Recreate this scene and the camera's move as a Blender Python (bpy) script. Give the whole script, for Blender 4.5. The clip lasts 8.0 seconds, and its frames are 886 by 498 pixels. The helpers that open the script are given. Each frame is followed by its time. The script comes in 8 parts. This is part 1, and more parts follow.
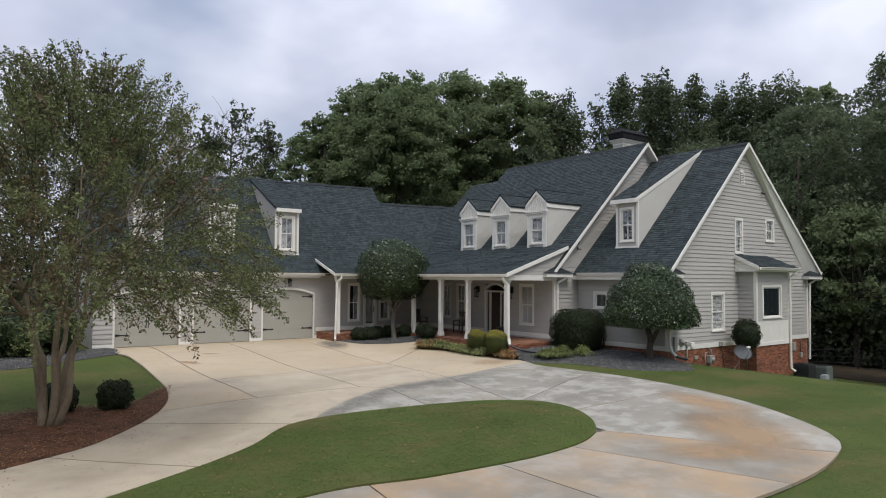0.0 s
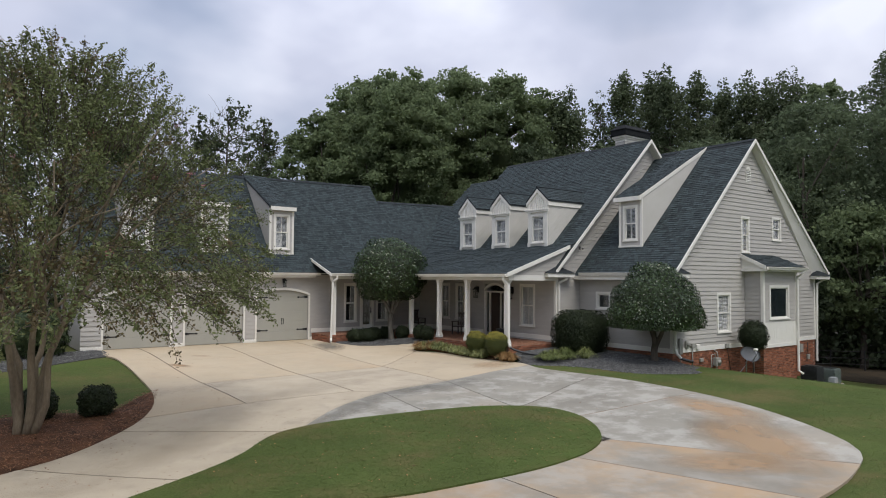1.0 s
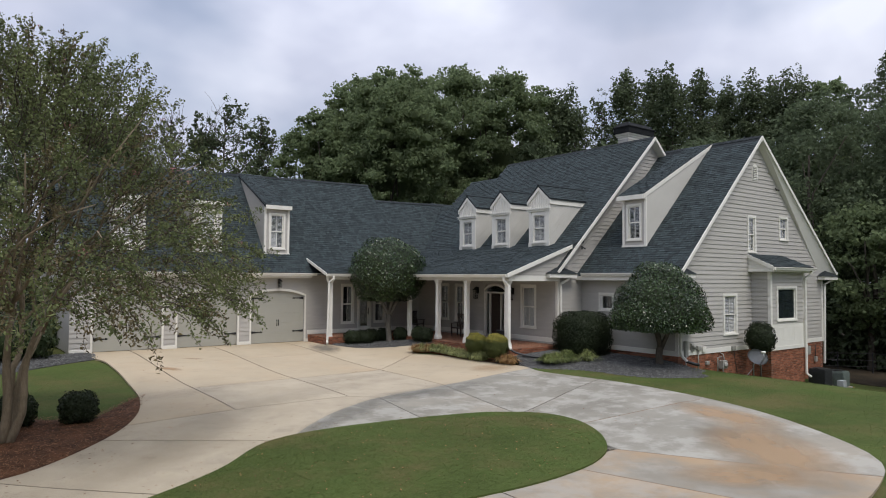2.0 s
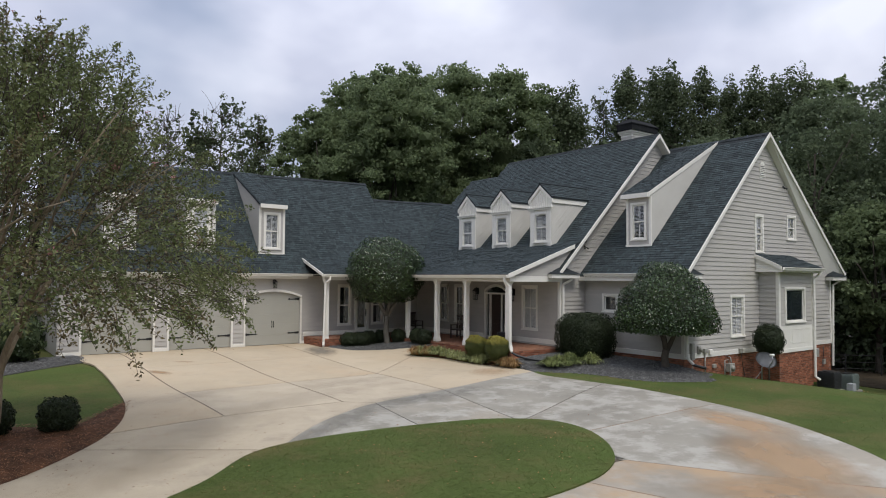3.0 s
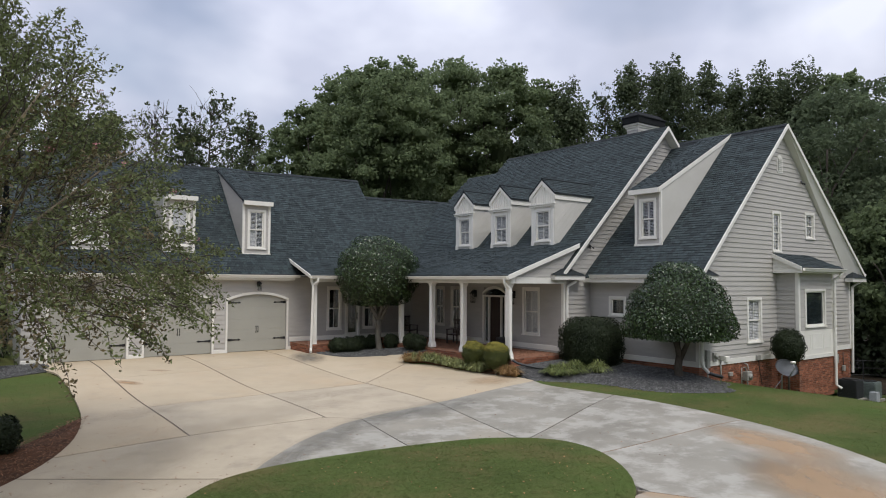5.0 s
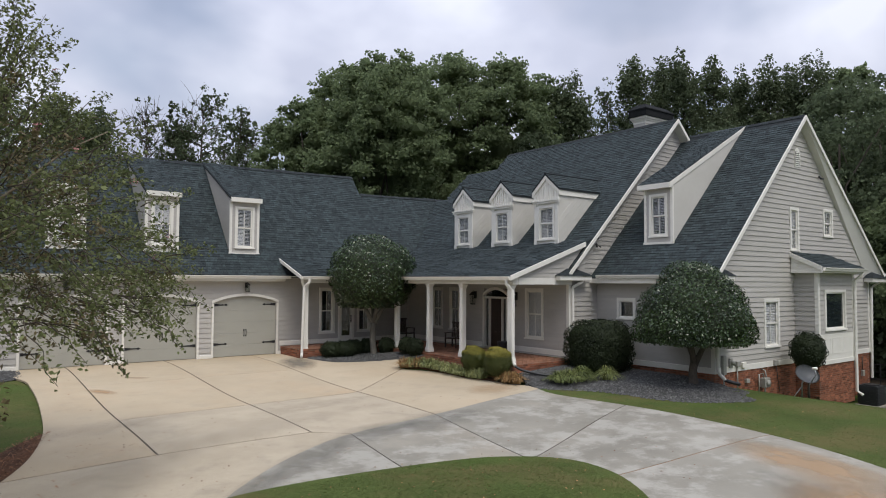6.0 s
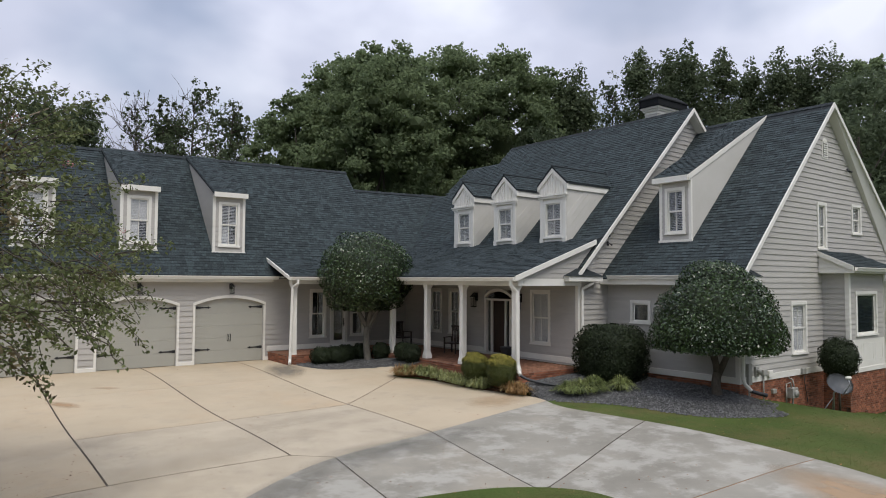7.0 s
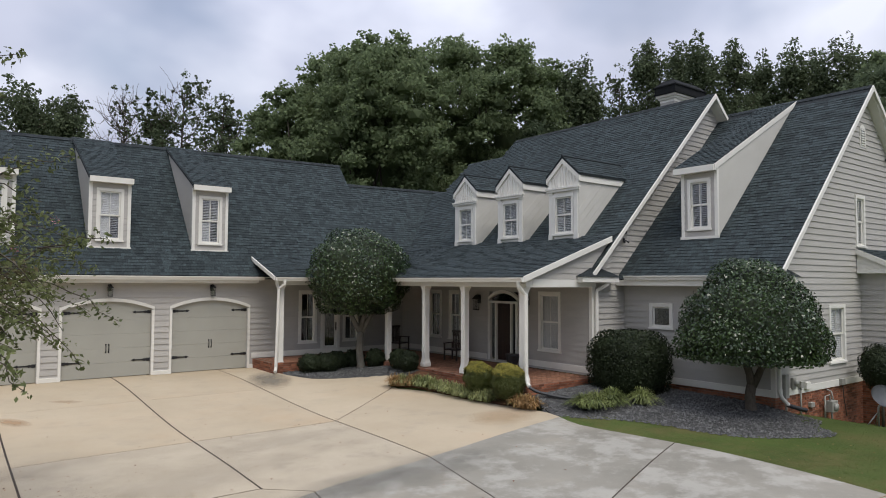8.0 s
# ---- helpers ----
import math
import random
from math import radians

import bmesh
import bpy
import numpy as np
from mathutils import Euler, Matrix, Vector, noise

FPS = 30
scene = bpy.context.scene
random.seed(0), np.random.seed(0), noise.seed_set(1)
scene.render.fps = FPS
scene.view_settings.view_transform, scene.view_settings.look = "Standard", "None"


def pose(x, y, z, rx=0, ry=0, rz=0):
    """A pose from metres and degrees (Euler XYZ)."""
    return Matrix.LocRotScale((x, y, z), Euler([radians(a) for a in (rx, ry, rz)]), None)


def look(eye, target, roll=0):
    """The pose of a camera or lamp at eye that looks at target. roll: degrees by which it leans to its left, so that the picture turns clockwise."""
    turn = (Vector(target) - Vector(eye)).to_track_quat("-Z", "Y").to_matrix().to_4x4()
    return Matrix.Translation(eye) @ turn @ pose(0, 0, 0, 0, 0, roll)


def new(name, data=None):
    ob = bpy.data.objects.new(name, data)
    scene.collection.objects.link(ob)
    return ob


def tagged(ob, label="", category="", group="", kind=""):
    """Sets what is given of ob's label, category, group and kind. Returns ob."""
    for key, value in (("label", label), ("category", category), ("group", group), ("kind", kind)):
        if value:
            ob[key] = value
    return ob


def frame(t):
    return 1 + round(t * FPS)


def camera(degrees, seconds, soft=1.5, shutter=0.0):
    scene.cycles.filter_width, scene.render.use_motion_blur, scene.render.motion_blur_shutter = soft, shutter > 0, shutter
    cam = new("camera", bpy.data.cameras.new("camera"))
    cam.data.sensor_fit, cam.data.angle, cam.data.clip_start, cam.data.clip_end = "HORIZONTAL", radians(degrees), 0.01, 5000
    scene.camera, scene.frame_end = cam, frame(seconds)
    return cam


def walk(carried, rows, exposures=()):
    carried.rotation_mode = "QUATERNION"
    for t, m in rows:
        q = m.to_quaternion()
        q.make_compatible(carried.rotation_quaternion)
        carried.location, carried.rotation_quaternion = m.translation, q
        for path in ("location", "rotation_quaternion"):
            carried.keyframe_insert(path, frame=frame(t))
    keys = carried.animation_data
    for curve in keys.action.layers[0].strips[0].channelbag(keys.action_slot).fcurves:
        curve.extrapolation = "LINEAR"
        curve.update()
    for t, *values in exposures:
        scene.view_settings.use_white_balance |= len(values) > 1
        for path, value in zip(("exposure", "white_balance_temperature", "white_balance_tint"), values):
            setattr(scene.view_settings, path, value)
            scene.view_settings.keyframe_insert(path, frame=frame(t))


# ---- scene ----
cam = camera(66.6, 8.0, 1.0)
PATH = [
    (0, (-5.005, -1.674, 3.172), (-3.808, -0.074, 3.26), 0.4),
    (0.5, (-4.744, -1.359, 3.17), (-3.546, 0.24, 3.259), 0.4),
    (1, (-4.459, -1.031, 3.189), (-3.261, 0.568, 3.276), 0.4),
    (1.5, (-4.192, -0.744, 3.208), (-2.995, 0.855, 3.295), 0.4),
    (3, (-3.432, 0.164, 3.209), (-2.235, 1.763, 3.298), 0.4),
    (3.5, (-3.159, 0.475, 3.204), (-1.961, 2.074, 3.295), 0.4),
    (4, (-2.861, 0.817, 3.219), (-1.663, 2.415, 3.31), 0.4),
    (4.5, (-2.546, 1.192, 3.198), (-1.346, 2.789, 3.291), 0.4),
    (6, (-1.206, 2.901, 3.228), (-0.001, 4.494, 3.323), 0.3),
    (6.5, (-0.623, 3.589, 3.246), (0.581, 5.183, 3.341), 0.3),
    (7, (0.023, 4.445, 3.263), (1.228, 6.038, 3.358), 0.3),
    (7.5, (0.648, 5.279, 3.244), (1.853, 6.872, 3.342), 0.3),
    (8, (1.351, 6.194, 3.259), (2.556, 7.787, 3.357), 0.3),
]
walk(cam, [(t, look(eye, target, roll)) for t, eye, target, roll in PATH])

# ---- light ----
world = bpy.data.worlds.new("overcast_sky")
scene.world = world
world.use_nodes = True
wt = world.node_tree
wt.nodes.clear()


def wnode(kind, **kw):
    n = wt.nodes.new(kind)
    for k, v in kw.items():
        n.inputs[k].default_value = v
    return n


SUN_EL, SUN_AZ = 60.0, 190.0
sky = wt.nodes.new("ShaderNodeTexSky")
sky.sky_type = "NISHITA"
sky.sun_disc = False
sky.sun_elevation, sky.sun_rotation = radians(SUN_EL), radians(SUN_AZ)
coord = wt.nodes.new("ShaderNodeTexCoord")
stretch = wnode("ShaderNodeMapping", Scale=(1.0, 1.0, 1.7), Location=(0.35, 0.1, 0.0))
wt.links.new(coord.outputs["Generated"], stretch.inputs["Vector"])
big = wnode("ShaderNodeTexNoise", Scale=2.3, Detail=4.0, Roughness=0.42, Distortion=0.1)
wt.links.new(stretch.outputs[0], big.inputs["Vector"])
cover = wt.nodes.new("ShaderNodeValToRGB")
cover.color_ramp.elements[0].position, cover.color_ramp.elements[1].position = 0.22, 0.46
wt.links.new(big.outputs["Fac"], cover.inputs["Fac"])
soft = wnode("ShaderNodeTexNoise", Scale=3.4, Detail=4.5, Roughness=0.46, Distortion=0.12)
shift = wnode("ShaderNodeMapping", Scale=(1.0, 1.0, 1.6), Location=(3.1, 1.7, 0.4))
wt.links.new(coord.outputs["Generated"], shift.inputs["Vector"])
wt.links.new(shift.outputs[0], soft.inputs["Vector"])
grey = wt.nodes.new("ShaderNodeValToRGB")
ce = grey.color_ramp.elements
ce[0].position, ce[0].color = 0.28, (0.56, 0.595, 0.735, 1)
ce[1].position, ce[1].color = 0.66, (0.90, 0.935, 1.08, 1)
mid = ce.new(0.48)
mid.color = (0.65, 0.69, 0.855, 1)
wt.links.new(soft.outputs["Fac"], grey.inputs["Fac"])
blue = wt.nodes.new("ShaderNodeVectorMath")
blue.operation = "SCALE"
blue.inputs["Scale"].default_value = 0.11
wt.links.new(sky.outputs[0], blue.inputs[0])
blend = wt.nodes.new("ShaderNodeMix")
blend.data_type = "RGBA"
wt.links.new(cover.outputs["Color"], blend.inputs[0])
wt.links.new(blue.outputs[0], blend.inputs[6])
wt.links.new(grey.outputs["Color"], blend.inputs[7])
# an overcast sky is brightest overhead
height = wt.nodes.new("ShaderNodeSeparateXYZ")
wt.links.new(coord.outputs["Generated"], height.inputs[0])
rise = wt.nodes.new("ShaderNodeMapRange")
rise.inputs["To Min"].default_value, rise.inputs["To Max"].default_value = 0.70, 1.6
wt.links.new(height.outputs["Z"], rise.inputs["Value"])
lift_up = wt.nodes.new("ShaderNodeVectorMath")
lift_up.operation = "SCALE"
wt.links.new(blend.outputs[2], lift_up.inputs[0])
wt.links.new(rise.outputs[0], lift_up.inputs["Scale"])
bg = wnode("ShaderNodeBackground", Strength=1.0)
wt.links.new(lift_up.outputs[0], bg.inputs["Color"])
wo = wt.nodes.new("ShaderNodeOutputWorld")
wt.links.new(bg.outputs[0], wo.inputs[0])

sun_data = bpy.data.lights.new("sun", "SUN")
sun_data.energy, sun_data.angle, sun_data.color = 2.0, radians(30), (1.0, 0.945, 0.855)
sun = new("sun", sun_data)
el, az = radians(SUN_EL), radians(SUN_AZ)
sun_from = Vector((math.sin(az) * math.cos(el), math.cos(az) * math.cos(el), math.sin(el)))
sun.matrix_world = look(sun_from * 60, (0, 0, 0))


# ---- materials ----
def mat(name, low, high, scale=4.0, fine=60.0, rough=0.7, bump=0.15, bump_scale=None, metal=0.0, spread=0.0,
        island=0.0, spec=0.5, detail=6.0, stretch=(1, 1, 1), rough_var=0.1, fine_mix=0.35, stain=None):
    """Two-scale mottled surface: low to high colours, a fine grain, bump, and a shift per object or per island."""
    m = bpy.data.materials.new(name)
    m.use_nodes = True
    nt = m.node_tree
    b = nt.nodes["Principled BSDF"]
    tc = nt.nodes.new("ShaderNodeTexCoord")
    mp = nt.nodes.new("ShaderNodeMapping")
    mp.inputs["Scale"].default_value = stretch
    nt.links.new(tc.outputs["Object"], mp.inputs["Vector"])
    info = nt.nodes.new("ShaderNodeObjectInfo")
    off = nt.nodes.new("ShaderNodeVectorMath")
    off.operation = "MULTIPLY_ADD"
    nt.links.new(info.outputs["Random"], off.inputs[0])
    off.inputs[1].default_value = (37.0, 19.0, 53.0)
    nt.links.new(mp.outputs[0], off.inputs[2])

    def tex(s, d):
        n = nt.nodes.new("ShaderNodeTexNoise")
        n.inputs["Scale"].default_value, n.inputs["Detail"].default_value = s, d
        n.inputs["Roughness"].default_value = 0.58
        nt.links.new(off.outputs[0], n.inputs["Vector"])
        return n

    coarse, grain = tex(scale, detail), tex(fine, 3.0)
    sm = nt.nodes.new("ShaderNodeMix")
    sm.inputs[0].default_value = fine_mix
    nt.links.new(coarse.outputs["Fac"], sm.inputs[2])
    nt.links.new(grain.outputs["Fac"], sm.inputs[3])
    ramp = nt.nodes.new("ShaderNodeValToRGB")
    e = ramp.color_ramp.elements
    e[0].position, e[0].color = 0.33, (*low, 1)
    e[1].position, e[1].color = 0.67, (*high, 1)
    nt.links.new(sm.outputs[0], ramp.inputs["Fac"])
    colour = ramp.outputs["Color"]
    if stain:
        for tint, amount, s_scale, lo, hi in (stain if isinstance(stain, list) else [stain]):
            sn = tex(s_scale, 9.0)
            sn.inputs["Roughness"].default_value = 0.66
            sr = nt.nodes.new("ShaderNodeMapRange")
            sr.interpolation_type = "SMOOTHSTEP"
            sr.inputs["From Min"].default_value, sr.inputs["From Max"].default_value = lo, hi
            sr.inputs["To Max"].default_value = amount
            nt.links.new(sn.outputs["Fac"], sr.inputs["Value"])
            mx = nt.nodes.new("ShaderNodeMix")
            mx.data_type = "RGBA"
            nt.links.new(sr.outputs[0], mx.inputs[0])
            nt.links.new(colour, mx.inputs[6])
            mx.inputs[7].default_value = (*tint, 1)
            colour = mx.outputs[2]
    if spread or island:
        geo = nt.nodes.new("ShaderNodeNewGeometry")
        mr = nt.nodes.new("ShaderNodeMapRange")
        amount = island or spread
        mr.inputs["To Min"].default_value, mr.inputs["To Max"].default_value = 1 - amount, 1 + amount
        nt.links.new(geo.outputs["Random Per Island"] if island else info.outputs["Random"], mr.inputs["Value"])
        hs = nt.nodes.new("ShaderNodeHueSaturation")
        nt.links.new(mr.outputs[0], hs.inputs["Value"])
        nt.links.new(colour, hs.inputs["Color"])
        colour = hs.outputs[0]
    nt.links.new(colour, b.inputs["Base Color"])
    b.inputs["Metallic"].default_value = metal
    b.inputs["Specular IOR Level"].default_value = spec
    rr = nt.nodes.new("ShaderNodeMapRange")
    rr.inputs["To Min"].default_value, rr.inputs["To Max"].default_value = max(0.02, rough - rough_var), min(1, rough + rough_var)
    nt.links.new(coarse.outputs["Fac"], rr.inputs["Value"])
    nt.links.new(rr.outputs[0], b.inputs["Roughness"])
    if bump:
        bp = nt.nodes.new("ShaderNodeBump")
        bp.inputs["Strength"].default_value, bp.inputs["Distance"].default_value = bump, 0.02
        nt.links.new((tex(bump_scale, 3.0) if bump_scale else grain).outputs["Fac"], bp.inputs["Height"])
        nt.links.new(bp.outputs[0], b.inputs["Normal"])
    return m


def leaf_mat(name, low, high, rough=0.5, island=0.35, through_light=0.25, spec=0.35):
    m = mat(name, low, high, scale=0.7, fine=9.0, rough=rough, bump=0, island=island, spec=spec)
    nt = m.node_tree
    b = nt.nodes["Principled BSDF"]
    out = nt.nodes["Material Output"]
    tr = nt.nodes.new("ShaderNodeBsdfTranslucent")
    mix = nt.nodes.new("ShaderNodeMixShader")
    mix.inputs[0].default_value = through_light
    nt.links.new(b.inputs["Base Color"].links[0].from_socket, tr.inputs["Color"])
    nt.links.new(b.outputs[0], mix.inputs[1])
    nt.links.new(tr.outputs[0], mix.inputs[2])
    nt.links.new(mix.outputs[0], out.inputs["Surface"])
    return m


def glass_mat(name, tint=(0.02, 0.025, 0.03), clear=0.95, gloss=0.07):
    m = bpy.data.materials.new(name)
    m.use_nodes = True
    nt = m.node_tree
    b = nt.nodes["Principled BSDF"]
    b.inputs["Base Color"].default_value = (*tint, 1)
    b.inputs["Roughness"].default_value = 0.03
    b.inputs["Specular IOR Level"].default_value = 0.6
    tr = nt.nodes.new("ShaderNodeBsdfTransparent")
    mix = nt.nodes.new("ShaderNodeMixShader")
    mix.inputs[0].default_value = 1 - clear
    gl = nt.nodes.new("ShaderNodeBsdfGlossy")
    gl.inputs["Roughness"].default_value = 0.02
    nt.links.new(tr.outputs[0], mix.inputs[1])
    nt.links.new(b.outputs[0], mix.inputs[2])
    mix2 = nt.nodes.new("ShaderNodeMixShader")
    mix2.inputs[0].default_value = gloss
    nt.links.new(mix.outputs[0], mix2.inputs[1])
    nt.links.new(gl.outputs[0], mix2.inputs[2])
    nt.links.new(mix2.outputs[0], nt.nodes["Material Output"].inputs["Surface"])
    return m


M_SIDING = mat("siding_paint", (0.405, 0.388, 0.358), (0.465, 0.447, 0.414), 1.4, 90, 0.55, 0.05, stretch=(1, 1, 3), spread=0.025, spec=0.35)
M_TRIM = mat("white_trim_paint", (0.70, 0.682, 0.625), (0.78, 0.765, 0.705), 1.5, 70, 0.5, 0.04, spec=0.4)
M_GARAGE = mat("garage_door_paint", (0.335, 0.33, 0.288), (0.375, 0.37, 0.322), 0.8, 120, 0.5, 0.05, spec=0.4)
M_SHINGLE = mat("asphalt_shingle", (0.018, 0.024, 0.026), (0.057, 0.075, 0.080), 16.0, 150, 0.9, 0.5, island=0.32, spec=0.25,
                stain=((0.030, 0.038, 0.038), 0.2, 0.5, 0.45, 0.75))
M_RIDGE = mat("ridge_shingle", (0.016, 0.02, 0.022), (0.036, 0.044, 0.048), 7.0, 150, 0.9, 0.5, island=0.3, spec=0.25)
M_BRICK = mat("red_brick", (0.165, 0.064, 0.037), (0.34, 0.136, 0.077), 6.0, 70, 0.85, 0.35, spread=0.42, spec=0.3)
M_BRICK_J = mat("red_brick_rest", (0.165, 0.064, 0.037), (0.34, 0.136, 0.077), 6.0, 70, 0.85, 0.35, island=0.42, spec=0.3)
M_MORTAR = mat("mortar", (0.15, 0.105, 0.08), (0.24, 0.18, 0.14), 9, 90, 0.95, 0.3)
M_PAVER = mat("brown_paving_brick", (0.19, 0.088, 0.052), (0.31, 0.16, 0.102), 6.0, 70, 0.8, 0.35, island=0.3, spec=0.3)
M_PAVER_ONE = mat("brown_paving_brick_single", (0.19, 0.088, 0.052), (0.31, 0.16, 0.102), 6.0, 70, 0.8, 0.35, spread=0.3, spec=0.3)
M_CHEEK = mat("pale_cheek_paint", (0.53, 0.515, 0.47), (0.59, 0.575, 0.53), 1.4, 80, 0.55, 0.05, spec=0.35)
M_SOIL = mat("dark_joint_earth", (0.03, 0.022, 0.016), (0.07, 0.05, 0.035), 5, 60, 0.95, 0.4)
M_BEIGE = mat("tan_concrete", (0.408, 0.337, 0.236), (0.488, 0.411, 0.300), 0.55, 55, 0.9, 0.12, spread=0.03, spec=0.2,
              stain=[((0.43, 0.31, 0.19), 0.5, 0.28, 0.45, 0.8), ((0.30, 0.265, 0.21), 0.35, 1.3, 0.5, 0.75)])
M_BEIGE_WORN = mat("weathered_tan_concrete", (0.355, 0.302, 0.223), (0.475, 0.412, 0.315), 1.1, 70, 0.9, 0.2, spread=0.03, spec=0.2, fine_mix=0.45,
                   stain=((0.25, 0.22, 0.175), 0.42, 1.6, 0.50, 0.75))
M_GREY = mat("grey_concrete", (0.215, 0.202, 0.169), (0.296, 0.279, 0.237), 0.6, 55, 0.9, 0.12, spread=0.05, spec=0.2, fine_mix=0.15,
             stain=[((0.36, 0.31, 0.24), 0.45, 0.3, 0.48, 0.75), ((0.43, 0.415, 0.37), 0.55, 1.1, 0.46, 0.62)])
M_GREY_RUST = mat("rust_stained_concrete", (0.222, 0.202, 0.166), (0.305, 0.280, 0.232), 0.6, 55, 0.9, 0.12, spread=0.05, spec=0.2, fine_mix=0.15,
                  stain=[((0.42, 0.285, 0.16), 0.75, 0.32, 0.40, 0.66), ((0.40, 0.385, 0.345), 0.36, 1.0, 0.46, 0.66)])
M_GRASS = mat("lawn_ground", (0.040, 0.059, 0.015), (0.098, 0.128, 0.038), 0.45, 28, 0.95, 0.6, bump_scale=70, spec=0.1, fine_mix=0.55,
              stain=[((0.13, 0.105, 0.046), 0.75, 0.5, 0.43, 0.72), ((0.06, 0.105, 0.022), 0.6, 0.23, 0.5, 0.7)])
M_MULCH = mat("pine_straw_mulch", (0.035, 0.022, 0.014), (0.16, 0.075, 0.04), 2.5, 60, 0.95, 0.8, spec=0.15)
M_GRAVEL = mat("grey_gravel", (0.034, 0.034, 0.034), (0.105, 0.104, 0.10), 14, 45, 0.9, 0.8, spec=0.3)
M_STONE = mat("gravel_stone", (0.040, 0.041, 0.041), (0.150, 0.150, 0.146), 5, 45, 0.85, 0.3, island=0.5, spec=0.3)
def stain_mat(name, colour, amount):
    """A soft-edged blot: fades out from its middle, broken by noise."""
    m = bpy.data.materials.new(name)
    m.use_nodes = True
    nt = m.node_tree
    b = nt.nodes["Principled BSDF"]
    b.inputs["Base Color"].default_value = (*colour, 1)
    b.inputs["Roughness"].default_value = 0.85
    tc = nt.nodes.new("ShaderNodeTexCoord")
    gr_ = nt.nodes.new("ShaderNodeTexGradient")
    gr_.gradient_type = "SPHERICAL"
    nt.links.new(tc.outputs["Object"], gr_.inputs["Vector"])
    nz = nt.nodes.new("ShaderNodeTexNoise")
    nz.inputs["Scale"].default_value, nz.inputs["Detail"].default_value = 2.2, 8.0
    nt.links.new(tc.outputs["Object"], nz.inputs["Vector"])
    mu = nt.nodes.new("ShaderNodeMath")
    mu.operation = "MULTIPLY"
    nt.links.new(gr_.outputs["Fac"], mu.inputs[0])
    nt.links.new(nz.outputs["Fac"], mu.inputs[1])
    mr = nt.nodes.new("ShaderNodeMapRange")
    mr.inputs["From Min"].default_value, mr.inputs["From Max"].default_value = 0.02, 0.36
    mr.inputs["To Max"].default_value = amount
    nt.links.new(mu.outputs[0], mr.inputs["Value"])
    tr = nt.nodes.new("ShaderNodeBsdfTransparent")
    mx = nt.nodes.new("ShaderNodeMixShader")
    nt.links.new(mr.outputs[0], mx.inputs[0])
    nt.links.new(tr.outputs[0], mx.inputs[1])
    nt.links.new(b.outputs[0], mx.inputs[2])
    nt.links.new(mx.outputs[0], nt.nodes["Material Output"].inputs["Surface"])
    return m


M_DARK_BLOT = stain_mat("dark_blot", (0.20, 0.18, 0.145), 0.6)
M_RUST = stain_mat("rust_stain", (0.42, 0.275, 0.15), 0.6)
M_FAINT_RUST = stain_mat("faint_rust_stain", (0.46, 0.31, 0.17), 0.35)
M_RUST_JOINT = mat("rust_brown_joint", (0.16, 0.085, 0.04), (0.26, 0.15, 0.075), 5, 60, 0.95, 0.4)
M_GLASS = glass_mat("window_glass", (0.02, 0.035, 0.04), 0.88, 0.07)
M_GLASS_DARK = glass_mat("dark_window_glass", (0.02, 0.028, 0.03), 0.35, 0.08)
M_BLIND = mat("white_blind", (0.68, 0.69, 0.69), (0.76, 0.77, 0.77), 3, 60, 0.5, 0)
M_ROOM = mat("dim_room", (0.05, 0.05, 0.05), (0.09, 0.085, 0.08), 1, 20, 0.9, 0)
M_SMUDGE = stain_mat("dark_concrete_stain", (0.19, 0.182, 0.158), 0.34)
M_GRIME = stain_mat("grey_drive_grime", (0.27, 0.24, 0.195), 0.13)
M_WOODS_FLOOR = mat("dark_woodland_ground", (0.022, 0.018, 0.012), (0.06, 0.045, 0.028), 1.2, 40, 0.95, 0.8, spec=0.15)
M_IRON = mat("black_iron", (0.012, 0.012, 0.013), (0.03, 0.03, 0.032), 8, 80, 0.45, 0.2, metal=0.3)
M_CAP = mat("dark_cap_paint", (0.014, 0.015, 0.016), (0.026, 0.028, 0.03), 6, 80, 0.9, 0.1, spec=0.1)
M_METAL = mat("galvanised_metal", (0.30, 0.31, 0.32), (0.46, 0.47, 0.48), 5, 70, 0.45, 0.1, metal=0.7)
M_WOOD = mat("dark_door_wood", (0.018, 0.010, 0.008), (0.045, 0.024, 0.017), 3, 40, 0.35, 0.1, stretch=(4, 4, 0.6))
M_BARK = mat("smooth_tan_bark", (0.125, 0.098, 0.066), (0.28, 0.228, 0.16), 3.5, 30, 0.8, 0.3, stretch=(1, 1, 0.3), spec=0.25)
M_BARK_D = mat("dark_bark", (0.045, 0.038, 0.03), (0.13, 0.11, 0.09), 3.5, 30, 0.9, 0.6, stretch=(1, 1, 0.3), spec=0.2)
M_BARK_L = mat("lichened_bark", (0.075, 0.066, 0.052), (0.20, 0.185, 0.155), 3.5, 30, 0.9, 0.5, stretch=(1, 1, 0.4), spec=0.2)
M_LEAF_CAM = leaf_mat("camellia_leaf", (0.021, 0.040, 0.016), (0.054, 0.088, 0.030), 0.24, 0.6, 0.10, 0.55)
M_LEAF_CRAPE = leaf_mat("crape_leaf", (0.098, 0.124, 0.052), (0.182, 0.202, 0.085), 0.6, 0.4, 0.35, 0.2)
M_LEAF_TURN = leaf_mat("turning_crape_leaf", (0.095, 0.080, 0.040), (0.19, 0.150, 0.075), 0.5, 0.5, 0.3)
M_LEAF_OAK = leaf_mat("oak_leaf", (0.138, 0.180, 0.092), (0.200, 0.250, 0.128), 0.7, 0.25, 0.6, 0.15)
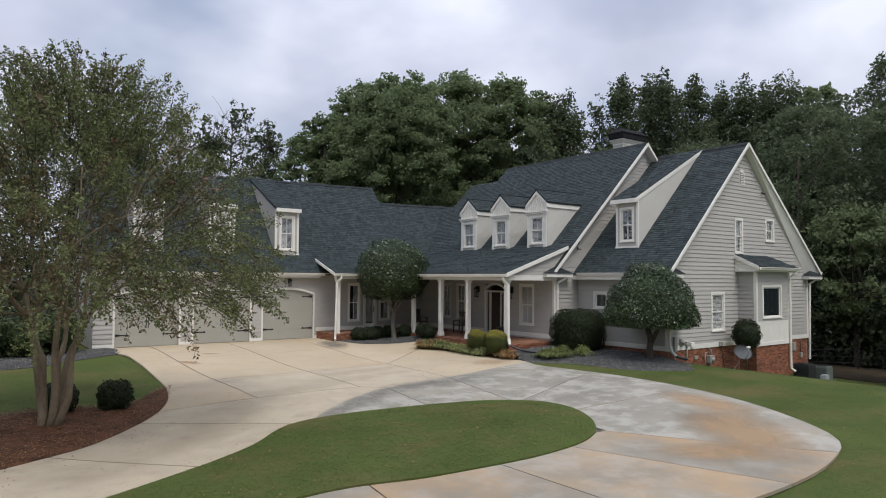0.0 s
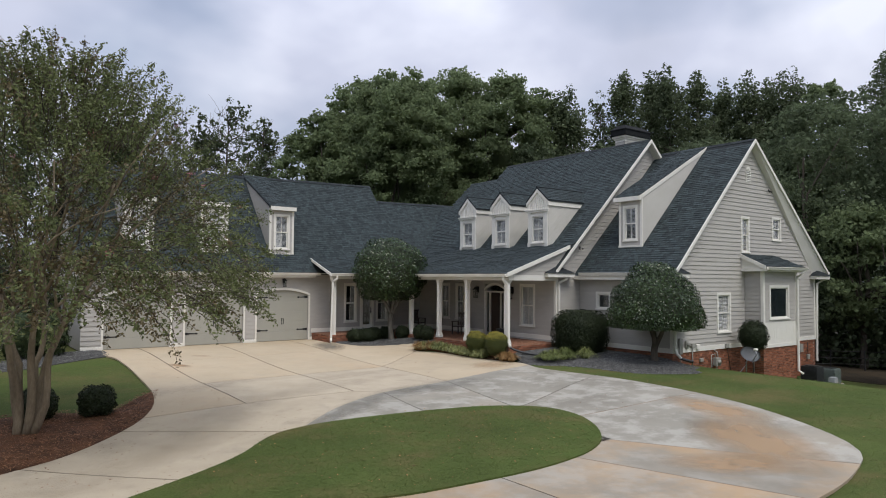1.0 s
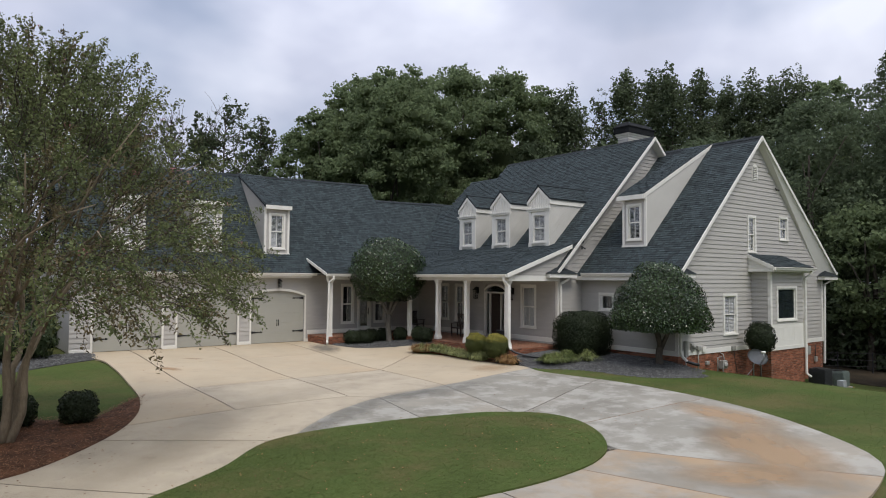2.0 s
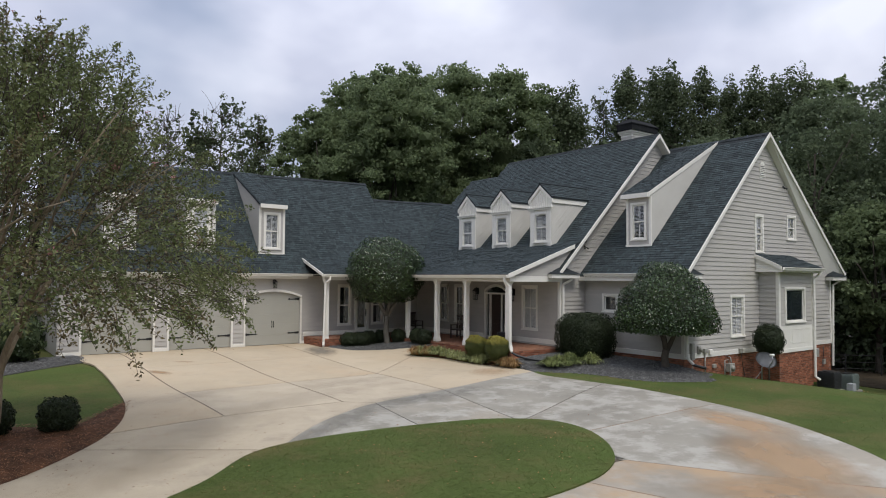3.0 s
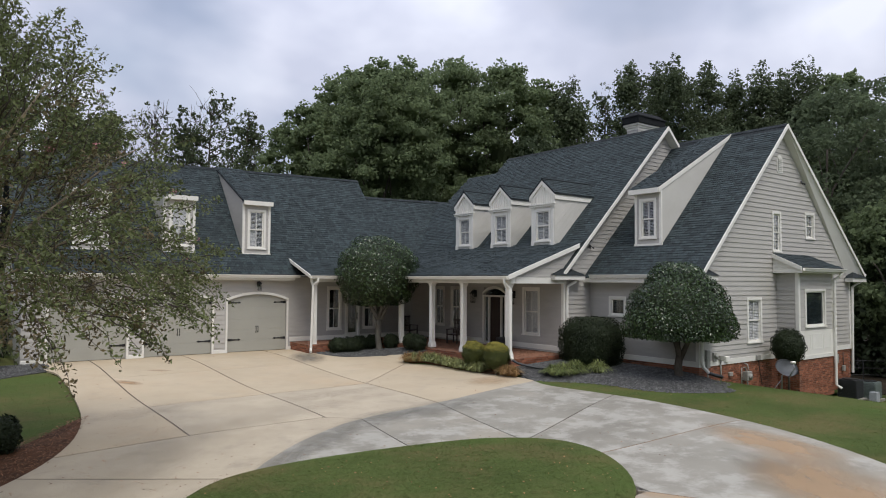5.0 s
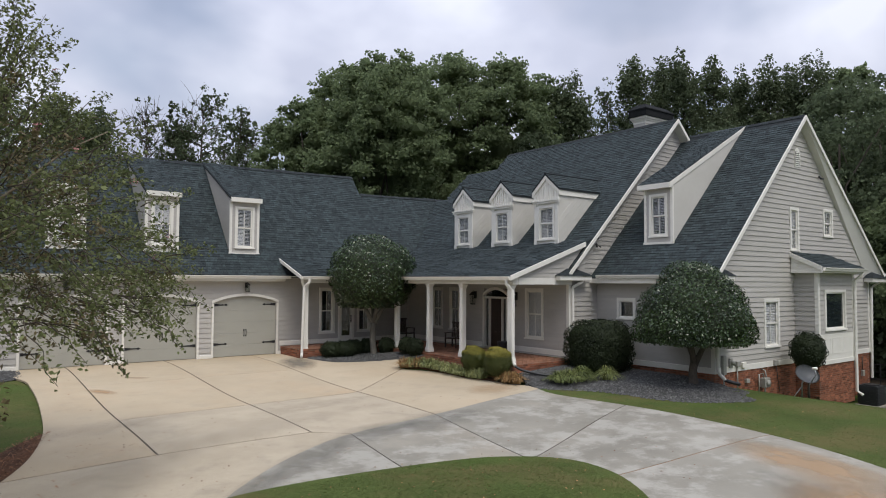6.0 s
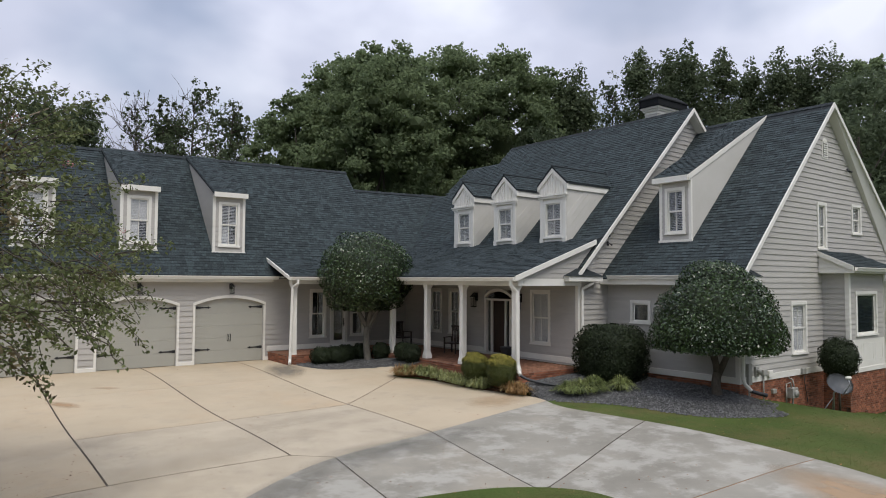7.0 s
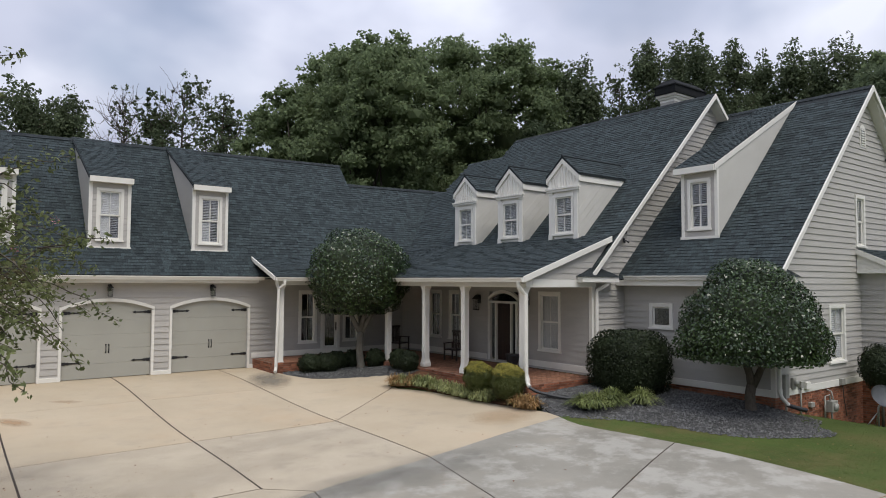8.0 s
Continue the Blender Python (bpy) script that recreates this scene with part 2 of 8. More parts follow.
M_LEAF_POPLAR = leaf_mat("poplar_leaf", (0.078, 0.100, 0.056), (0.132, 0.165, 0.090), 0.7, 0.3, 0.42, 0.15)
# darker than the oak leaf: the deep shade of the woods put into colour
M_LEAF_WOOD_SHADE = leaf_mat("shade_toned_wood_leaf", (0.080, 0.105, 0.060), (0.138, 0.175, 0.098), 0.7, 0.3, 0.5, 0.15)
# hedge foliage, and the dark cores that paint shade inside the camellias
M_HEDGE_SHADE_CORE = leaf_mat("hedge_leaf_and_shade_core", (0.014, 0.021, 0.010), (0.029, 0.040, 0.017), 0.6, 0.4, 0.10, 0.2)
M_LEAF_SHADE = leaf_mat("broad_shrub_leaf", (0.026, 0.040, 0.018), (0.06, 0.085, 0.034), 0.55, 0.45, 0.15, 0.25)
M_LEAF_GOLD = leaf_mat("golden_leaf", (0.20, 0.19, 0.032), (0.36, 0.31, 0.062), 0.55, 0.35, 0.2)
M_LEAF_SPIREA = leaf_mat("shaded_shrub_leaf", (0.05, 0.066, 0.016), (0.115, 0.13, 0.034), 0.55, 0.35, 0.2)
M_BLADE = leaf_mat("grass_blade", (0.077, 0.102, 0.031), (0.116, 0.147, 0.047), 0.8, 0.12, 0.45, 0.1)
M_LIRIOPE = leaf_mat("liriope_blade", (0.075, 0.115, 0.032), (0.42, 0.43, 0.20), 0.5, 0.55, 0.25)
M_TUFT = leaf_mat("arching_grass_blade", (0.055, 0.088, 0.022), (0.27, 0.30, 0.11), 0.5, 0.55, 0.2)
M_DRYBLADE = leaf_mat("dry_blade", (0.22, 0.12, 0.045), (0.38, 0.25, 0.11), 0.6, 0.4, 0.2)
M_FALLEN = leaf_mat("fallen_leaf", (0.16, 0.08, 0.03), (0.32, 0.19, 0.08), 0.7, 0.5, 0.1)
M_STRAW = leaf_mat("pine_straw_needle", (0.11, 0.052, 0.028), (0.27, 0.14, 0.07), 0.7, 0.5, 0.1)
M_DISH = mat("grey_dish_paint", (0.15, 0.158, 0.17), (0.20, 0.21, 0.225), 4, 60, 0.45, 0.03)
M_PINK = leaf_mat("faded_pink_blossom", (0.30, 0.11, 0.12), (0.50, 0.24, 0.25), 0.7, 0.3, 0.2)
M_PLASTIC_B = mat("dark_plastic", (0.018, 0.02, 0.022), (0.04, 0.043, 0.046), 5, 60, 0.5, 0.05)
M_CASE = mat("grey_green_case_paint", (0.115, 0.145, 0.135), (0.18, 0.215, 0.20), 4, 60, 0.5, 0.05)
M_BOX = mat("weathered_box_paint", (0.27, 0.27, 0.245), (0.37, 0.365, 0.33), 9, 60, 0.55, 0.08, metal=0.1)
M_PLASTIC_G = mat("grey_plastic", (0.30, 0.32, 0.34), (0.42, 0.44, 0.46), 5, 60, 0.45, 0.05)


# ---- builders ----
def part(name, bm, material, parent=None, label="", kind="", smooth=False, origin=None):
    """One mesh object from a bmesh in world coordinates, under its thing or part."""
    bmesh.ops.recalc_face_normals(bm, faces=bm.faces[:])
    me = bpy.data.meshes.new(name)
    if origin is None:
        lo = Vector([min(v.co[i] for v in bm.verts) for i in range(3)])
        hi = Vector([max(v.co[i] for v in bm.verts) for i in range(3)])
        origin = (lo + hi) / 2
    else:
        origin = Vector(origin)
    bmesh.ops.translate(bm, verts=bm.verts[:], vec=-origin)
    bm.to_mesh(me)
    bm.free()
    if smooth:
        me.polygons.foreach_set("use_smooth", [True] * len(me.polygons))
    me.materials.append(material)
    ob = new(name, me)
    base = Vector((0, 0, 0))
    up = parent
    while up is not None:
        base = base + up.location
        up = up.parent
    ob.parent = parent
    ob.location = origin - base
    return tagged(ob, label=label, kind=kind)


def thing(name, at, label, category, group="", kind=""):
    ob = new(name)
    ob.location = at
    ob.empty_display_size = 0.2
    return tagged(ob, label, category, group, kind)


def raw(name, verts, faces, material, parent=None, label="", kind="", smooth=False, origin=(0, 0, 0)):
    """A mesh object straight from lists of computed corners and faces."""
    me = bpy.data.meshes.new(name)
    o = Vector(origin)
    v = np.asarray(verts, dtype=float) - np.array(origin, dtype=float)
    me.from_pydata(v.tolist(), [], faces)
    if smooth:
        me.polygons.foreach_set("use_smooth", [True] * len(me.polygons))
    me.materials.append(material)
    ob = new(name, me)
    base = Vector((0, 0, 0))
    up = parent
    while up is not None:
        base = base + up.location
        up = up.parent
    ob.parent = parent
    ob.location = o - base
    return tagged(ob, label=label, kind=kind)


def prism(bm, low, high):
    """A closed solid between two rings of corners of the same length."""
    a = [bm.verts.new(p) for p in low]
    b = [bm.verts.new(p) for p in high]
    bm.faces.new(a[::-1])
    bm.faces.new(b)
    n = len(a)
    for i in range(n):
        bm.faces.new((a[i], a[(i + 1) % n], b[(i + 1) % n], b[i]))


def box(bm, x0, y0, z0, x1, y1, z1):
    prism(bm, [(x0, y0, z0), (x1, y0, z0), (x1, y1, z0), (x0, y1, z0)], [(x0, y0, z1), (x1, y0, z1), (x1, y1, z1), (x0, y1, z1)])


def bevel(bm, w=0.01, seg=1):
    bmesh.ops.bevel(bm, geom=bm.edges[:], offset=w, segments=seg, affect="EDGES", clamp_overlap=True)
    return bm


def tube(bm, points, radius, sides=8, taper=None):
    """A round bar along points; taper: end radius."""
    pts = [Vector(p) for p in points]
    rings = []
    up = Vector((0.13, 0.21, 1)).normalized()
    n = len(pts)
    for i, p in enumerate(pts):
        d = (pts[min(i + 1, n - 1)] - pts[max(i - 1, 0)]).normalized()
        s = d.cross(up) if i == 0 else s - d * s.dot(d)
        if s.length < 0.1:
            s = d.cross(Vector((1, 0, 0)))
        s.normalize()
        t = d.cross(s)
        r = radius if taper is None else radius + (taper - radius) * i / (n - 1)
        rings.append([bm.verts.new(p + (s * math.cos(a) + t * math.sin(a)) * r) for a in [2 * math.pi * k / sides for k in range(sides)]])
    for a, b in zip(rings, rings[1:]):
        for k in range(sides):
            bm.faces.new((a[k], a[(k + 1) % sides], b[(k + 1) % sides], b[k]))
    bm.faces.new(rings[0][::-1])
    bm.faces.new(rings[-1])


class Face:
    """A wall's own frame: u along it, v up, d out of it."""

    def __init__(self, x, y, z, ux, uy):
        self.o, self.u = Vector((x, y, z)), Vector((ux, uy, 0))
        self.n = Vector((uy, -ux, 0))

    def at(self, u, v, d=0.0):
        return self.o + self.u * u + Vector((0, 0, v)) + self.n * d

    def box(self, bm, u0, u1, v0, v1, d0, d1):
        prism(bm, [self.at(u0, v0, d0), self.at(u1, v0, d0), self.at(u1, v1, d0), self.at(u0, v1, d0)],
              [self.at(u0, v0, d1), self.at(u1, v0, d1), self.at(u1, v1, d1), self.at(u0, v1, d1)])


def clip(poly, a, b, c):
    """The part of a convex polygon where a*u + b*v <= c."""
    out = []
    for i, p in enumerate(poly):
        q = poly[(i + 1) % len(poly)]
        fp, fq = a * p[0] + b * p[1] - c, a * q[0] + b * q[1] - c
        if fp <= 1e-9:
            out.append(p)
        if fp * fq < -1e-12:
            t = fp / (fp - fq)
            out.append((p[0] + t * (q[0] - p[0]), p[1] + t * (q[1] - p[1])))
    return out


def pieces(u0, u1, v0, v1, openings, clips):
    """A rectangle less its openings, as convex polygons."""
    vs = sorted({v0, v1, *[v for o in openings for v in o[2:4] if v0 < v < v1]})
    for va, vb in zip(vs, vs[1:]):
        mid_v = (va + vb) / 2
        cuts = sorted((max(o[0], u0), min(o[1], u1)) for o in openings if o[2] < mid_v < o[3] and o[1] > u0 and o[0] < u1)
        u = u0
        runs = []
        for ca, cb in cuts:
            if ca > u:
                runs.append((u, ca))
            u = max(u, cb)
        if u < u1:
            runs.append((u, u1))
        for ra, rb in runs:
            poly = [(ra, va), (rb, va), (rb, vb), (ra, vb)]
            for k in clips:
                poly = clip(poly, *k)
                if len(poly) < 3:
                    break
            if len(poly) >= 3:
                yield poly


def wall(parent, F, width, height, openings=(), clips=(), thick=0.18, siding=True, v_from=0.0, name="wall", course=0.182):
    """A wall with openings through it, clad in lapped boards, each a piece of its own."""
    bm = bmesh.new()
    for poly in pieces(0, width, v_from, height, openings, clips):
        prism(bm, [F.at(u, v, -thick) for u, v in poly], [F.at(u, v, 0) for u, v in poly])
    core = part(name, bm, M_SIDING, parent)
    if siding:
        v = v_from
        while v < height - 0.01:
            top = min(v + course, height)
            for poly in pieces(0, width, v, top, openings, clips):
                bm = bmesh.new()
                out = [F.at(a, b, 0.004 + 0.024 * (1 - (b - v) / course)) for a, b in poly]
                prism(bm, [F.at(a, b, 0.001) for a, b in poly], out)
                part("siding_board", bm, M_SIDING, core)
            v = top
    return core


HALF = ((0.45, 0.5), (0.45, 0.5))
SHUT = ((1.0, 1.0), (1.0, 1.0))


def window(parent, F, u0, u1, v0, v1, blinds=HALF, two=True, name="window", cols=2, casing=0.11, material=None, dark=False, trim=None):
    """A sash window: casing, sill, sashes with panes, and a blind behind; u0 to u1 and v0 to v1 are the casing's outer edges."""
    trim = trim or M_TRIM
    bm = bmesh.new()
    F.box(bm, u0, u0 + casing, v0 + 0.05, v1, -0.06, 0.045)
    F.box(bm, u1 - casing, u1, v0 + 0.05, v1, -0.06, 0.045)
    F.box(bm, u0 + casing, u1 - casing, v1 - casing, v1, -0.06, 0.045)
    w = part(name, bm, trim, parent)
    bm = bmesh.new()
    F.box(bm, u0 - 0.02, u1 + 0.02, v0, v0 + 0.05, -0.06, 0.075)
    F.box(bm, u0 + casing, u1 - casing, v0 + 0.05, v0 + 0.085, -0.06, 0.04)
    part("sill", bm, trim, w)
    a, b, lo, hi = u0 + casing, u1 - casing, v0 + 0.085, v1 - casing
    halves = [(lo, (lo + hi) / 2 + 0.02, -0.03), ((lo + hi) / 2 - 0.02, hi, -0.008)] if two else [(lo, hi, -0.02)]
    for p, q, d in halves:
        bm = bmesh.new()
        s = 0.05
        F.box(bm, a, a + s, p, q, d - 0.02, d)
        F.box(bm, b - s, b, p, q, d - 0.02, d)
        F.box(bm, a + s, b - s, p, p + s, d - 0.02, d)
        F.box(bm, a + s, b - s, q - s, q, d - 0.02, d)
        if cols > 1:
            for k in range(1, cols):
                c = a + (b - a) * k / cols
                F.box(bm, c - 0.008, c + 0.008, p + s, q - s, d - 0.016, d - 0.003)
        part("sash", bm, trim, w)
        bm = bmesh.new()
        F.box(bm, a + s, b - s, p + s, q - s, d - 0.013, d - 0.009)
        g = part("pane", bm, M_GLASS_DARK if dark else M_GLASS, w)
        g.visible_shadow = False
    if blinds:
        # tilt of the slats in the lower and upper leaves: 0 open, 1 shut
        n, c = int((hi - lo) / 0.062), (a + b) / 2
        mid_v = (lo + hi) / 2
        for u0_, u1_, low_tilt, high_tilt in ((a + 0.045, c - 0.03, *blinds[0]), (c + 0.03, b - 0.045, *blinds[1])):
            bm = bmesh.new()
            for k in range(n):
                v = lo + 0.05 + k * (hi - lo - 0.1) / n
                tilt = low_tilt if v < mid_v else high_tilt
                rise, deep = 0.008 + 0.047 * tilt, 0.055 - 0.035 * tilt
                prism(bm, [F.at(u0_, v, -0.055), F.at(u1_, v, -0.055), F.at(u1_, v + rise, -0.055 - deep), F.at(u0_, v + rise, -0.055 - deep)],
                      [F.at(u0_, v + 0.008, -0.052), F.at(u1_, v + 0.008, -0.052), F.at(u1_, v + rise + 0.008, -0.052 - deep), F.at(u0_, v + rise + 0.008, -0.052 - deep)])
            F.box(bm, u0_ - 0.04, u0_, lo, hi, -0.08, -0.05)
            F.box(bm, u1_, u1_ + 0.04 if u1_ > c else u1_ + 0.03, lo, hi, -0.08, -0.05)
            for p, q in ((lo, lo + 0.05), (mid_v - 0.03, mid_v + 0.03), (hi - 0.05, hi)):
                F.box(bm, u0_, u1_, p, q, -0.08, -0.05)
            part("shutter_blind", bm, M_BLIND, w, "white louvred interior shutter")
    bm = bmesh.new()
    F.box(bm, a - 0.05, b + 0.05, lo - 0.05, hi + 0.05, -0.62, -0.6)
    part("room_back", bm, M_ROOM, w)
    return w


# ---- ground ----
def ramp01(a, b, x):
    t = np.clip((np.asarray(x, dtype=float) - a) / (b - a), 0, 1)
    return t * t * (3 - 2 * t)


def ground_z(x, y):
    """Height of the yard: level at the garage, a shallow bowl in front, falling away past the house's end."""
    z = -0.22 * ramp01(30.5, 22, y)
    z = z - 0.18 * ramp01(4, -3, x) * ramp01(29, 18, y)
    z = z - (0.85 * ramp01(19.5, 25, x) + 0.80 * ramp01(24.5, 31, x) + 1.2 * ramp01(34, 60, x)) * ramp01(-6, 8, y)
    z = z - (0.08 * ramp01(30.5, 22, y) + 0.12 * ramp01(20, 13, y)) * (1 - ramp01(8.5, 14, x))
    z = z + 0.12 * ramp01(14, 18, x) * ramp01(14, 17, y) * (1 - ramp01(19.5, 22, x))
    z = z + 0.36 * ramp01(13.2, 14.75, x) * ramp01(21.5, 24.5, y) * (1 - ramp01(25.8, 29.2, y)) * (1 - ramp01(19, 22, x))
    return z


def gz(x, y):
    return float(ground_z(x, y))


def spline(points, closed=True, steps=10):
    """A smooth line through a few points of the plan."""
    p = np.array(points, dtype=float)
    n = len(p)
    out = []
    for i in range(n if closed else n - 1):
        a, b, c, d = (p[(i - 1) % n], p[i], p[(i + 1) % n], p[(i + 2) % n]) if closed else (p[max(i - 1, 0)], p[i], p[i + 1], p[min(i + 2, n - 1)])
        for t in np.linspace(0, 1, steps, endpoint=False):
            out.append(0.5 * ((2 * b) + (c - a) * t + (2 * a - 5 * b + 4 * c - d) * t * t + (3 * b - a - 3 * c + d) * t ** 3))
    if not closed:
        out.append(p[-1])
    return np.array(out)


def inside_of(line):
    """A function of the plan: negative inside the closed line, positive outside, the distance to it."""
    a = np.asarray(line, dtype=float)
    b = np.roll(a, -1, axis=0)

    def f(x, y):
        x, y = np.atleast_1d(x).astype(float), np.atleast_1d(y).astype(float)
        best = np.full(x.shape, 1e9)
        odd = np.zeros(x.shape, dtype=bool)
        for (ax, ay), (bx, by) in zip(a, b):
            dx, dy = bx - ax, by - ay
            t = np.clip(((x - ax) * dx + (y - ay) * dy) / (dx * dx + dy * dy + 1e-12), 0, 1)
            best = np.minimum(best, np.hypot(x - ax - t * dx, y - ay - t * dy))
            if ay != by:
                odd ^= ((ay > y) != (by > y)) & (x < (bx - ax) * (y - ay) / (by - ay) + ax)
        return np.where(odd, -best, best)
    return f


def outside_of(f):
    return lambda x, y: -f(x, y)


def line_side(x0, y0, x1, y1, gap=0.02):
    """Negative on the left of the line from 0 to 1, less half a joint."""
    l = math.hypot(x1 - x0, y1 - y0)
    return lambda x, y: ((np.atleast_1d(x) - x0) * (y1 - y0) - (np.atleast_1d(y) - y0) * (x1 - x0)) / l + gap


def sheet(bounds, step, tests, lift, depth=0.0):
    """Corners and faces of a sheet on the ground, cut to where all tests are negative; depth: its edges go down so far."""
    x0, y0, x1, y1 = bounds
    xs, ys = np.arange(x0, x1 + step, step), np.arange(y0, y1 + step, step)
    gx, gy = np.meshgrid(xs, ys, indexing="ij")
    vals = [t(gx.ravel(), gy.ravel()).reshape(gx.shape) for t in tests]
    index, verts, faces = {}, [], []

    def vid(p):
        k = (round(p[0], 3), round(p[1], 3))
        if k not in index:
            index[k] = len(verts)
            verts.append((k[0], k[1], 0.0))
        return index[k]

    for i in range(len(xs) - 1):
        for j in range(len(ys) - 1):
            ids = ((i, j), (i + 1, j), (i + 1, j + 1), (i, j + 1))
            c = [[v[q] for q in ids] for v in vals]
            if any(min(k) > 0 for k in c):
                continue
            poly = [(xs[a], ys[b], *[v[a, b] for v in vals]) for a, b in ids]
            for k in range(len(vals)):
                if max(c[k]) <= 0:
                    continue
                nxt = []
                for s, p in enumerate(poly):
                    q = poly[(s + 1) % len(poly)]
                    if p[2 + k] <= 0:
                        nxt.append(p)
                    if p[2 + k] * q[2 + k] < 0:
                        t = p[2 + k] / (p[2 + k] - q[2 + k])
                        nxt.append(tuple(m + t * (n - m) for m, n in zip(p, q)))
                poly = nxt
                if len(poly) < 3:
                    break
            if len(poly) >= 3:
                ring = []
                for p in poly:
                    v = vid(p)
                    if v not in ring:
                        ring.append(v)
                if len(ring) >= 3:
                    faces.append(ring)
    if not verts:
        return [], []
    arr = np.array(verts)
    arr[:, 2] = ground_z(arr[:, 0], arr[:, 1]) + (lift(arr[:, 0], arr[:, 1]) if callable(lift) else lift)
    verts = arr.tolist()
    if depth:
        count = {}
        for f in faces:
            for a, b in zip(f, f[1:] + f[:1]):
                count[(a, b)] = 1
        rim = [e for e in count if (e[1], e[0]) not in count]
        low = {}
        for a, b in rim:
            for v in (a, b):
                if v not in low:
                    low[v] = len(verts)
                    verts.append([verts[v][0], verts[v][1], verts[v][2] - depth])
            faces.append([b, a, low[a], low[b]])
    return verts, faces


DRIVE = spline([(1.45, 31.2), (1.32, 28.1), (1.3, 25.38), (1.04, 21.74), (0.63, 19.51), (0.14, 18.08), (-0.61, 16.77), (-2.05, 15.17), (-3.2, 14.44), (-6.16, 12.96), (-10.38, 11.06), (-16.71, 7.89), (-24, 3), (-24, -3.2), (-16, 1.5), (-10.38, 4.2), (-5.1, 5.46), (0.17, 5.25), (3.88, 4.47), (7.06, 4.31), (9.73, 4.65), (11.3, 5.33), (12.73, 7.35), (13.76, 9.6), (14.3, 11.8), (14.5, 14), (14.3, 16), (14.15, 17.6), (14.6, 19), (14.35, 20.6), (14, 22.4), (13.5, 24.2), (13.36, 24.96), (14.9, 25.2), (15.2, 26), (14.9, 26.95), (13.4, 26.95), (11.98, 27.35), (11.47, 28.44), (11.3, 29.61), (11.2, 31.2)], steps=6)
ISLAND = spline([(-14.6, 6.31), (-8.27, 8.79), (-4.57, 10.11), (-1.94, 11.32), (0.38, 12.53), (2.01, 13.93), (3.97, 14.17), (6.52, 13.92), (8.22, 13.46), (9.2, 12.54), (9.25, 11.37), (8.7, 10.24), (7.91, 9.34), (7.17, 8.81), (6.11, 8.42), (4.42, 8.23), (2.29, 8.42), (0.17, 8.94), (-4.05, 8.42), (-9.32, 6.94)], steps=6)
in_drive, in_island = inside_of(DRIVE), inside_of(ISLAND)

# the yard, one sheet out to the horizon: fine near the house, coarse far off
xs = np.concatenate([-np.geomspace(40, 900, 14)[::-1], np.arange(-38, 62, 1.0), np.geomspace(64, 900, 14)])
ys = np.concatenate([-np.geomspace(20, 900, 14)[::-1], np.arange(-18, 62, 1.0), np.geomspace(64, 900, 14)])
gx, gy = np.meshgrid(xs, ys, indexing="ij")
zz = ground_z(gx, gy) - 0.04 - 0.3 * ramp01(0.3, 1.2, -in_drive(gx.ravel(), gy.ravel()).reshape(gx.shape)) - 0.3 * ramp01(0.0, 0.8, np.minimum(np.minimum(gx - 14.9, 18.5 - gx), np.minimum(gy - 20.5, 30.5 - gy)))
V = np.stack([gx, gy, zz], -1).reshape(-1, 3)
ny = len(ys)
Fc = [[i * ny + j, (i + 1) * ny + j, (i + 1) * ny + j + 1, i * ny + j + 1] for i in range(len(xs) - 1) for j in range(ny - 1)]
ground = tagged(raw("ground", V, Fc, M_GRASS, smooth=True), "mown green lawn sloping away past the house", "lawn", kind="structure")

driveway = thing("driveway", (5, 15, gz(5, 15)), "tan and grey concrete driveway circling a lawn island", "driveway", kind="structure")
vs_, fs_ = sheet((-26, -5, 16, 32), 0.5, [in_drive], -0.010)
raw("joint_bed", vs_, fs_, M_SOIL, driveway, origin=(0, 15, 0))
vs_, fs_ = sheet((5, 3, 16, 11.5), 0.5, [in_drive, lambda x, y: 4.5 - np.atleast_1d(x)], -0.004)
raw("joint_filler", vs_, fs_, M_RUST_JOINT, driveway, "rust-brown filler in the loop's joints", origin=(9, 7, 0))
# the seam between the tan court and the grey loop
SEAM = spline([(16, 19), (14.6, 18.5), (9.95, 17.58), (6.7, 16.9), (4.95, 16.01), (3.63, 15), (2.18, 13.58), (0.17, 11.58), (-10.38, 5.78), (-30, -6), (-30, -12), (30, -12), (30, 19)], steps=5)
in_grey = inside_of(SEAM)
court = outside_of(in_grey)
isl_out = outside_of(in_island)
# the long joints lean a little against the house
J1, J2, J3 = (2.42, 5.0, 2.79, 32.0), (5.81, 5.0, 6.27, 32.0), (9.48, 8.0, 9.83, 32.0)
up1, up2, up3 = line_side(*J1), line_side(*J2), line_side(*J3)
dn1, dn2, dn3 = line_side(*J1[2:], *J1[:2]), line_side(*J2[2:], *J2[:2]), line_side(*J3[2:], *J3[:2])


def cross_y(x):
    """The cross joint, which bends down to the seam past the second long joint."""
    return 17.55 - 0.88 * np.maximum(0, np.atleast_1d(x) - 6.02)


def hi1(x, y):
    return cross_y(x) - np.atleast_1d(y) + 0.02


def lo1(x, y):
    return np.atleast_1d(y) - cross_y(x) + 0.02


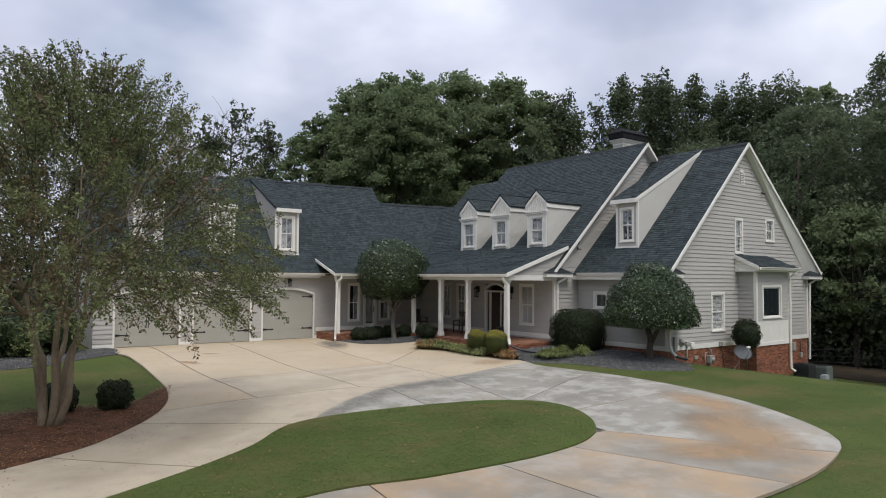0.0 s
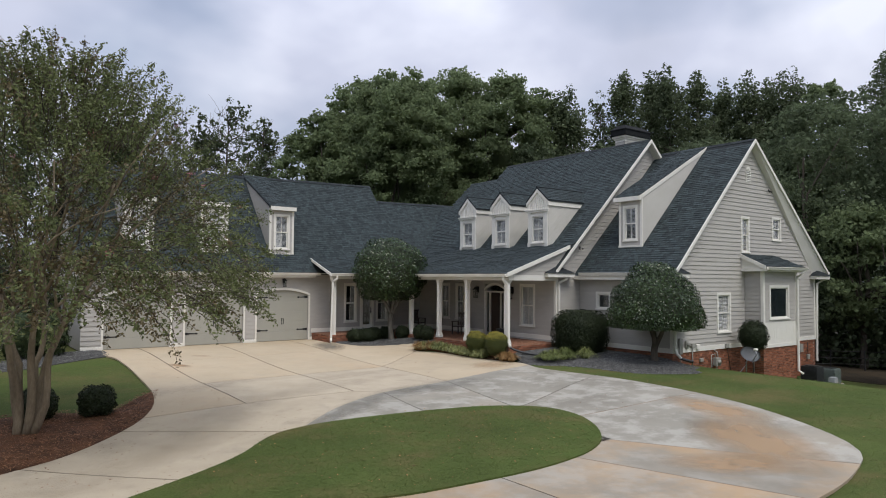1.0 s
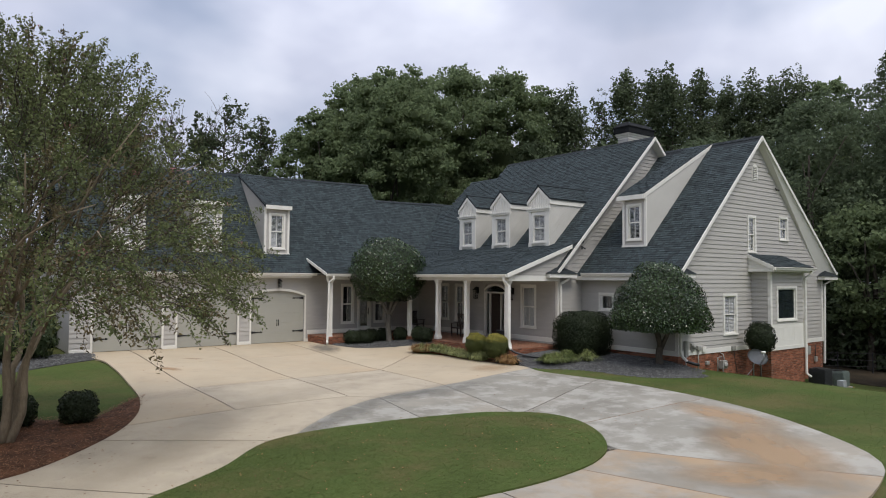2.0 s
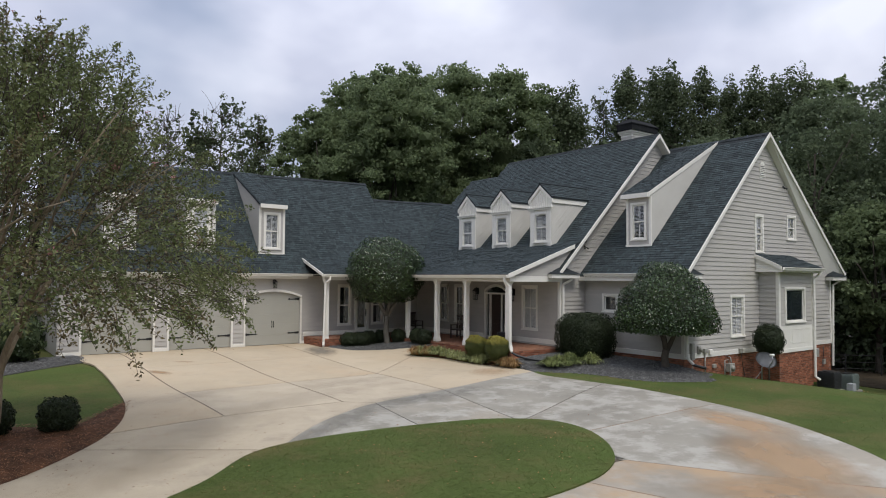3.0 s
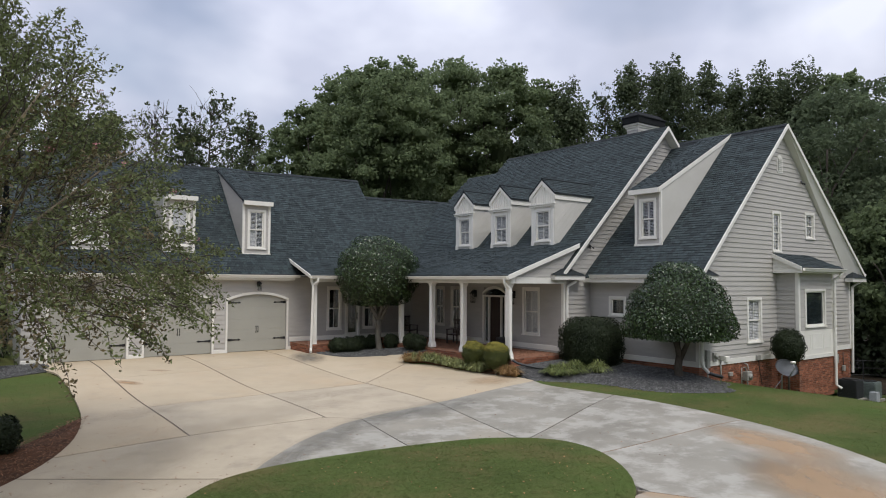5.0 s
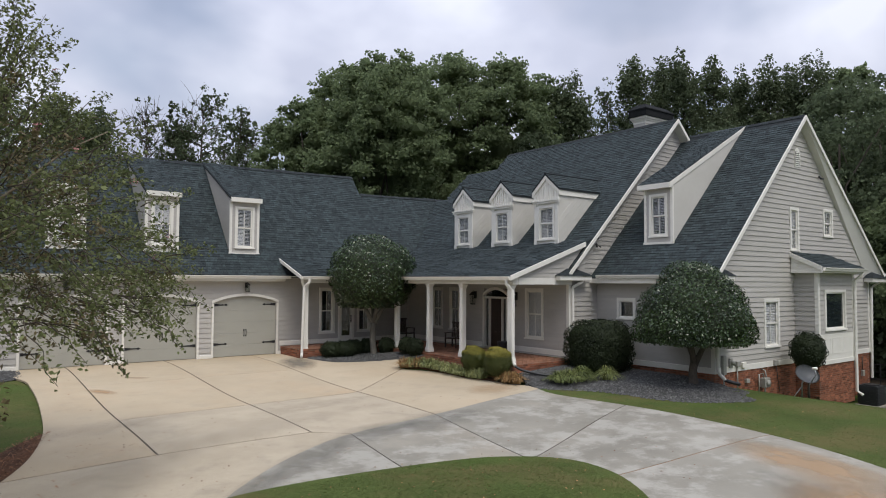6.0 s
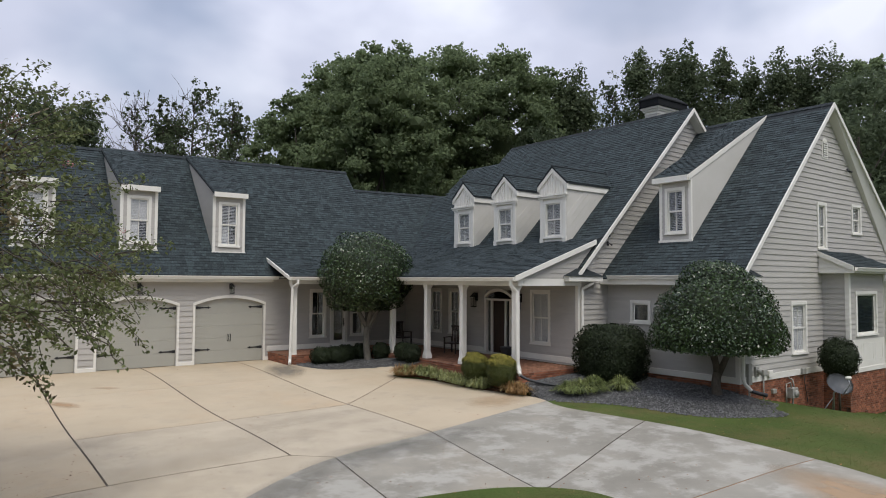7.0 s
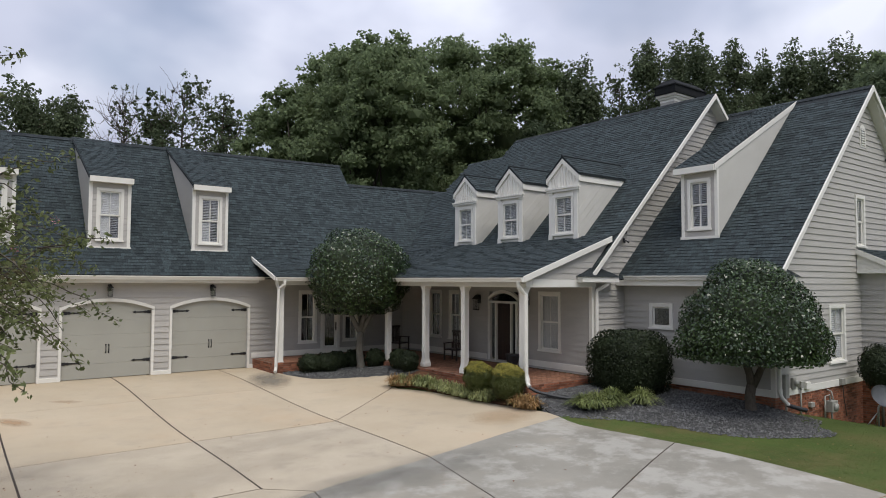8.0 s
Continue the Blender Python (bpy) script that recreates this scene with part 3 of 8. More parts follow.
hi3, lo3 = line_side(-40, 26.64, 40, 26.64, 0.006), line_side(40, 26.64, -40, 26.64, 0.006)
hi2, lo2 = line_side(-40, 20.2, 40, 22.6, 0.015), line_side(40, 22.6, -40, 20.2, 0.015)
dg1, dg2 = line_side(9.66, 21.69, 13.35, 24.75, 0.015), line_side(13.35, 24.75, 9.66, 21.69, 0.015)
e1a, e1b = line_side(-3.0, 18.22, 4.0, 12.62), line_side(4.0, 12.62, -3.0, 18.22)
e2a, e2b = line_side(-3.9, 15.48, -0.2, 11.32), line_side(-0.2, 11.32, -3.9, 15.48)
TAN = [[up1, hi1], [dn1, up2, hi2, lo3], [dn1, up2, hi3], [dn2, up3, hi2, lo3], [dn2, up3, hi3], [dn3, hi2, dg1], [dn3, hi1, dg2], [dn1, up2, hi1, lo2], [dn2, up3, hi1, lo2],
       [lo1, e1a], [lo1, e1b, e2b], [lo1, e1b, e2a]]
SPOKES = [(6.72, 16.95, 6.2, 13.8), (9.62, 17.55, 8.78, 13.4), (14.15, 14.94, 9.3, 13.2), (14.18, 10.77, 9.2, 11.2), (10.09, 4.79, 8.1, 8.5), (7.2, 4.5, 6.0, 8.55), (3.87, 4.4, 3.86, 8.5), (0.6, 4.7, 1.25, 9.0), (-4, 4.8, -3.2, 9.0)]

slab_lift = 0.0
for tests in TAN:
    vs_, fs_ = sheet((-26, 5, 16, 32), 0.5, [in_drive, court, isl_out, *tests], slab_lift, 0.06)
    if fs_:
        raw("concrete_slab", vs_, fs_, M_BEIGE_WORN if lo1 in tests or lo2 in tests else M_BEIGE, driveway, origin=vs_[0])
GAPS = [None, *SPOKES, None]
for a, b in zip(GAPS, GAPS[1:]):
    tests = []
    if a:
        tests.append(line_side(a[0], a[1], a[2], a[3], 0.016))
    if b:
        tests.append(line_side(b[2], b[3], b[0], b[1], 0.016))
    if a is None:
        tests.append(lambda x, y: 13.2 - np.atleast_1d(y))
    if a and b and min(a[1], b[1]) > 14:
        tests.append(lambda x, y: 9.0 - np.atleast_1d(y))
    if b is None or a and max(a[1], b[1]) < 5:
        tests.append(lambda x, y: np.atleast_1d(y) - 9.6)
    vs_, fs_ = sheet((-26, -5, 16, 20), 0.5, [in_drive, in_grey, isl_out, *tests], slab_lift, 0.06)
    if fs_:
        raw("concrete_slab", vs_, fs_, M_GREY_RUST if b is None or (b[1] < 5 and a[1] < 9) else M_GREY, driveway, origin=vs_[0])

vs_, fs_ = sheet((-15, 5, 10, 15), 0.25, [in_island], lambda x, y: 0.035 + 0.05 * ramp01(0.0, 1.5, -in_island(x, y)), 0.09)
lawn_island = tagged(raw("lawn_island", vs_, fs_, M_GRASS, smooth=False, origin=(3, 10.5, gz(3, 10.5))), "mown grass island inside the driveway loop", "lawn", kind="structure")

GRAVEL = spline([(14.75, 19.3), (14.7, 18.5), (15.5, 17.0), (15.7, 15.3), (16.5, 14.0), (17.7, 13.4), (18.9, 13.8), (19.9, 15.0), (19.6, 15.8), (19.6, 20.2), (18.0, 20.4), (15.2, 20.2)], steps=6)
in_gravel = inside_of(GRAVEL)


def gravel_lift(x, y):
    return -0.06 + 0.13 * ramp01(0, 1.3, -in_gravel(x, y)) + 0.17 * ramp01(17.6, 19.2, x) * ramp01(14.7, 15.7, y) + 0.30 * ramp01(18.4, 19.8, y) * ramp01(14.5, 14.9, x)


vs_, fs_ = sheet((14, 12, 21, 21), 0.3, [in_gravel], gravel_lift, 0.05)
gravel_bed = tagged(raw("gravel_bed", vs_, fs_, M_GRAVEL, origin=(17, 17, gz(17, 17))), "dark grey gravel planting bed along the house", "planting bed", kind="structure")
COURT = spline([(11.55, 29.1), (11.5, 28.3), (12.05, 27.4), (13.4, 26.75), (14.0, 25.75), (14.15, 25.2), (14.76, 25.1), (14.85, 28.2), (14.75, 29.1), (13, 29.15)], steps=6)
in_court = inside_of(COURT)
vs_, fs_ = sheet((11, 24.8, 15.5, 29.6), 0.2, [in_court], lambda x, y: 0.002 + 0.05 * ramp01(0, 0.7, -in_court(x, y)), 0.06)
tagged(raw("gravel_bed", vs_, fs_, M_GRAVEL, origin=(13, 28, gz(13, 28))), "dark gravel bed in the porch corner", "planting bed", kind="structure")
FLOWER = spline([(13.42, 24.85), (13.75, 24.0), (14.05, 22.4), (14.4, 20.7), (14.65, 19.2), (14.75, 19.4), (14.76, 21), (14.76, 23.5), (14.74, 25.0), (14.0, 25.0)], steps=6)
in_flower = inside_of(FLOWER)
vs_, fs_ = sheet((13, 19, 15, 25.4), 0.2, [in_flower], lambda x, y: 0.04 + 0.1 * ramp01(0, 0.4, -in_flower(x, y)), 0.09)
tagged(raw("flower_bed", vs_, fs_, M_MULCH, origin=(14.2, 22, gz(14.2, 22))), "narrow mulched bed edging the brick porch", "planting bed", kind="structure")
MULCH = spline([(1.14, 21.44), (0.68, 19.51), (0.17, 18.03), (-0.56, 16.73), (-2, 15.09), (-3.15, 14.37), (-6.16, 12.9), (-9.8, 15.17), (-7.1, 18.64), (-4.22, 19.31), (-2.28, 20), (-0.75, 19.02), (0.37, 20.41)], steps=6)
in_mulch = inside_of(MULCH)
vs_, fs_ = sheet((-10, 12, 2, 22), 0.3, [in_mulch], lambda x, y: -0.02 + 0.08 * ramp01(0, 0.7, -in_mulch(x, y)), 0.05)
mulch_bed = tagged(raw("mulch_bed", vs_, fs_, M_MULCH, origin=(-3, 17, gz(-3, 17))), "reddish pine straw bed under a crape myrtle", "planting bed", kind="structure")

CORNER = spline([(1.18, 29.1), (1.28, 30.96), (-0.5, 30.96), (-3, 31.5), (-8, 32), (-8.5, 28.2), (-4.5, 27.0), (-2.2, 27.0), (-0.6, 27.9), (0.5, 28.6)], steps=6)
in_corner = inside_of(CORNER)
vs_, fs_ = sheet((-9, 26.5, 1.5, 32.4), 0.3, [in_corner], lambda x, y: -0.02 + 0.07 * ramp01(0, 0.6, -in_corner(x, y)), 0.05)
tagged(raw("gravel_bed", vs_, fs_, M_GRAVEL, origin=(-1, 29, gz(-1, 29))), "dark gravel bed at the garage corner", "planting bed", kind="structure")


# stains and a dark blot on the concrete
def blot(name, x, y, rx, ry, turn, material):
    n, verts, faces = 12, [], []
    for i in range(n + 1):
        for j in range(n + 1):
            u, v = 2 * i / n - 1, 2 * j / n - 1
            px = x + u * rx * math.cos(turn) - v * ry * math.sin(turn)
            py = y + u * rx * math.sin(turn) + v * ry * math.cos(turn)
            verts.append((u, v, gz(px, py) + 0.006 - gz(x, y)))
    for i in range(n):
        for j in range(n):
            k = i * (n + 1) + j
            faces.append((k, k + n + 1, k + n + 2, k + 1))
    ob = raw(name, verts, faces, material)
    ob.parent = driveway
    ob.matrix_basis = Matrix.Translation(Vector((x, y, gz(x, y))) - driveway.location) @ Matrix.Rotation(turn, 4, "Z") @ Matrix.Diagonal((rx, ry, 1, 1))


blot("dark_blot", 10.55, 28.0, 0.85, 1.9, -0.35, M_DARK_BLOT)
for x, y, rx, ry, turn in ((5.0, 15.55, 1.9, 0.6, 0.62), (7.3, 16.75, 1.9, 0.8, 0.3), (9.2, 16.95, 2.0, 0.9, 0.22), (3.4, 14.3, 1.5, 0.5, 0.8), (10.8, 8.2, 1.8, 0.7, 1.2)):
    blot("dark_stain", x, y, rx, ry, turn, M_SMUDGE)
for x, y, rx, ry, turn in ((2.2, 17.2, 3.2, 1.2, 0.6), (0.6, 15.0, 2.6, 1.1, 0.75), (5.2, 18.6, 2.8, 1.0, 0.35), (-2.4, 12.9, 2.6, 1.0, 0.5), (2.6, 21.0, 2.2, 0.9, 0.3), (7.6, 20.4, 2.4, 0.7, 0.2)):
    blot("dirt_stain", x, y, rx, ry, turn, M_GRIME)
for x, y, rx, ry, turn in ((13.3, 19.4, 1.3, 0.9, 0.4), (4.4, 27.4, 0.5, 0.2, -0.5)):
    blot("rust_stain", x, y, rx, ry, turn, M_FAINT_RUST)
blot("rust_stain", 3.0, 25.6, 0.3, 0.7, 0.5, M_RUST)
blot("rust_stain", 10.3, 7.0, 1.35, 3.0, -0.66, M_RUST)
blot("rust_stain", 8.2, 6.3, 0.9, 1.6, 0.9, M_RUST)
blot("rust_stain", 12.4, 9.2, 0.9, 2.2, -0.3, M_RUST)



# ---- house ----
# roof pitches: main block and garage wing
S, SG = 0.975, 1.17
house = thing("house", (17.0, 25.0, 0.0), "sprawling grey-sided house with a dark shingle roof", "house")
Y_FRONT, X_MAIN, Y_MAIN, X_END, Y_END = 31.0, 17.9, 20.29, 19.48, 15.36
X_RIGHT = 31.75
G_EAVE_Y, G_EAVE_Z = 30.594, 3.47


def g_y(z):
    return G_EAVE_Y + (z - G_EAVE_Z) / SG


def g_z(y):
    return G_EAVE_Z + (y - G_EAVE_Y) * SG


def g_ridge(x):
    """The garage ridge rises a little towards the main block."""
    return 8.515 + 0.0215 * x


def c_ridge(x):
    return 7.47 + 0.0226 * x


def m_x(z):
    return 17.56 + (z - 3.6) / S


SE = 0.982


def e_x(z):
    return 19.36 + (z - 3.68) / SE


def e_z(x):
    return 3.68 + (x - 19.36) * SE


M_APEX_X = 24.47
M_APEX_Z = 3.6 + (M_APEX_X - 17.56) * S
E_APEX_X, E_APEX_Z = 25.50, 9.71
E_RIGHT, S_R = 32.6, 0.855
R_RIDGE_Z, R_END_Y = 9.42, 33.2
P_EAVE_Z, P_SLOPE, P1_Y, P2_X = 3.43, 0.34, 28.95, 14.65

# garage and link front wall
F1 = Face(0.45, Y_FRONT, 0, 1, 0)
DOORS = [(1.24, 4.15), (4.65, 7.55), (8.06, 10.97)]
SPRING, CROWN = 2.36, 2.66
front_open = [(a - 0.45 + 0.1, b - 0.45 - 0.1, -0.1, CROWN - 0.08) for a, b in DOORS]
WIN_A, WIN_2, GDOOR = (12.95, 13.74, 0.79, 2.9), (14.93, 15.70, 0.79, 2.9), (13.98, 14.73, 0.40, 2.78)
front_open += [(a - 0.45 + 0.03, b - 0.45 - 0.03, c + 0.03, d - 0.03) for a, b, c, d in (WIN_A, WIN_2, GDOOR)]
wall(house, F1, X_MAIN - 0.45, 3.45, front_open, v_from=0.02, course=0.205)
# garage end wall and back walls close the place
wall(house, Face(0.45, 41.4, 0, 0, -1), 41.4 - Y_FRONT, 3.4 + 5.2, clips=[(SG, 1, 3.3 + SG * 10.6), (-SG, 1, 3.3)], siding=False)
wall(house, Face(31.4, 41.4, 0, -1, 0), 31.4 - 0.45, 3.45, siding=False)

# main block: porch side wall, gable strip above the end block
F2 = Face(X_MAIN, Y_FRONT, 0, 0, -1)
WIN_B, WIN_C, DOOR, WIN_D = (28.95, 28.12, 1.0, 2.95), (27.62, 26.85, 1.0, 2.95), (25.22, 23.62, 0.42, 2.95), (22.62, 21.60, 0.94, 2.96)
side_open = [(Y_FRONT - a + 0.03, Y_FRONT - b - 0.03, c + 0.03, d - 0.03) for a, b, c, d in (WIN_B, WIN_C, DOOR, WIN_D)]
wall(house, F2, Y_FRONT - Y_MAIN, 4.3, side_open, v_from=0.35)
F3 = Face(X_MAIN - 0.02, Y_MAIN, 0, 1, 0)
wall(house, F3, 13.2, M_APEX_Z, clips=[(-S, 1, 3.6 + (X_MAIN - 0.02 - 17.56) * S - 0.16), (S, 1, 3.6 + (X_MAIN - 0.02 - 17.56) * S - 0.16 + 2 * S * (M_APEX_X - X_MAIN + 0.02))], v_from=0.3)
# end block
F4 = Face(X_END, Y_MAIN, 0, 0, -1)
WIN_S = (19.30, 18.46, 1.83, 2.64)
wall(house, F4, Y_MAIN - Y_END, 3.6, [(Y_MAIN - WIN_S[0] + 0.03, Y_MAIN - WIN_S[1] - 0.03, WIN_S[2] + 0.03, WIN_S[3] - 0.03)], v_from=0.36)
F5 = Face(X_END, Y_END, 0, 1, 0)
WIN_L, WIN_U, WIN_R = (22.70, 23.80, 0.88, 2.65), (24.72, 25.44, 4.43, 6.12), (27.50, 28.36, 5.08, 6.24)
end_open = [(a - X_END + 0.03, b - X_END - 0.03, c + 0.03, d - 0.03) for a, b, c, d in (WIN_L, WIN_U, WIN_R)]
wall(house, F5, X_RIGHT - X_END, E_APEX_Z, end_open,
     clips=[(-SE, 1, e_z(X_END) - 0.14), (1.0, 1, E_APEX_Z - 0.14 + (E_APEX_X - X_END))], v_from=0.36)
wall(house, Face(X_RIGHT, Y_END, -1.4, 0, 1), 26, 5.0, siding=False)

# bay on the end wall
BX0, BX1, BY = 25.0, 28.0, 14.5
FB = Face(BX0, BY, 0, 1, 0)
WIN_BAY = (25.5, 27.3, 1.42, 2.98)
wall(house, FB, BX1 - BX0, 3.75, [(WIN_BAY[0] - BX0 + 0.03, WIN_BAY[1] - BX0 - 0.03, WIN_BAY[2] + 0.03, WIN_BAY[3] - 0.03)], v_from=1.32, name="bay_wall")
wall(house, Face(BX0, Y_END, 0, 0, -1), Y_END - BY, 3.75, v_from=0.36, name="bay_wall")
wall(house, Face(BX1, BY, 0, 0, 1), Y_END - BY, 3.75, v_from=0.36, name="bay_wall")
bm = bmesh.new()
box(bm, BX0 + 0.06, BY - 0.02, 0.2, BX1 - 0.06, BY + 0.16, 1.32)
bay_panel = part("bay_panel", bm, M_TRIM, house, "smooth white panel under the bay window")
for u0, u1 in ((0.28, 0.95), (1.08, 1.92), (2.05, 2.72)):
    bm = bmesh.new()
    for p, q, r, s in ((u0, u1, 1.13, 1.16), (u0, u1, 0.55, 0.58), (u0, u0 + 0.03, 0.58, 1.13), (u1 - 0.03, u1, 0.58, 1.13)):
        FB.box(bm, p, q, r, s, 0.0205, 0.027)
    part("panel_moulding", bm, M_TRIM, bay_panel)

# trim: skirt boards, corner boards, friezes


def trim_box(name, x0, y0, z0, x1, y1, z1, material=None, w=0.006):
    bm = bmesh.new()
    box(bm, x0, y0, z0, x1, y1, z1)
    bevel(bm, w)
    return part(name, bm, material or M_TRIM, house)


t = 0.035
trim_box("skirt_board", 11.05, Y_FRONT - t, 0.36, X_MAIN - 0.03, Y_FRONT + 0.02, 0.56)
trim_box("skirt_board", X_MAIN - t, Y_MAIN + 0.05, 0.42, X_MAIN + 0.02, 23.55, 0.62)
trim_box("skirt_board", X_MAIN - t, 25.3, 0.42, X_MAIN + 0.02, Y_FRONT - 0.04, 0.62)
trim_box("skirt_board", X_MAIN + 0.1, Y_MAIN - t, 0.2, X_END - 0.04, Y_MAIN + 0.02, 0.42)
trim_box("skirt_board", X_END - t, Y_END + 0.02, 0.2, X_END + 0.02, Y_MAIN - 0.04, 0.4)
trim_box("skirt_board", X_END + 0.1, Y_END - t, 0.2, BX0 - 0.04, Y_END + 0.02, 0.4)
trim_box("skirt_board", BX1 + 0.04, Y_END - t, 0.2, X_RIGHT - 0.1, Y_END + 0.02, 0.4)
trim_box("skirt_board", BX0 - 0.03, BY - 0.04, 0.18, BX1 + 0.03, BY + 0.02, 0.34)
for x, y, z0, z1 in ((X_MAIN - 0.05, Y_MAIN - 0.04, 0.2, 3.4), (X_END - 0.04, Y_END - 0.04, 0.2, 3.5), (X_RIGHT - 0.1, Y_END - 0.04, 0.2, 3.55), (BX0 - 0.04, BY - 0.045, 0.34, 3.72), (BX1 - 0.1, BY - 0.045, 0.34, 3.72)):
    trim_box("corner_board", x, y, z0, x + 0.14, y + 0.14, z1)
trim_box("frieze_board", 0.4, Y_FRONT - 0.03, 3.2, 11.3, Y_FRONT + 0.02, 3.44)

# brick foundation under the end block and bay
BRICK_L, BRICK_H, JOINT = 0.2, 0.062, 0.011


def brick_wall(F, width, v0, v1, name="brick_base"):
    """Brick courses in running bond, joints recessed; returns the backing wall and the brick places."""
    bm = bmesh.new()
    F.box(bm, 0, width, v0, v1, -0.12, -0.008)
    core = part(name, bm, M_MORTAR, house)
    spots = []
    row, v = 0, v1 - BRICK_H
    while v > v0 - 0.06:
        u = -(row % 2) * (BRICK_L + JOINT) / 2
        while u < width - 0.05:
            b = u + BRICK_L
            spots.append((max(u, 0), width if b > width - 0.06 else b, v))
            u += BRICK_L + JOINT
        v -= BRICK_H + JOINT
        row += 1
    return core, spots


def lay_bricks(core, F, spots, single):
    """The first ones as pieces of their own, the rest joined."""
    verts, faces = [], []
    for k, (a, b, v) in enumerate(spots):
        d = 0.001 * ((k * 7919) % 5)
        c = [F.at(a, v, -0.03), F.at(b, v, -0.03), F.at(b, v + BRICK_H, -0.03), F.at(a, v + BRICK_H, -0.03),
             F.at(a + 0.002, v + 0.002, d), F.at(b - 0.002, v + 0.002, d), F.at(b - 0.002, v + BRICK_H - 0.002, d), F.at(a + 0.002, v + BRICK_H - 0.002, d)]
        f = [(4, 5, 6, 7), (0, 1, 5, 4), (1, 2, 6, 5), (2, 3, 7, 6), (3, 0, 4, 7)]
        if k < single:
            mid = sum(c, Vector()) / 8
            raw("brick", [tuple(p) for p in c], f, M_BRICK, core, origin=tuple(mid))
        else:
            o = len(verts)
            verts += [tuple(p) for p in c]
            faces += [tuple(i + o for i in q) for q in f]
    if faces:
        raw("brick_rest", verts, faces, M_BRICK_J, core, kind="stuff", origin=verts[0])


BRICK_JOBS = []
for F, width, v0, v1, single in ((Face(X_END, Y_END, 0, 1, 0), BX0 - X_END, -1.1, 0.2, 120), (Face(BX0, BY, 0, 1, 0), BX1 - BX0, -1.4, 0.2, 120), (Face(BX1, Y_END, 0, 1, 0), X_RIGHT - BX1, -1.5, 0.2, 40),
                                 (Face(X_END, Y_MAIN, 0, 0, -1), Y_MAIN - Y_END, -0.5, 0.2, 60), (Face(BX0, Y_END, 0, 0, -1), Y_END - BY, -1.3, 0.2, 20), (Face(X_MAIN, Y_MAIN, 0, 1, 0), X_END - X_MAIN, -0.4, 0.2, 10),
                                 (Face(X_RIGHT, Y_END, 0, 0, 1), 3.0, -1.6, 0.2, 0)):
    core, spots = brick_wall(F, width, v0, v1)
    BRICK_JOBS.append((core, F, spots, single))


# roofs
def slab(bm, pts, thick=0.14):
    prism(bm, [(x, y, z - thick) for x, y, z in pts], pts)


def roof(name, polys, label=""):
    bm = bmesh.new()
    for p in polys:
        slab(bm, p)
    return part(name, bm, M_RIDGE, house, label)


GX0, GX1, LX1 = 0.1, 16.93, 24.2


def on_ridge(x, ridge):
    return x, g_y(ridge(x)), ridge(x)


def back_foot(x, ridge):
    return x, 2 * g_y(ridge(x)) - G_EAVE_Y, G_EAVE_Z


roof_garage = roof("roof", [[(GX0, G_EAVE_Y, G_EAVE_Z), (GX1, G_EAVE_Y, G_EAVE_Z), on_ridge(GX1, g_ridge), on_ridge(GX0, g_ridge)],
                            [on_ridge(GX0, g_ridge), on_ridge(GX1, g_ridge), back_foot(GX1, g_ridge), back_foot(GX0, g_ridge)]])
roof_link = roof("roof", [[(GX1, 31.05, g_z(31.05)), (18.3, 31.05, g_z(31.05)), on_ridge(LX1, c_ridge), on_ridge(GX1, c_ridge)],
                          [on_ridge(GX1, c_ridge), on_ridge(31.0, c_ridge), back_foot(31.0, c_ridge), back_foot(GX1, c_ridge)]])
MY0, MY1 = Y_MAIN - 0.35, 30.7
roof_main = roof("roof", [[(m_x(3.45), MY0, 3.45), (M_APEX_X, MY0, M_APEX_Z), (M_APEX_X, MY1, M_APEX_Z), (m_x(3.45), MY1, 3.45)],
                          [(M_APEX_X, MY0, M_APEX_Z), (2 * M_APEX_X - m_x(3.45), MY0, 3.45), (2 * M_APEX_X - m_x(3.45), MY1, 3.45), (M_APEX_X, MY1, M_APEX_Z)]])


def rear(x, y):
    return x, y, 3.55 + (x - 17.56) * S


RX = m_x(R_RIDGE_Z)
roof("roof", [[rear(18.3, MY1), rear(RX, MY1), rear(RX, R_END_Y), rear(m_x(7.85), R_END_Y), rear(m_x(7.85), g_y(7.85) + 0.05), rear(18.3, g_y(4.32) + 0.05)],
                          [rear(RX, MY1), (27.5, MY1, 4.5), (27.5, R_END_Y, 4.5), rear(RX, R_END_Y)]])
EY0 = Y_END - 0.32
roof_end = roof("roof", [[(e_x(3.38), EY0, 3.38), (E_APEX_X, EY0, E_APEX_Z), (E_APEX_X, 21.5, E_APEX_Z), (e_x(3.38), Y_MAIN + 0.1, 3.38)],
                         [(E_APEX_X, EY0, E_APEX_Z), (E_RIGHT, EY0, E_APEX_Z - (E_RIGHT - E_APEX_X) * S_R), (E_RIGHT, 30.7, E_APEX_Z - (E_RIGHT - E_APEX_X) * S_R), (E_APEX_X, 30.7, E_APEX_Z)]])


def p_z(d):
    return P_EAVE_Z + P_SLOPE * d


PY0 = 20.02
roof_porch = roof("porch_roof", [[(11.1, P1_Y, p_z(0)), (P2_X, P1_Y, p_z(0)), (P2_X + 2.2, P1_Y + 2.2, p_z(2.2)), (11.1, P1_Y + 2.2, p_z(2.2))],
                                 [(P2_X, PY0, p_z(0)), (19.3, PY0, p_z(4.65)), (19.3, 31.95, p_z(4.65)), (P2_X + 2.2, P1_Y + 2.2, p_z(2.2)), (P2_X, P1_Y, p_z(0))]])


# shingle tabs laid on each slope; the ones nearest the court as pieces of their own
SHINGLE_JOBS = []


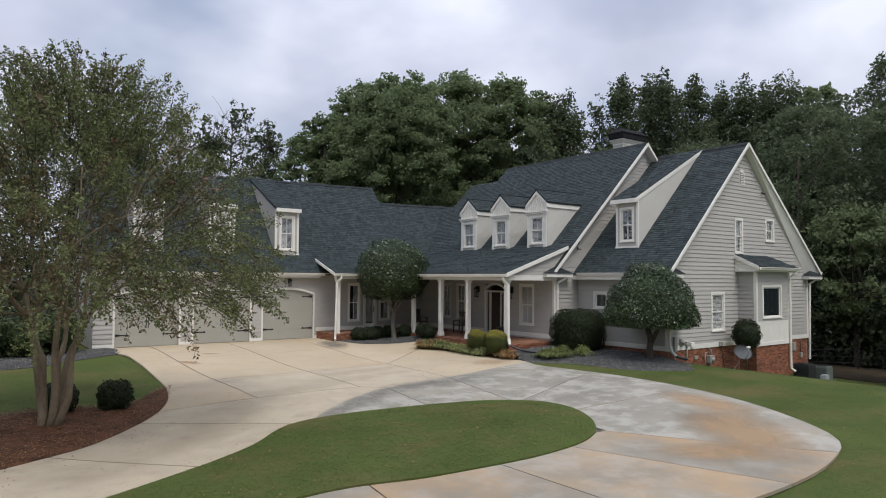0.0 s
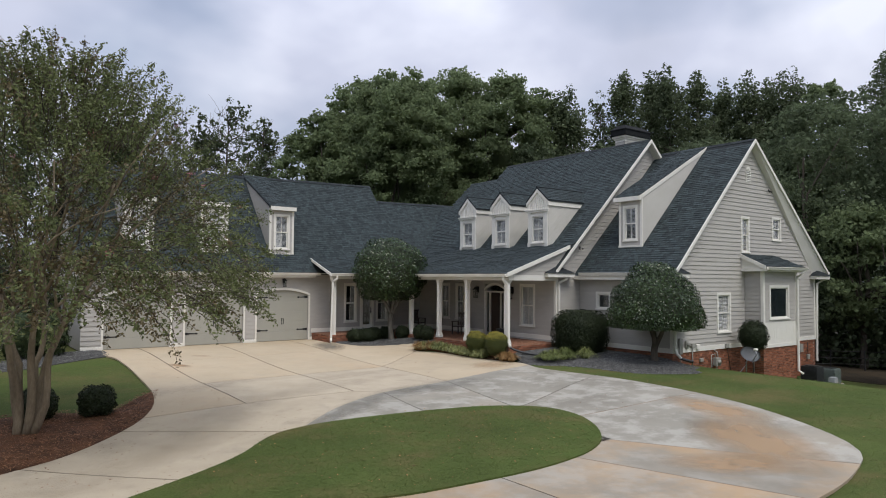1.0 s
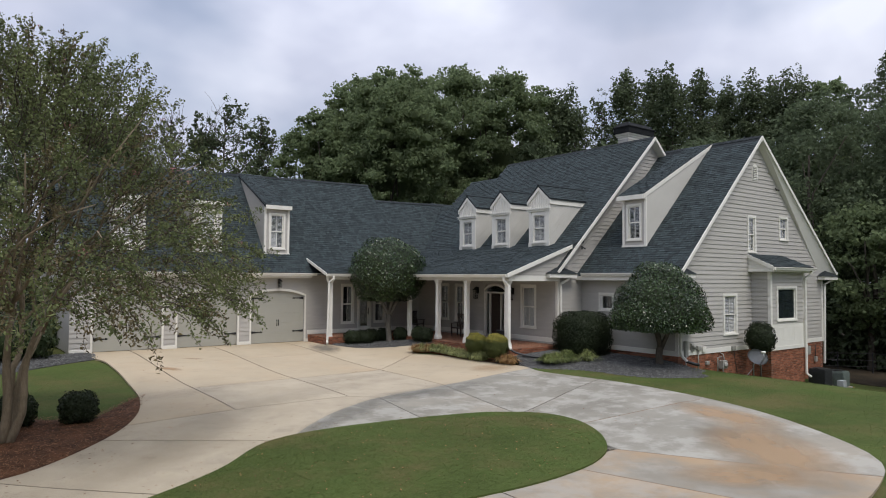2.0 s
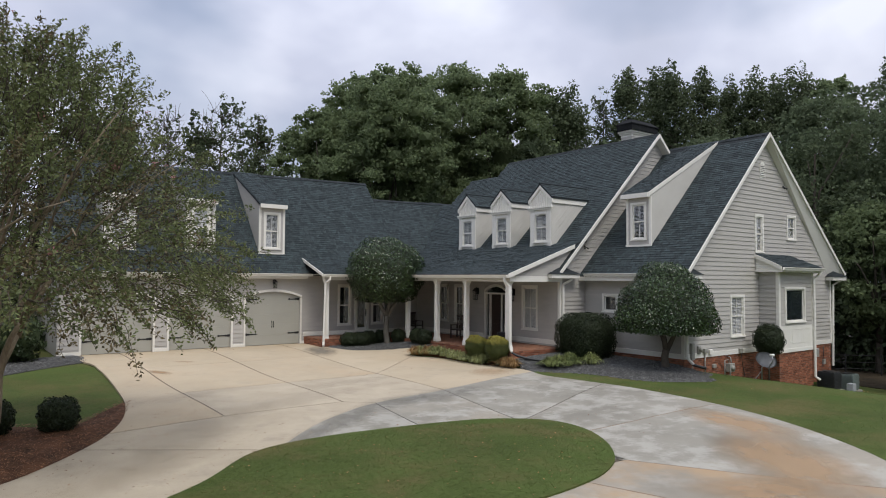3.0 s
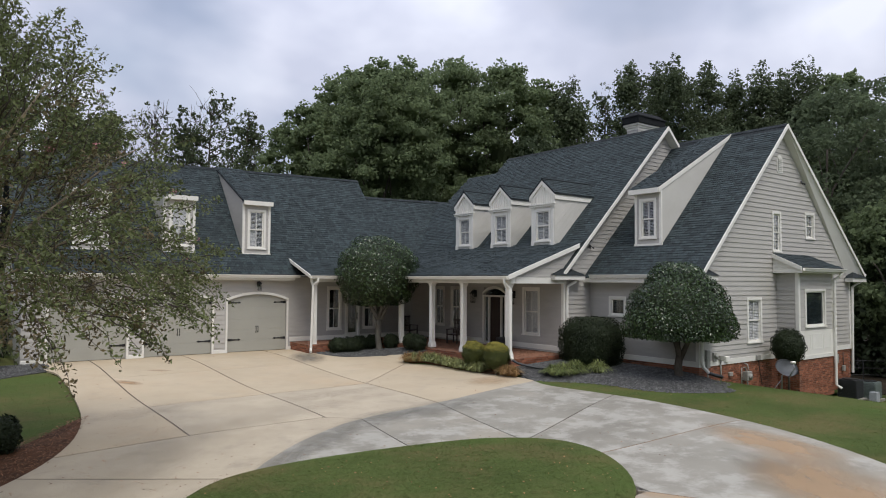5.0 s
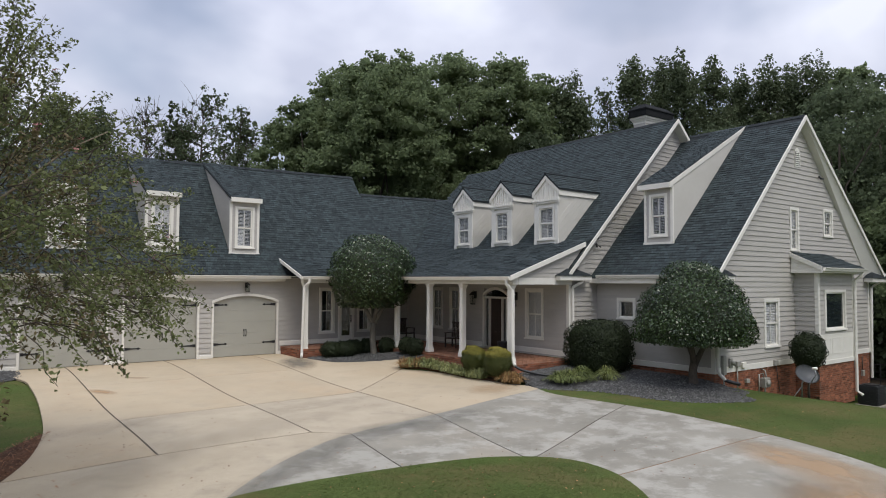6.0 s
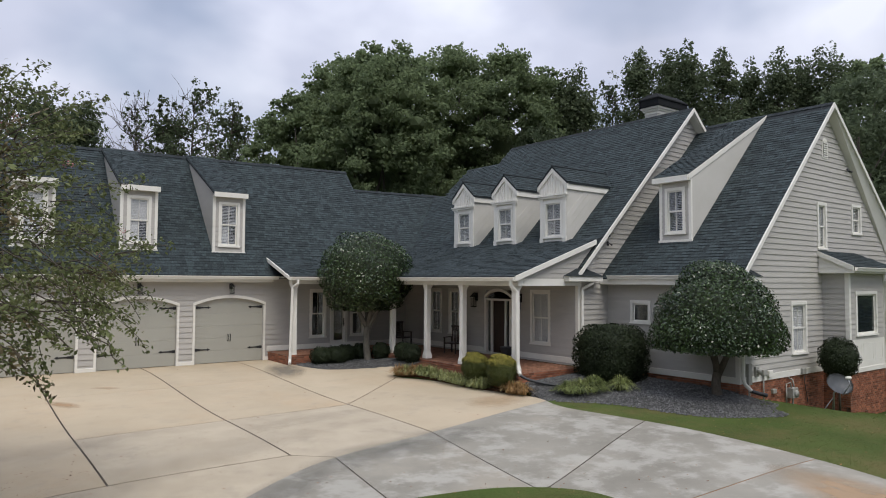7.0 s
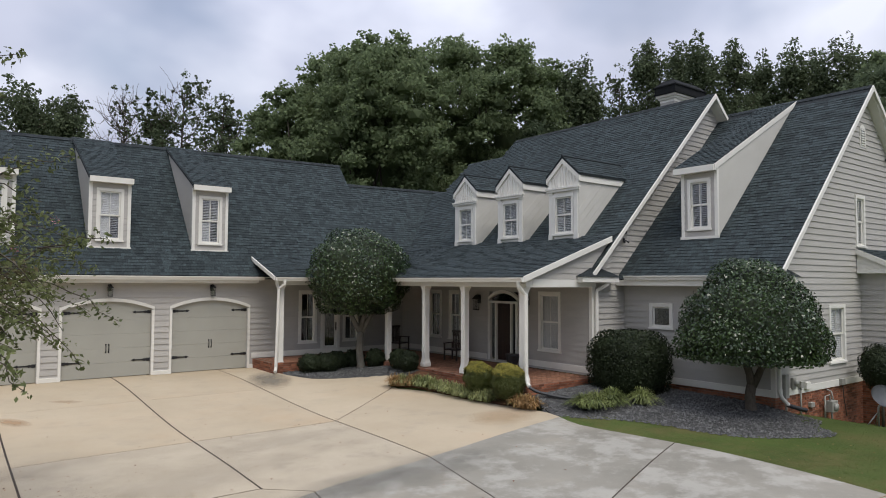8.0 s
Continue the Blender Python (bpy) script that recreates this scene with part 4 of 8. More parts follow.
def shingle_field(parent, origin, along, up, ok, length, rise, single=None, course=0.142, tab=0.25):
    SHINGLE_JOBS.append((parent, Vector(origin), Vector(along).normalized(), Vector(up).normalized(), ok, length, rise, single, course, tab))


# rake boards and fascia
def rake(name, a, b, depth=0.155, thick=0.05, lift=0.02, out=(0, -1, 0)):
    """A board along a sloping roof edge from a to b."""
    a, b, o = Vector(a), Vector(b), Vector(out) * thick
    bm = bmesh.new()
    down = Vector((0, 0, -depth))
    top = Vector((0, 0, lift))
    prism(bm, [a + down, b + down, b + top, a + top], [a + down + o, b + down + o, b + top + o, a + top + o])
    return part(name, bm, M_TRIM, house)


def soffit(name, pts, thick=0.03):
    bm = bmesh.new()
    slab(bm, pts, thick)
    return part(name, bm, M_TRIM, house)


rake("rake_board", (m_x(3.55), MY0, 3.55 - 0.02), (M_APEX_X, MY0, M_APEX_Z - 0.02))
rake("rake_board", (M_APEX_X, MY0, M_APEX_Z - 0.02), (2 * M_APEX_X - m_x(8.6), MY0, 8.6))
rake("rake_board", (e_x(3.55), EY0, 3.55 - 0.02), (E_APEX_X, EY0, E_APEX_Z - 0.02))
rake("rake_board", (E_APEX_X, EY0, E_APEX_Z - 0.02), (E_RIGHT, EY0, E_APEX_Z - (E_RIGHT - E_APEX_X) * S_R))
rake("rake_board", (P2_X, PY0, p_z(0) - 0.02), (18.5, PY0, p_z(3.85) - 0.02), 0.15)
rake("rake_board", (11.1, P1_Y, p_z(0) - 0.02), (11.1, P1_Y + 2.75, p_z(2.75) - 0.02), 0.12, out=(-1, 0, 0))
soffit("rake_soffit", [(E_APEX_X, EY0 + 0.01, E_APEX_Z - 0.15), (E_RIGHT, EY0 + 0.01, E_APEX_Z - 0.15 - (E_RIGHT - E_APEX_X) * S_R), (E_RIGHT - 1.05, Y_END, 3.5), (E_APEX_X, Y_END, E_APEX_Z - 0.2)])
for ax, az, base, y0, y1, sides in ((M_APEX_X, M_APEX_Z, 3.55, MY0 + 0.01, Y_MAIN, (-1, 1)), (E_APEX_X, E_APEX_Z, 3.5, EY0 + 0.01, Y_END, (-1,))):
    run = (az - base) / S
    for s in sides:
        soffit("rake_soffit", [(ax + s * run, y0, base - 0.15), (ax, y0, az - 0.15), (ax, y1, az - 0.15), (ax + s * run, y1, base - 0.15)])
# porch gable end
bm = bmesh.new()
prism(bm, [(P2_X + 0.2, PY0 + 0.12, 3.22), (18.6, PY0 + 0.12, 3.22), (18.6, PY0 + 0.12, p_z(3.9) - 0.16), (P2_X + 0.2, PY0 + 0.12, p_z(0.2) - 0.16)],
      [(P2_X + 0.2, PY0 + 0.3, 3.22), (18.6, PY0 + 0.3, 3.22), (18.6, PY0 + 0.3, p_z(3.9) - 0.16), (P2_X + 0.2, PY0 + 0.3, p_z(0.2) - 0.16)])
porch_gable = part("porch_gable", bm, M_SIDING, house)
FG = Face(P2_X + 0.2, PY0 + 0.12, 0, 1, 0)
v = 3.36
while v < p_z(3.9) - 0.3:
    poly = [(0.02, v), (18.6 - P2_X - 0.2, v), (18.6 - P2_X - 0.2, v + 0.18), (0.02, v + 0.18)]
    poly = clip(poly, -P_SLOPE, 1, p_z(0.2) - 0.17)
    if len(poly) >= 3:
        bm = bmesh.new()
        prism(bm, [FG.at(a, b, 0.001) for a, b in poly], [FG.at(a, b, 0.004 + 0.02 * (1 - (b - v) / 0.18)) for a, b in poly])
        part("siding_board", bm, M_SIDING, porch_gable)
    v += 0.18

# porch beam and ceiling
BEAM_X = 15.0
trim_box("porch_beam", BEAM_X - 0.13, PY0 + 0.1, 3.12, BEAM_X + 0.13, 29.43, 3.36)
trim_box("porch_beam", 11.3, 29.17, 3.12, BEAM_X - 0.14, 29.43, 3.36)
trim_box("porch_beam", BEAM_X + 0.14, PY0 + 0.1, 3.12, X_MAIN - 0.02, PY0 + 0.36, 3.36)
bm = bmesh.new()
box(bm, 11.3, 29.0, 3.37, X_MAIN - 0.02, Y_FRONT - 0.02, 3.41)
box(bm, P2_X + 0.1, PY0 + 0.1, 3.37, X_MAIN - 0.02, 29.0, 3.41)
part("porch_ceiling", bm, M_GARAGE, house)


# gutters and downspouts
def gutter(a, b, out, z):
    """An ogee gutter trough along an eave from a to b."""
    a, b, o = Vector((*a, z)), Vector((*b, z)), Vector((*out, 0))
    prof = [(0, 0), (0, -0.13), (0.075, -0.13), (0.095, -0.07), (0.125, -0.03), (0.125, 0.0), (0.11, 0.0), (0.1, -0.03), (0.07, -0.11), (0.015, -0.11), (0.015, 0)]
    bm = bmesh.new()
    prism(bm, [a + o * p + Vector((0, 0, q)) for p, q in prof], [b + o * p + Vector((0, 0, q)) for p, q in prof])
    return part("gutter", bm, M_TRIM, house)


gutter((GX0, G_EAVE_Y - 0.02), (11.32, G_EAVE_Y - 0.02), (0, -1), 3.42)
gutter((11.1, P1_Y - 0.02), (P2_X - 0.13, P1_Y - 0.02), (0, -1), 3.40)
gutter((P2_X - 0.02, P1_Y - 0.02), (P2_X - 0.02, PY0 - 0.05), (-1, 0), 3.40)
gutter((e_x(3.38) - 0.02, Y_MAIN - 0.4), (e_x(3.38) - 0.02, EY0 - 0.05), (-1, 0), 3.49)
gutter((E_RIGHT + 0.0, EY0 - 0.05), (E_RIGHT + 0.0, 26), (1, 0), 3.66)
trim_box("fascia", GX0, G_EAVE_Y, 3.2, 11.1, G_EAVE_Y + 0.04, 3.33)
trim_box("garage_soffit", GX0, G_EAVE_Y + 0.045, 3.17, 11.1, Y_FRONT - 0.035, 3.2)
trim_box("fascia", e_x(3.38) - 0.015, EY0, 3.18, e_x(3.38) + 0.04, Y_MAIN, 3.357)
trim_box("end_soffit", e_x(3.38) + 0.045, EY0, 3.17, X_END - 0.02, Y_MAIN, 3.2)


# cornice returns at the feet of the rakes
def cornice_return(x0, x1, y0, y1, z):
    bm = bmesh.new()
    box(bm, x0, y0, z - 0.2, x1, y1, z - 0.02)
    bevel(bm, 0.01)
    core = part("cornice_return", bm, M_TRIM, house)
    bm = bmesh.new()
    xm = (x0 + x1) / 2
    prism(bm, [(x0 - 0.04, y0 - 0.04, z - 0.018), (x1 + 0.04, y0 - 0.04, z - 0.018), (x1 + 0.04, y1, z - 0.018), (x0 - 0.04, y1, z - 0.018)],
          [(xm - 0.06, y1 - 0.06, z + 0.32), (xm + 0.06, y1 - 0.06, z + 0.32), (xm + 0.06, y1, z + 0.32), (xm - 0.06, y1, z + 0.32)])
    part("return_roof", bm, M_RIDGE, core)


cornice_return(17.0, 18.72, MY0 - 0.06, Y_MAIN - 0.03, 3.47)
cornice_return(e_x(3.38) - 0.1, e_x(3.38) + 1.1, EY0 - 0.06, Y_END - 0.03, 3.47)
cornice_return(E_RIGHT - 1.35, E_RIGHT + 0.1, EY0 - 0.06, Y_END - 0.03, 3.47)


def downspout(points, name="downspout", r=0.058):
    bm = bmesh.new()
    tube(bm, points, r, 8)
    return part(name, bm, M_TRIM, house)


# porch columns
def square(bm, x, y, h0, z0, h1, z1):
    """A square block or taper: half widths h0 below and h1 above."""
    prism(bm, [(x - h0, y - h0, z0), (x + h0, y - h0, z0), (x + h0, y + h0, z0), (x - h0, y + h0, z0)], [(x - h1, y - h1, z1), (x + h1, y - h1, z1), (x + h1, y + h1, z1), (x - h1, y + h1, z1)])


def column(x, y, z0, z1):
    bm = bmesh.new()
    square(bm, x, y, 0.097, z0 + 0.24, 0.094, z1 - 0.16)
    c = part("porch_column", bevel(bm, 0.01), M_TRIM, house)
    bm = bmesh.new()
    square(bm, x, y, 0.135, z0, 0.135, z0 + 0.13)
    part("plinth", bevel(bm, 0.01), M_TRIM, c)
    bm = bmesh.new()
    square(bm, x, y, 0.125, z0 + 0.13, 0.097, z0 + 0.26)
    part("base_moulding", bm, M_TRIM, c)
    bm = bmesh.new()
    square(bm, x, y, 0.105, z1 - 0.36, 0.105, z1 - 0.33)
    part("collar", bm, M_TRIM, c)
    bm = bmesh.new()
    square(bm, x, y, 0.097, z1 - 0.16, 0.12, z1 - 0.06)
    square(bm, x, y, 0.135, z1 - 0.06, 0.135, z1)
    part("capital", bm, M_TRIM, c)


for x, y, z0 in ((11.46, 29.3, 0.14), (15.0, 27.6, 0.36), (15.0, 25.2, 0.36), (15.0, 23.05, 0.36), (15.0, 20.36, 0.36)):
    column(x, y, z0, 3.12)

# windows and doors
for a, b, c, d in (WIN_A, WIN_2):
    window(house, F1, a - 0.45, b - 0.45, c, d, blinds=False, dark=True)
for a, b, c, d in (WIN_B, WIN_C):
    window(house, F2, Y_FRONT - a, Y_FRONT - b, c, d, blinds=False, dark=True)
window(house, F2, Y_FRONT - WIN_D[0], Y_FRONT - WIN_D[1], WIN_D[2], WIN_D[3], blinds=SHUT)
window(house, F4, Y_MAIN - WIN_S[0], Y_MAIN - WIN_S[1], WIN_S[2], WIN_S[3], two=False, cols=1, blinds=False, dark=True)
for (a, b, c, d), tilt in ((WIN_L, 0.75), (WIN_U, 0.35), (WIN_R, 0.3)):
    window(house, F5, a - X_END, b - X_END, c, d, blinds=((tilt, tilt), (tilt, tilt)))
window(house, FB, WIN_BAY[0] - BX0, WIN_BAY[1] - BX0, WIN_BAY[2], WIN_BAY[3], two=False, cols=1, blinds=False, dark=True, name="bay_window")


# garage doors under segmental arches
def arc_z(u, a, b, spring, crown):
    h = crown - spring
    r = ((b - a) ** 2 / 4 + h * h) / (2 * h)
    return crown - r + math.sqrt(max(0, r * r - (u - (a + b) / 2) ** 2))


def garage_door(a, b):
    F = Face(0, Y_FRONT, 0, 1, 0)
    ia, ib, n = a + 0.08, b - 0.08, 14
    us = [ia + (ib - ia) * k / n for k in range(n + 1)]
    bm = bmesh.new()
    # five flush sections with fine grooves between them
    cuts = [0.02, 0.5, 0.98, 1.46, 1.94]
    for lo, hi in zip(cuts, cuts[1:]):
        F.box(bm, ia - 0.03, ib + 0.03, lo, hi - 0.003, -0.12, -0.07)
    for p, q in zip(us, us[1:]):
        lo = cuts[-1]
        prism(bm, [F.at(p, lo, -0.12), F.at(q, lo, -0.12), F.at(q, arc_z(q, a, b, SPRING, CROWN), -0.12), F.at(p, arc_z(p, a, b, SPRING, CROWN), -0.12)],
              [F.at(p, lo, -0.07), F.at(q, lo, -0.07), F.at(q, arc_z(q, a, b, SPRING, CROWN), -0.07), F.at(p, arc_z(p, a, b, SPRING, CROWN), -0.07)])
    door = part("garage_door", bm, M_GARAGE, house, "flat taupe carriage-style garage door")
    # casing: jambs and arched head
    bm = bmesh.new()
    F.box(bm, a, a + 0.08, 0.0, SPRING - 0.11, -0.1, 0.05)
    F.box(bm, b - 0.08, b, 0.0, SPRING - 0.11, -0.1, 0.05)
    m = 18
    us = [a + (b - a) * k / m for k in range(m + 1)]
    for p, q in zip(us, us[1:]):
        zp, zq = arc_z(p, a, b, SPRING, CROWN), arc_z(q, a, b, SPRING, CROWN)
        prism(bm, [F.at(p, zp - 0.11, -0.1), F.at(q, zq - 0.11, -0.1), F.at(q, zq, -0.1), F.at(p, zp, -0.1)],
              [F.at(p, zp - 0.11, 0.05), F.at(q, zq - 0.11, 0.05), F.at(q, zq, 0.05), F.at(p, zp, 0.05)])
    part("door_casing", bm, M_TRIM, door)
    # siding infill between arch and the square wall opening
    bm = bmesh.new()
    top = CROWN + 0.02
    poly = [(p, arc_z(p, a, b, SPRING, CROWN)) for p in us] + [(b, top), (a, top)]
    prism(bm, [F.at(p, q, -0.1) for p, q in poly], [F.at(p, q, 0.012) for p, q in poly])
    part("arch_infill", bm, M_SIDING, door)
    # strap hinges with spear tips, and two pull handles
    for u, s in ((ia + 0.02, 1), (ib - 0.02, -1)):
        for v in (0.545, 2.18):
            bm = bmesh.new()
            pts = [(0, -0.05), (0.10, -0.055), (0.13, -0.03), (0.17, -0.05), (0.21, -0.026), (0.44, -0.02), (0.47, -0.048), (0.56, 0), (0.47, 0.048), (0.44, 0.02), (0.21, 0.026), (0.17, 0.05), (0.13, 0.03), (0.10, 0.055), (0, 0.05)]
            prism(bm, [F.at(u + s * p * 1.08, v + q, -0.069) for p, q in pts], [F.at(u + s * p * 1.08, v + q, -0.055) for p, q in pts])
            part("strap_hinge", bm, M_IRON, door, "black iron strap hinge")
    for s in (-1, 1):
        c = (a + b) / 2 + s * 0.045
        bm = bmesh.new()
        tube(bm, [F.at(c, 0.86, -0.065), F.at(c, 0.90, -0.03), F.at(c, 1.06, -0.03), F.at(c, 1.10, -0.065)], 0.013, 6)
        F.box(bm, c - 0.02, c + 0.02, 0.83, 0.89, -0.069, -0.058)
        F.box(bm, c - 0.02, c + 0.02, 1.07, 1.13, -0.069, -0.058)
        part("pull_handle", bm, M_IRON, door, "black iron pull handle")


for a, b in DOORS:
    garage_door(a, b)


for x0, x1 in ((4.15, 4.65), (7.55, 8.06), (10.97, 11.1), (0.46, 1.24)):
    trim_box("base_block", x0 - 0.01, Y_FRONT - 0.06, 0.0, x1 + 0.01, Y_FRONT + 0.02, 0.14)


# garage wall lanterns
def lantern(parent, F, u, v, name="wall_lantern", s=1.0):
    bm = bmesh.new()
    F.box(bm, u - 0.06 * s, u + 0.06 * s, v + 0.12 * s, v + 0.34 * s, 0.02, 0.05)
    tube(bm, [F.at(u, v + 0.3 * s, 0.05), F.at(u, v + 0.36 * s, 0.12), F.at(u, v + 0.32 * s, 0.18)], 0.012, 6)
    prism(bm, [F.at(u - 0.1 * s, v + 0.22 * s, 0.08), F.at(u + 0.1 * s, v + 0.22 * s, 0.08), F.at(u + 0.1 * s, v + 0.22 * s, 0.28), F.at(u - 0.1 * s, v + 0.22 * s, 0.28)],
          [F.at(u - 0.02, v + 0.33 * s, 0.16), F.at(u + 0.02, v + 0.33 * s, 0.16), F.at(u + 0.02, v + 0.33 * s, 0.2), F.at(u - 0.02, v + 0.33 * s, 0.2)])
    F.box(bm, u - 0.07 * s, u + 0.07 * s, v - 0.06 * s, v - 0.03 * s, 0.11, 0.25)
    for a in (-0.07 * s, 0.06 * s):
        for d in (0.11, 0.24):
            F.box(bm, u + a, u + a + 0.01, v - 0.04 * s, v + 0.22 * s, d, d + 0.01)
    lamp = part(name, bm, M_IRON, parent, "black carriage lantern")
    bm = bmesh.new()
    F.box(bm, u - 0.058 * s, u + 0.058 * s, v - 0.03 * s, v + 0.2 * s, 0.122, 0.238)
    g = part("lantern_glass", bm, M_GLASS, lamp)
    g.visible_shadow = False


for a, b in DOORS:
    lantern(house, F1, (a + b) / 2 - 0.45, 2.78)

# front entrance: arched surround, sidelights, dark double door
a, b = Y_FRONT - DOOR[0], Y_FRONT - DOOR[1]
bm = bmesh.new()
F2.box(bm, a, a + 0.12, 0.42, 2.585, -0.1, 0.06)
F2.box(bm, b - 0.12, b, 0.42, 2.585, -0.1, 0.06)
F2.box(bm, a + 0.12, b - 0.12, 2.5, 2.58, -0.1, 0.04)
us = [a + (b - a) * k / 16 for k in range(17)]
for p, q in zip(us, us[1:]):
    zp, zq = arc_z(p, a, b, 2.7, 2.98), arc_z(q, a, b, 2.7, 2.98)
    prism(bm, [F2.at(p, zp - 0.11, -0.1), F2.at(q, zq - 0.11, -0.1), F2.at(q, zq, -0.1), F2.at(p, zp, -0.1)],
          [F2.at(p, zp - 0.11, 0.06), F2.at(q, zq - 0.11, 0.06), F2.at(q, zq, 0.06), F2.at(p, zp, 0.06)])
F2.box(bm, a + 0.36, a + 0.42, 0.42, 2.5, -0.1, 0.03)
F2.box(bm, b - 0.42, b - 0.36, 0.42, 2.5, -0.1, 0.03)
entrance = part("front_entrance", bm, M_TRIM, house, "arched white entrance surround with dark door")
bm = bmesh.new()
F2.box(bm, a + 0.43, b - 0.43, 0.44, 2.5, -0.11, -0.06)
for v0, v1 in ((0.6, 1.1), (1.25, 2.35)):
    F2.box(bm, a + 0.52, b - 0.52, v0, v1, -0.06, -0.045)
part("front_door", bm, M_WOOD, entrance, "dark stained wooden front door")
bm = bmesh.new()
F2.box(bm, a + 0.12, a + 0.36, 0.5, 2.5, -0.08, -0.06)
F2.box(bm, b - 0.36, b - 0.12, 0.5, 2.5, -0.08, -0.06)
F2.box(bm, a + 0.12, b - 0.12, 2.58, 2.84, -0.08, -0.06)
part("sidelight", bm, M_GLASS_DARK, entrance)
bm = bmesh.new()
F2.box(bm, a + 0.02, b - 0.02, 0.44, 2.93, -0.5, -0.45)
part("hall_back", bm, M_ROOM, entrance)
lantern(house, F2, Y_FRONT - 25.75, 2.3, s=1.45)
lantern(house, F2, Y_FRONT - 23.15, 2.3, s=1.45)

# glazed side door
a, b = GDOOR[0] - 0.45, GDOOR[1] - 0.45
bm = bmesh.new()
F1.box(bm, a - 0.05, a + 0.06, 0.4, 2.78, -0.1, 0.05)
F1.box(bm, b - 0.06, b + 0.05, 0.4, 2.78, -0.1, 0.05)
F1.box(bm, a + 0.06, b - 0.06, 2.66, 2.78, -0.1, 0.05)
F1.box(bm, a - 0.05, b + 0.05, 0.36, 0.42, -0.1, 0.12)
gd = part("side_door", bm, M_TRIM, house, "white glazed side door")
bm = bmesh.new()
F1.box(bm, a + 0.06, a + 0.16, 0.42, 2.66, -0.06, -0.02)
F1.box(bm, b - 0.16, b - 0.06, 0.42, 2.66, -0.06, -0.02)
F1.box(bm, a + 0.16, b - 0.16, 0.42, 0.66, -0.06, -0.02)
F1.box(bm, a + 0.16, b - 0.16, 2.52, 2.66, -0.06, -0.02)
part("door_leaf", bm, M_TRIM, gd)
bm = bmesh.new()
F1.box(bm, a + 0.16, b - 0.16, 0.66, 2.52, -0.045, -0.035)
part("pane", bm, M_GLASS_DARK, gd)
bm = bmesh.new()
tube(bm, [F1.at(b - 0.1, 1.36, -0.02), F1.at(b - 0.1, 1.36, 0.04), F1.at(b - 0.18, 1.36, 0.045)], 0.014, 6)
F1.box(bm, b - 0.125, b - 0.075, 1.26, 1.6, -0.02, -0.008)
part("door_handle", bm, M_IRON, gd, "dark lever handle")

# brick porch floor
bm = bmesh.new()
prism(bm, [(14.8, 20.18, -0.3), (X_MAIN, 20.18, -0.3), (X_MAIN, 31, -0.3), (11.18, 31, -0.3), (11.18, 29.2, -0.3), (14.8, 29.2, -0.3)],
      [(14.8, 20.18, 0.28), (X_MAIN, 20.18, 0.28), (X_MAIN, 31, 0.28), (11.18, 31, 0.28), (11.18, 29.2, 0.28), (14.8, 29.2, 0.28)])
porch_floor = part("porch_floor", bm, M_MORTAR, house, "red brick porch floor")


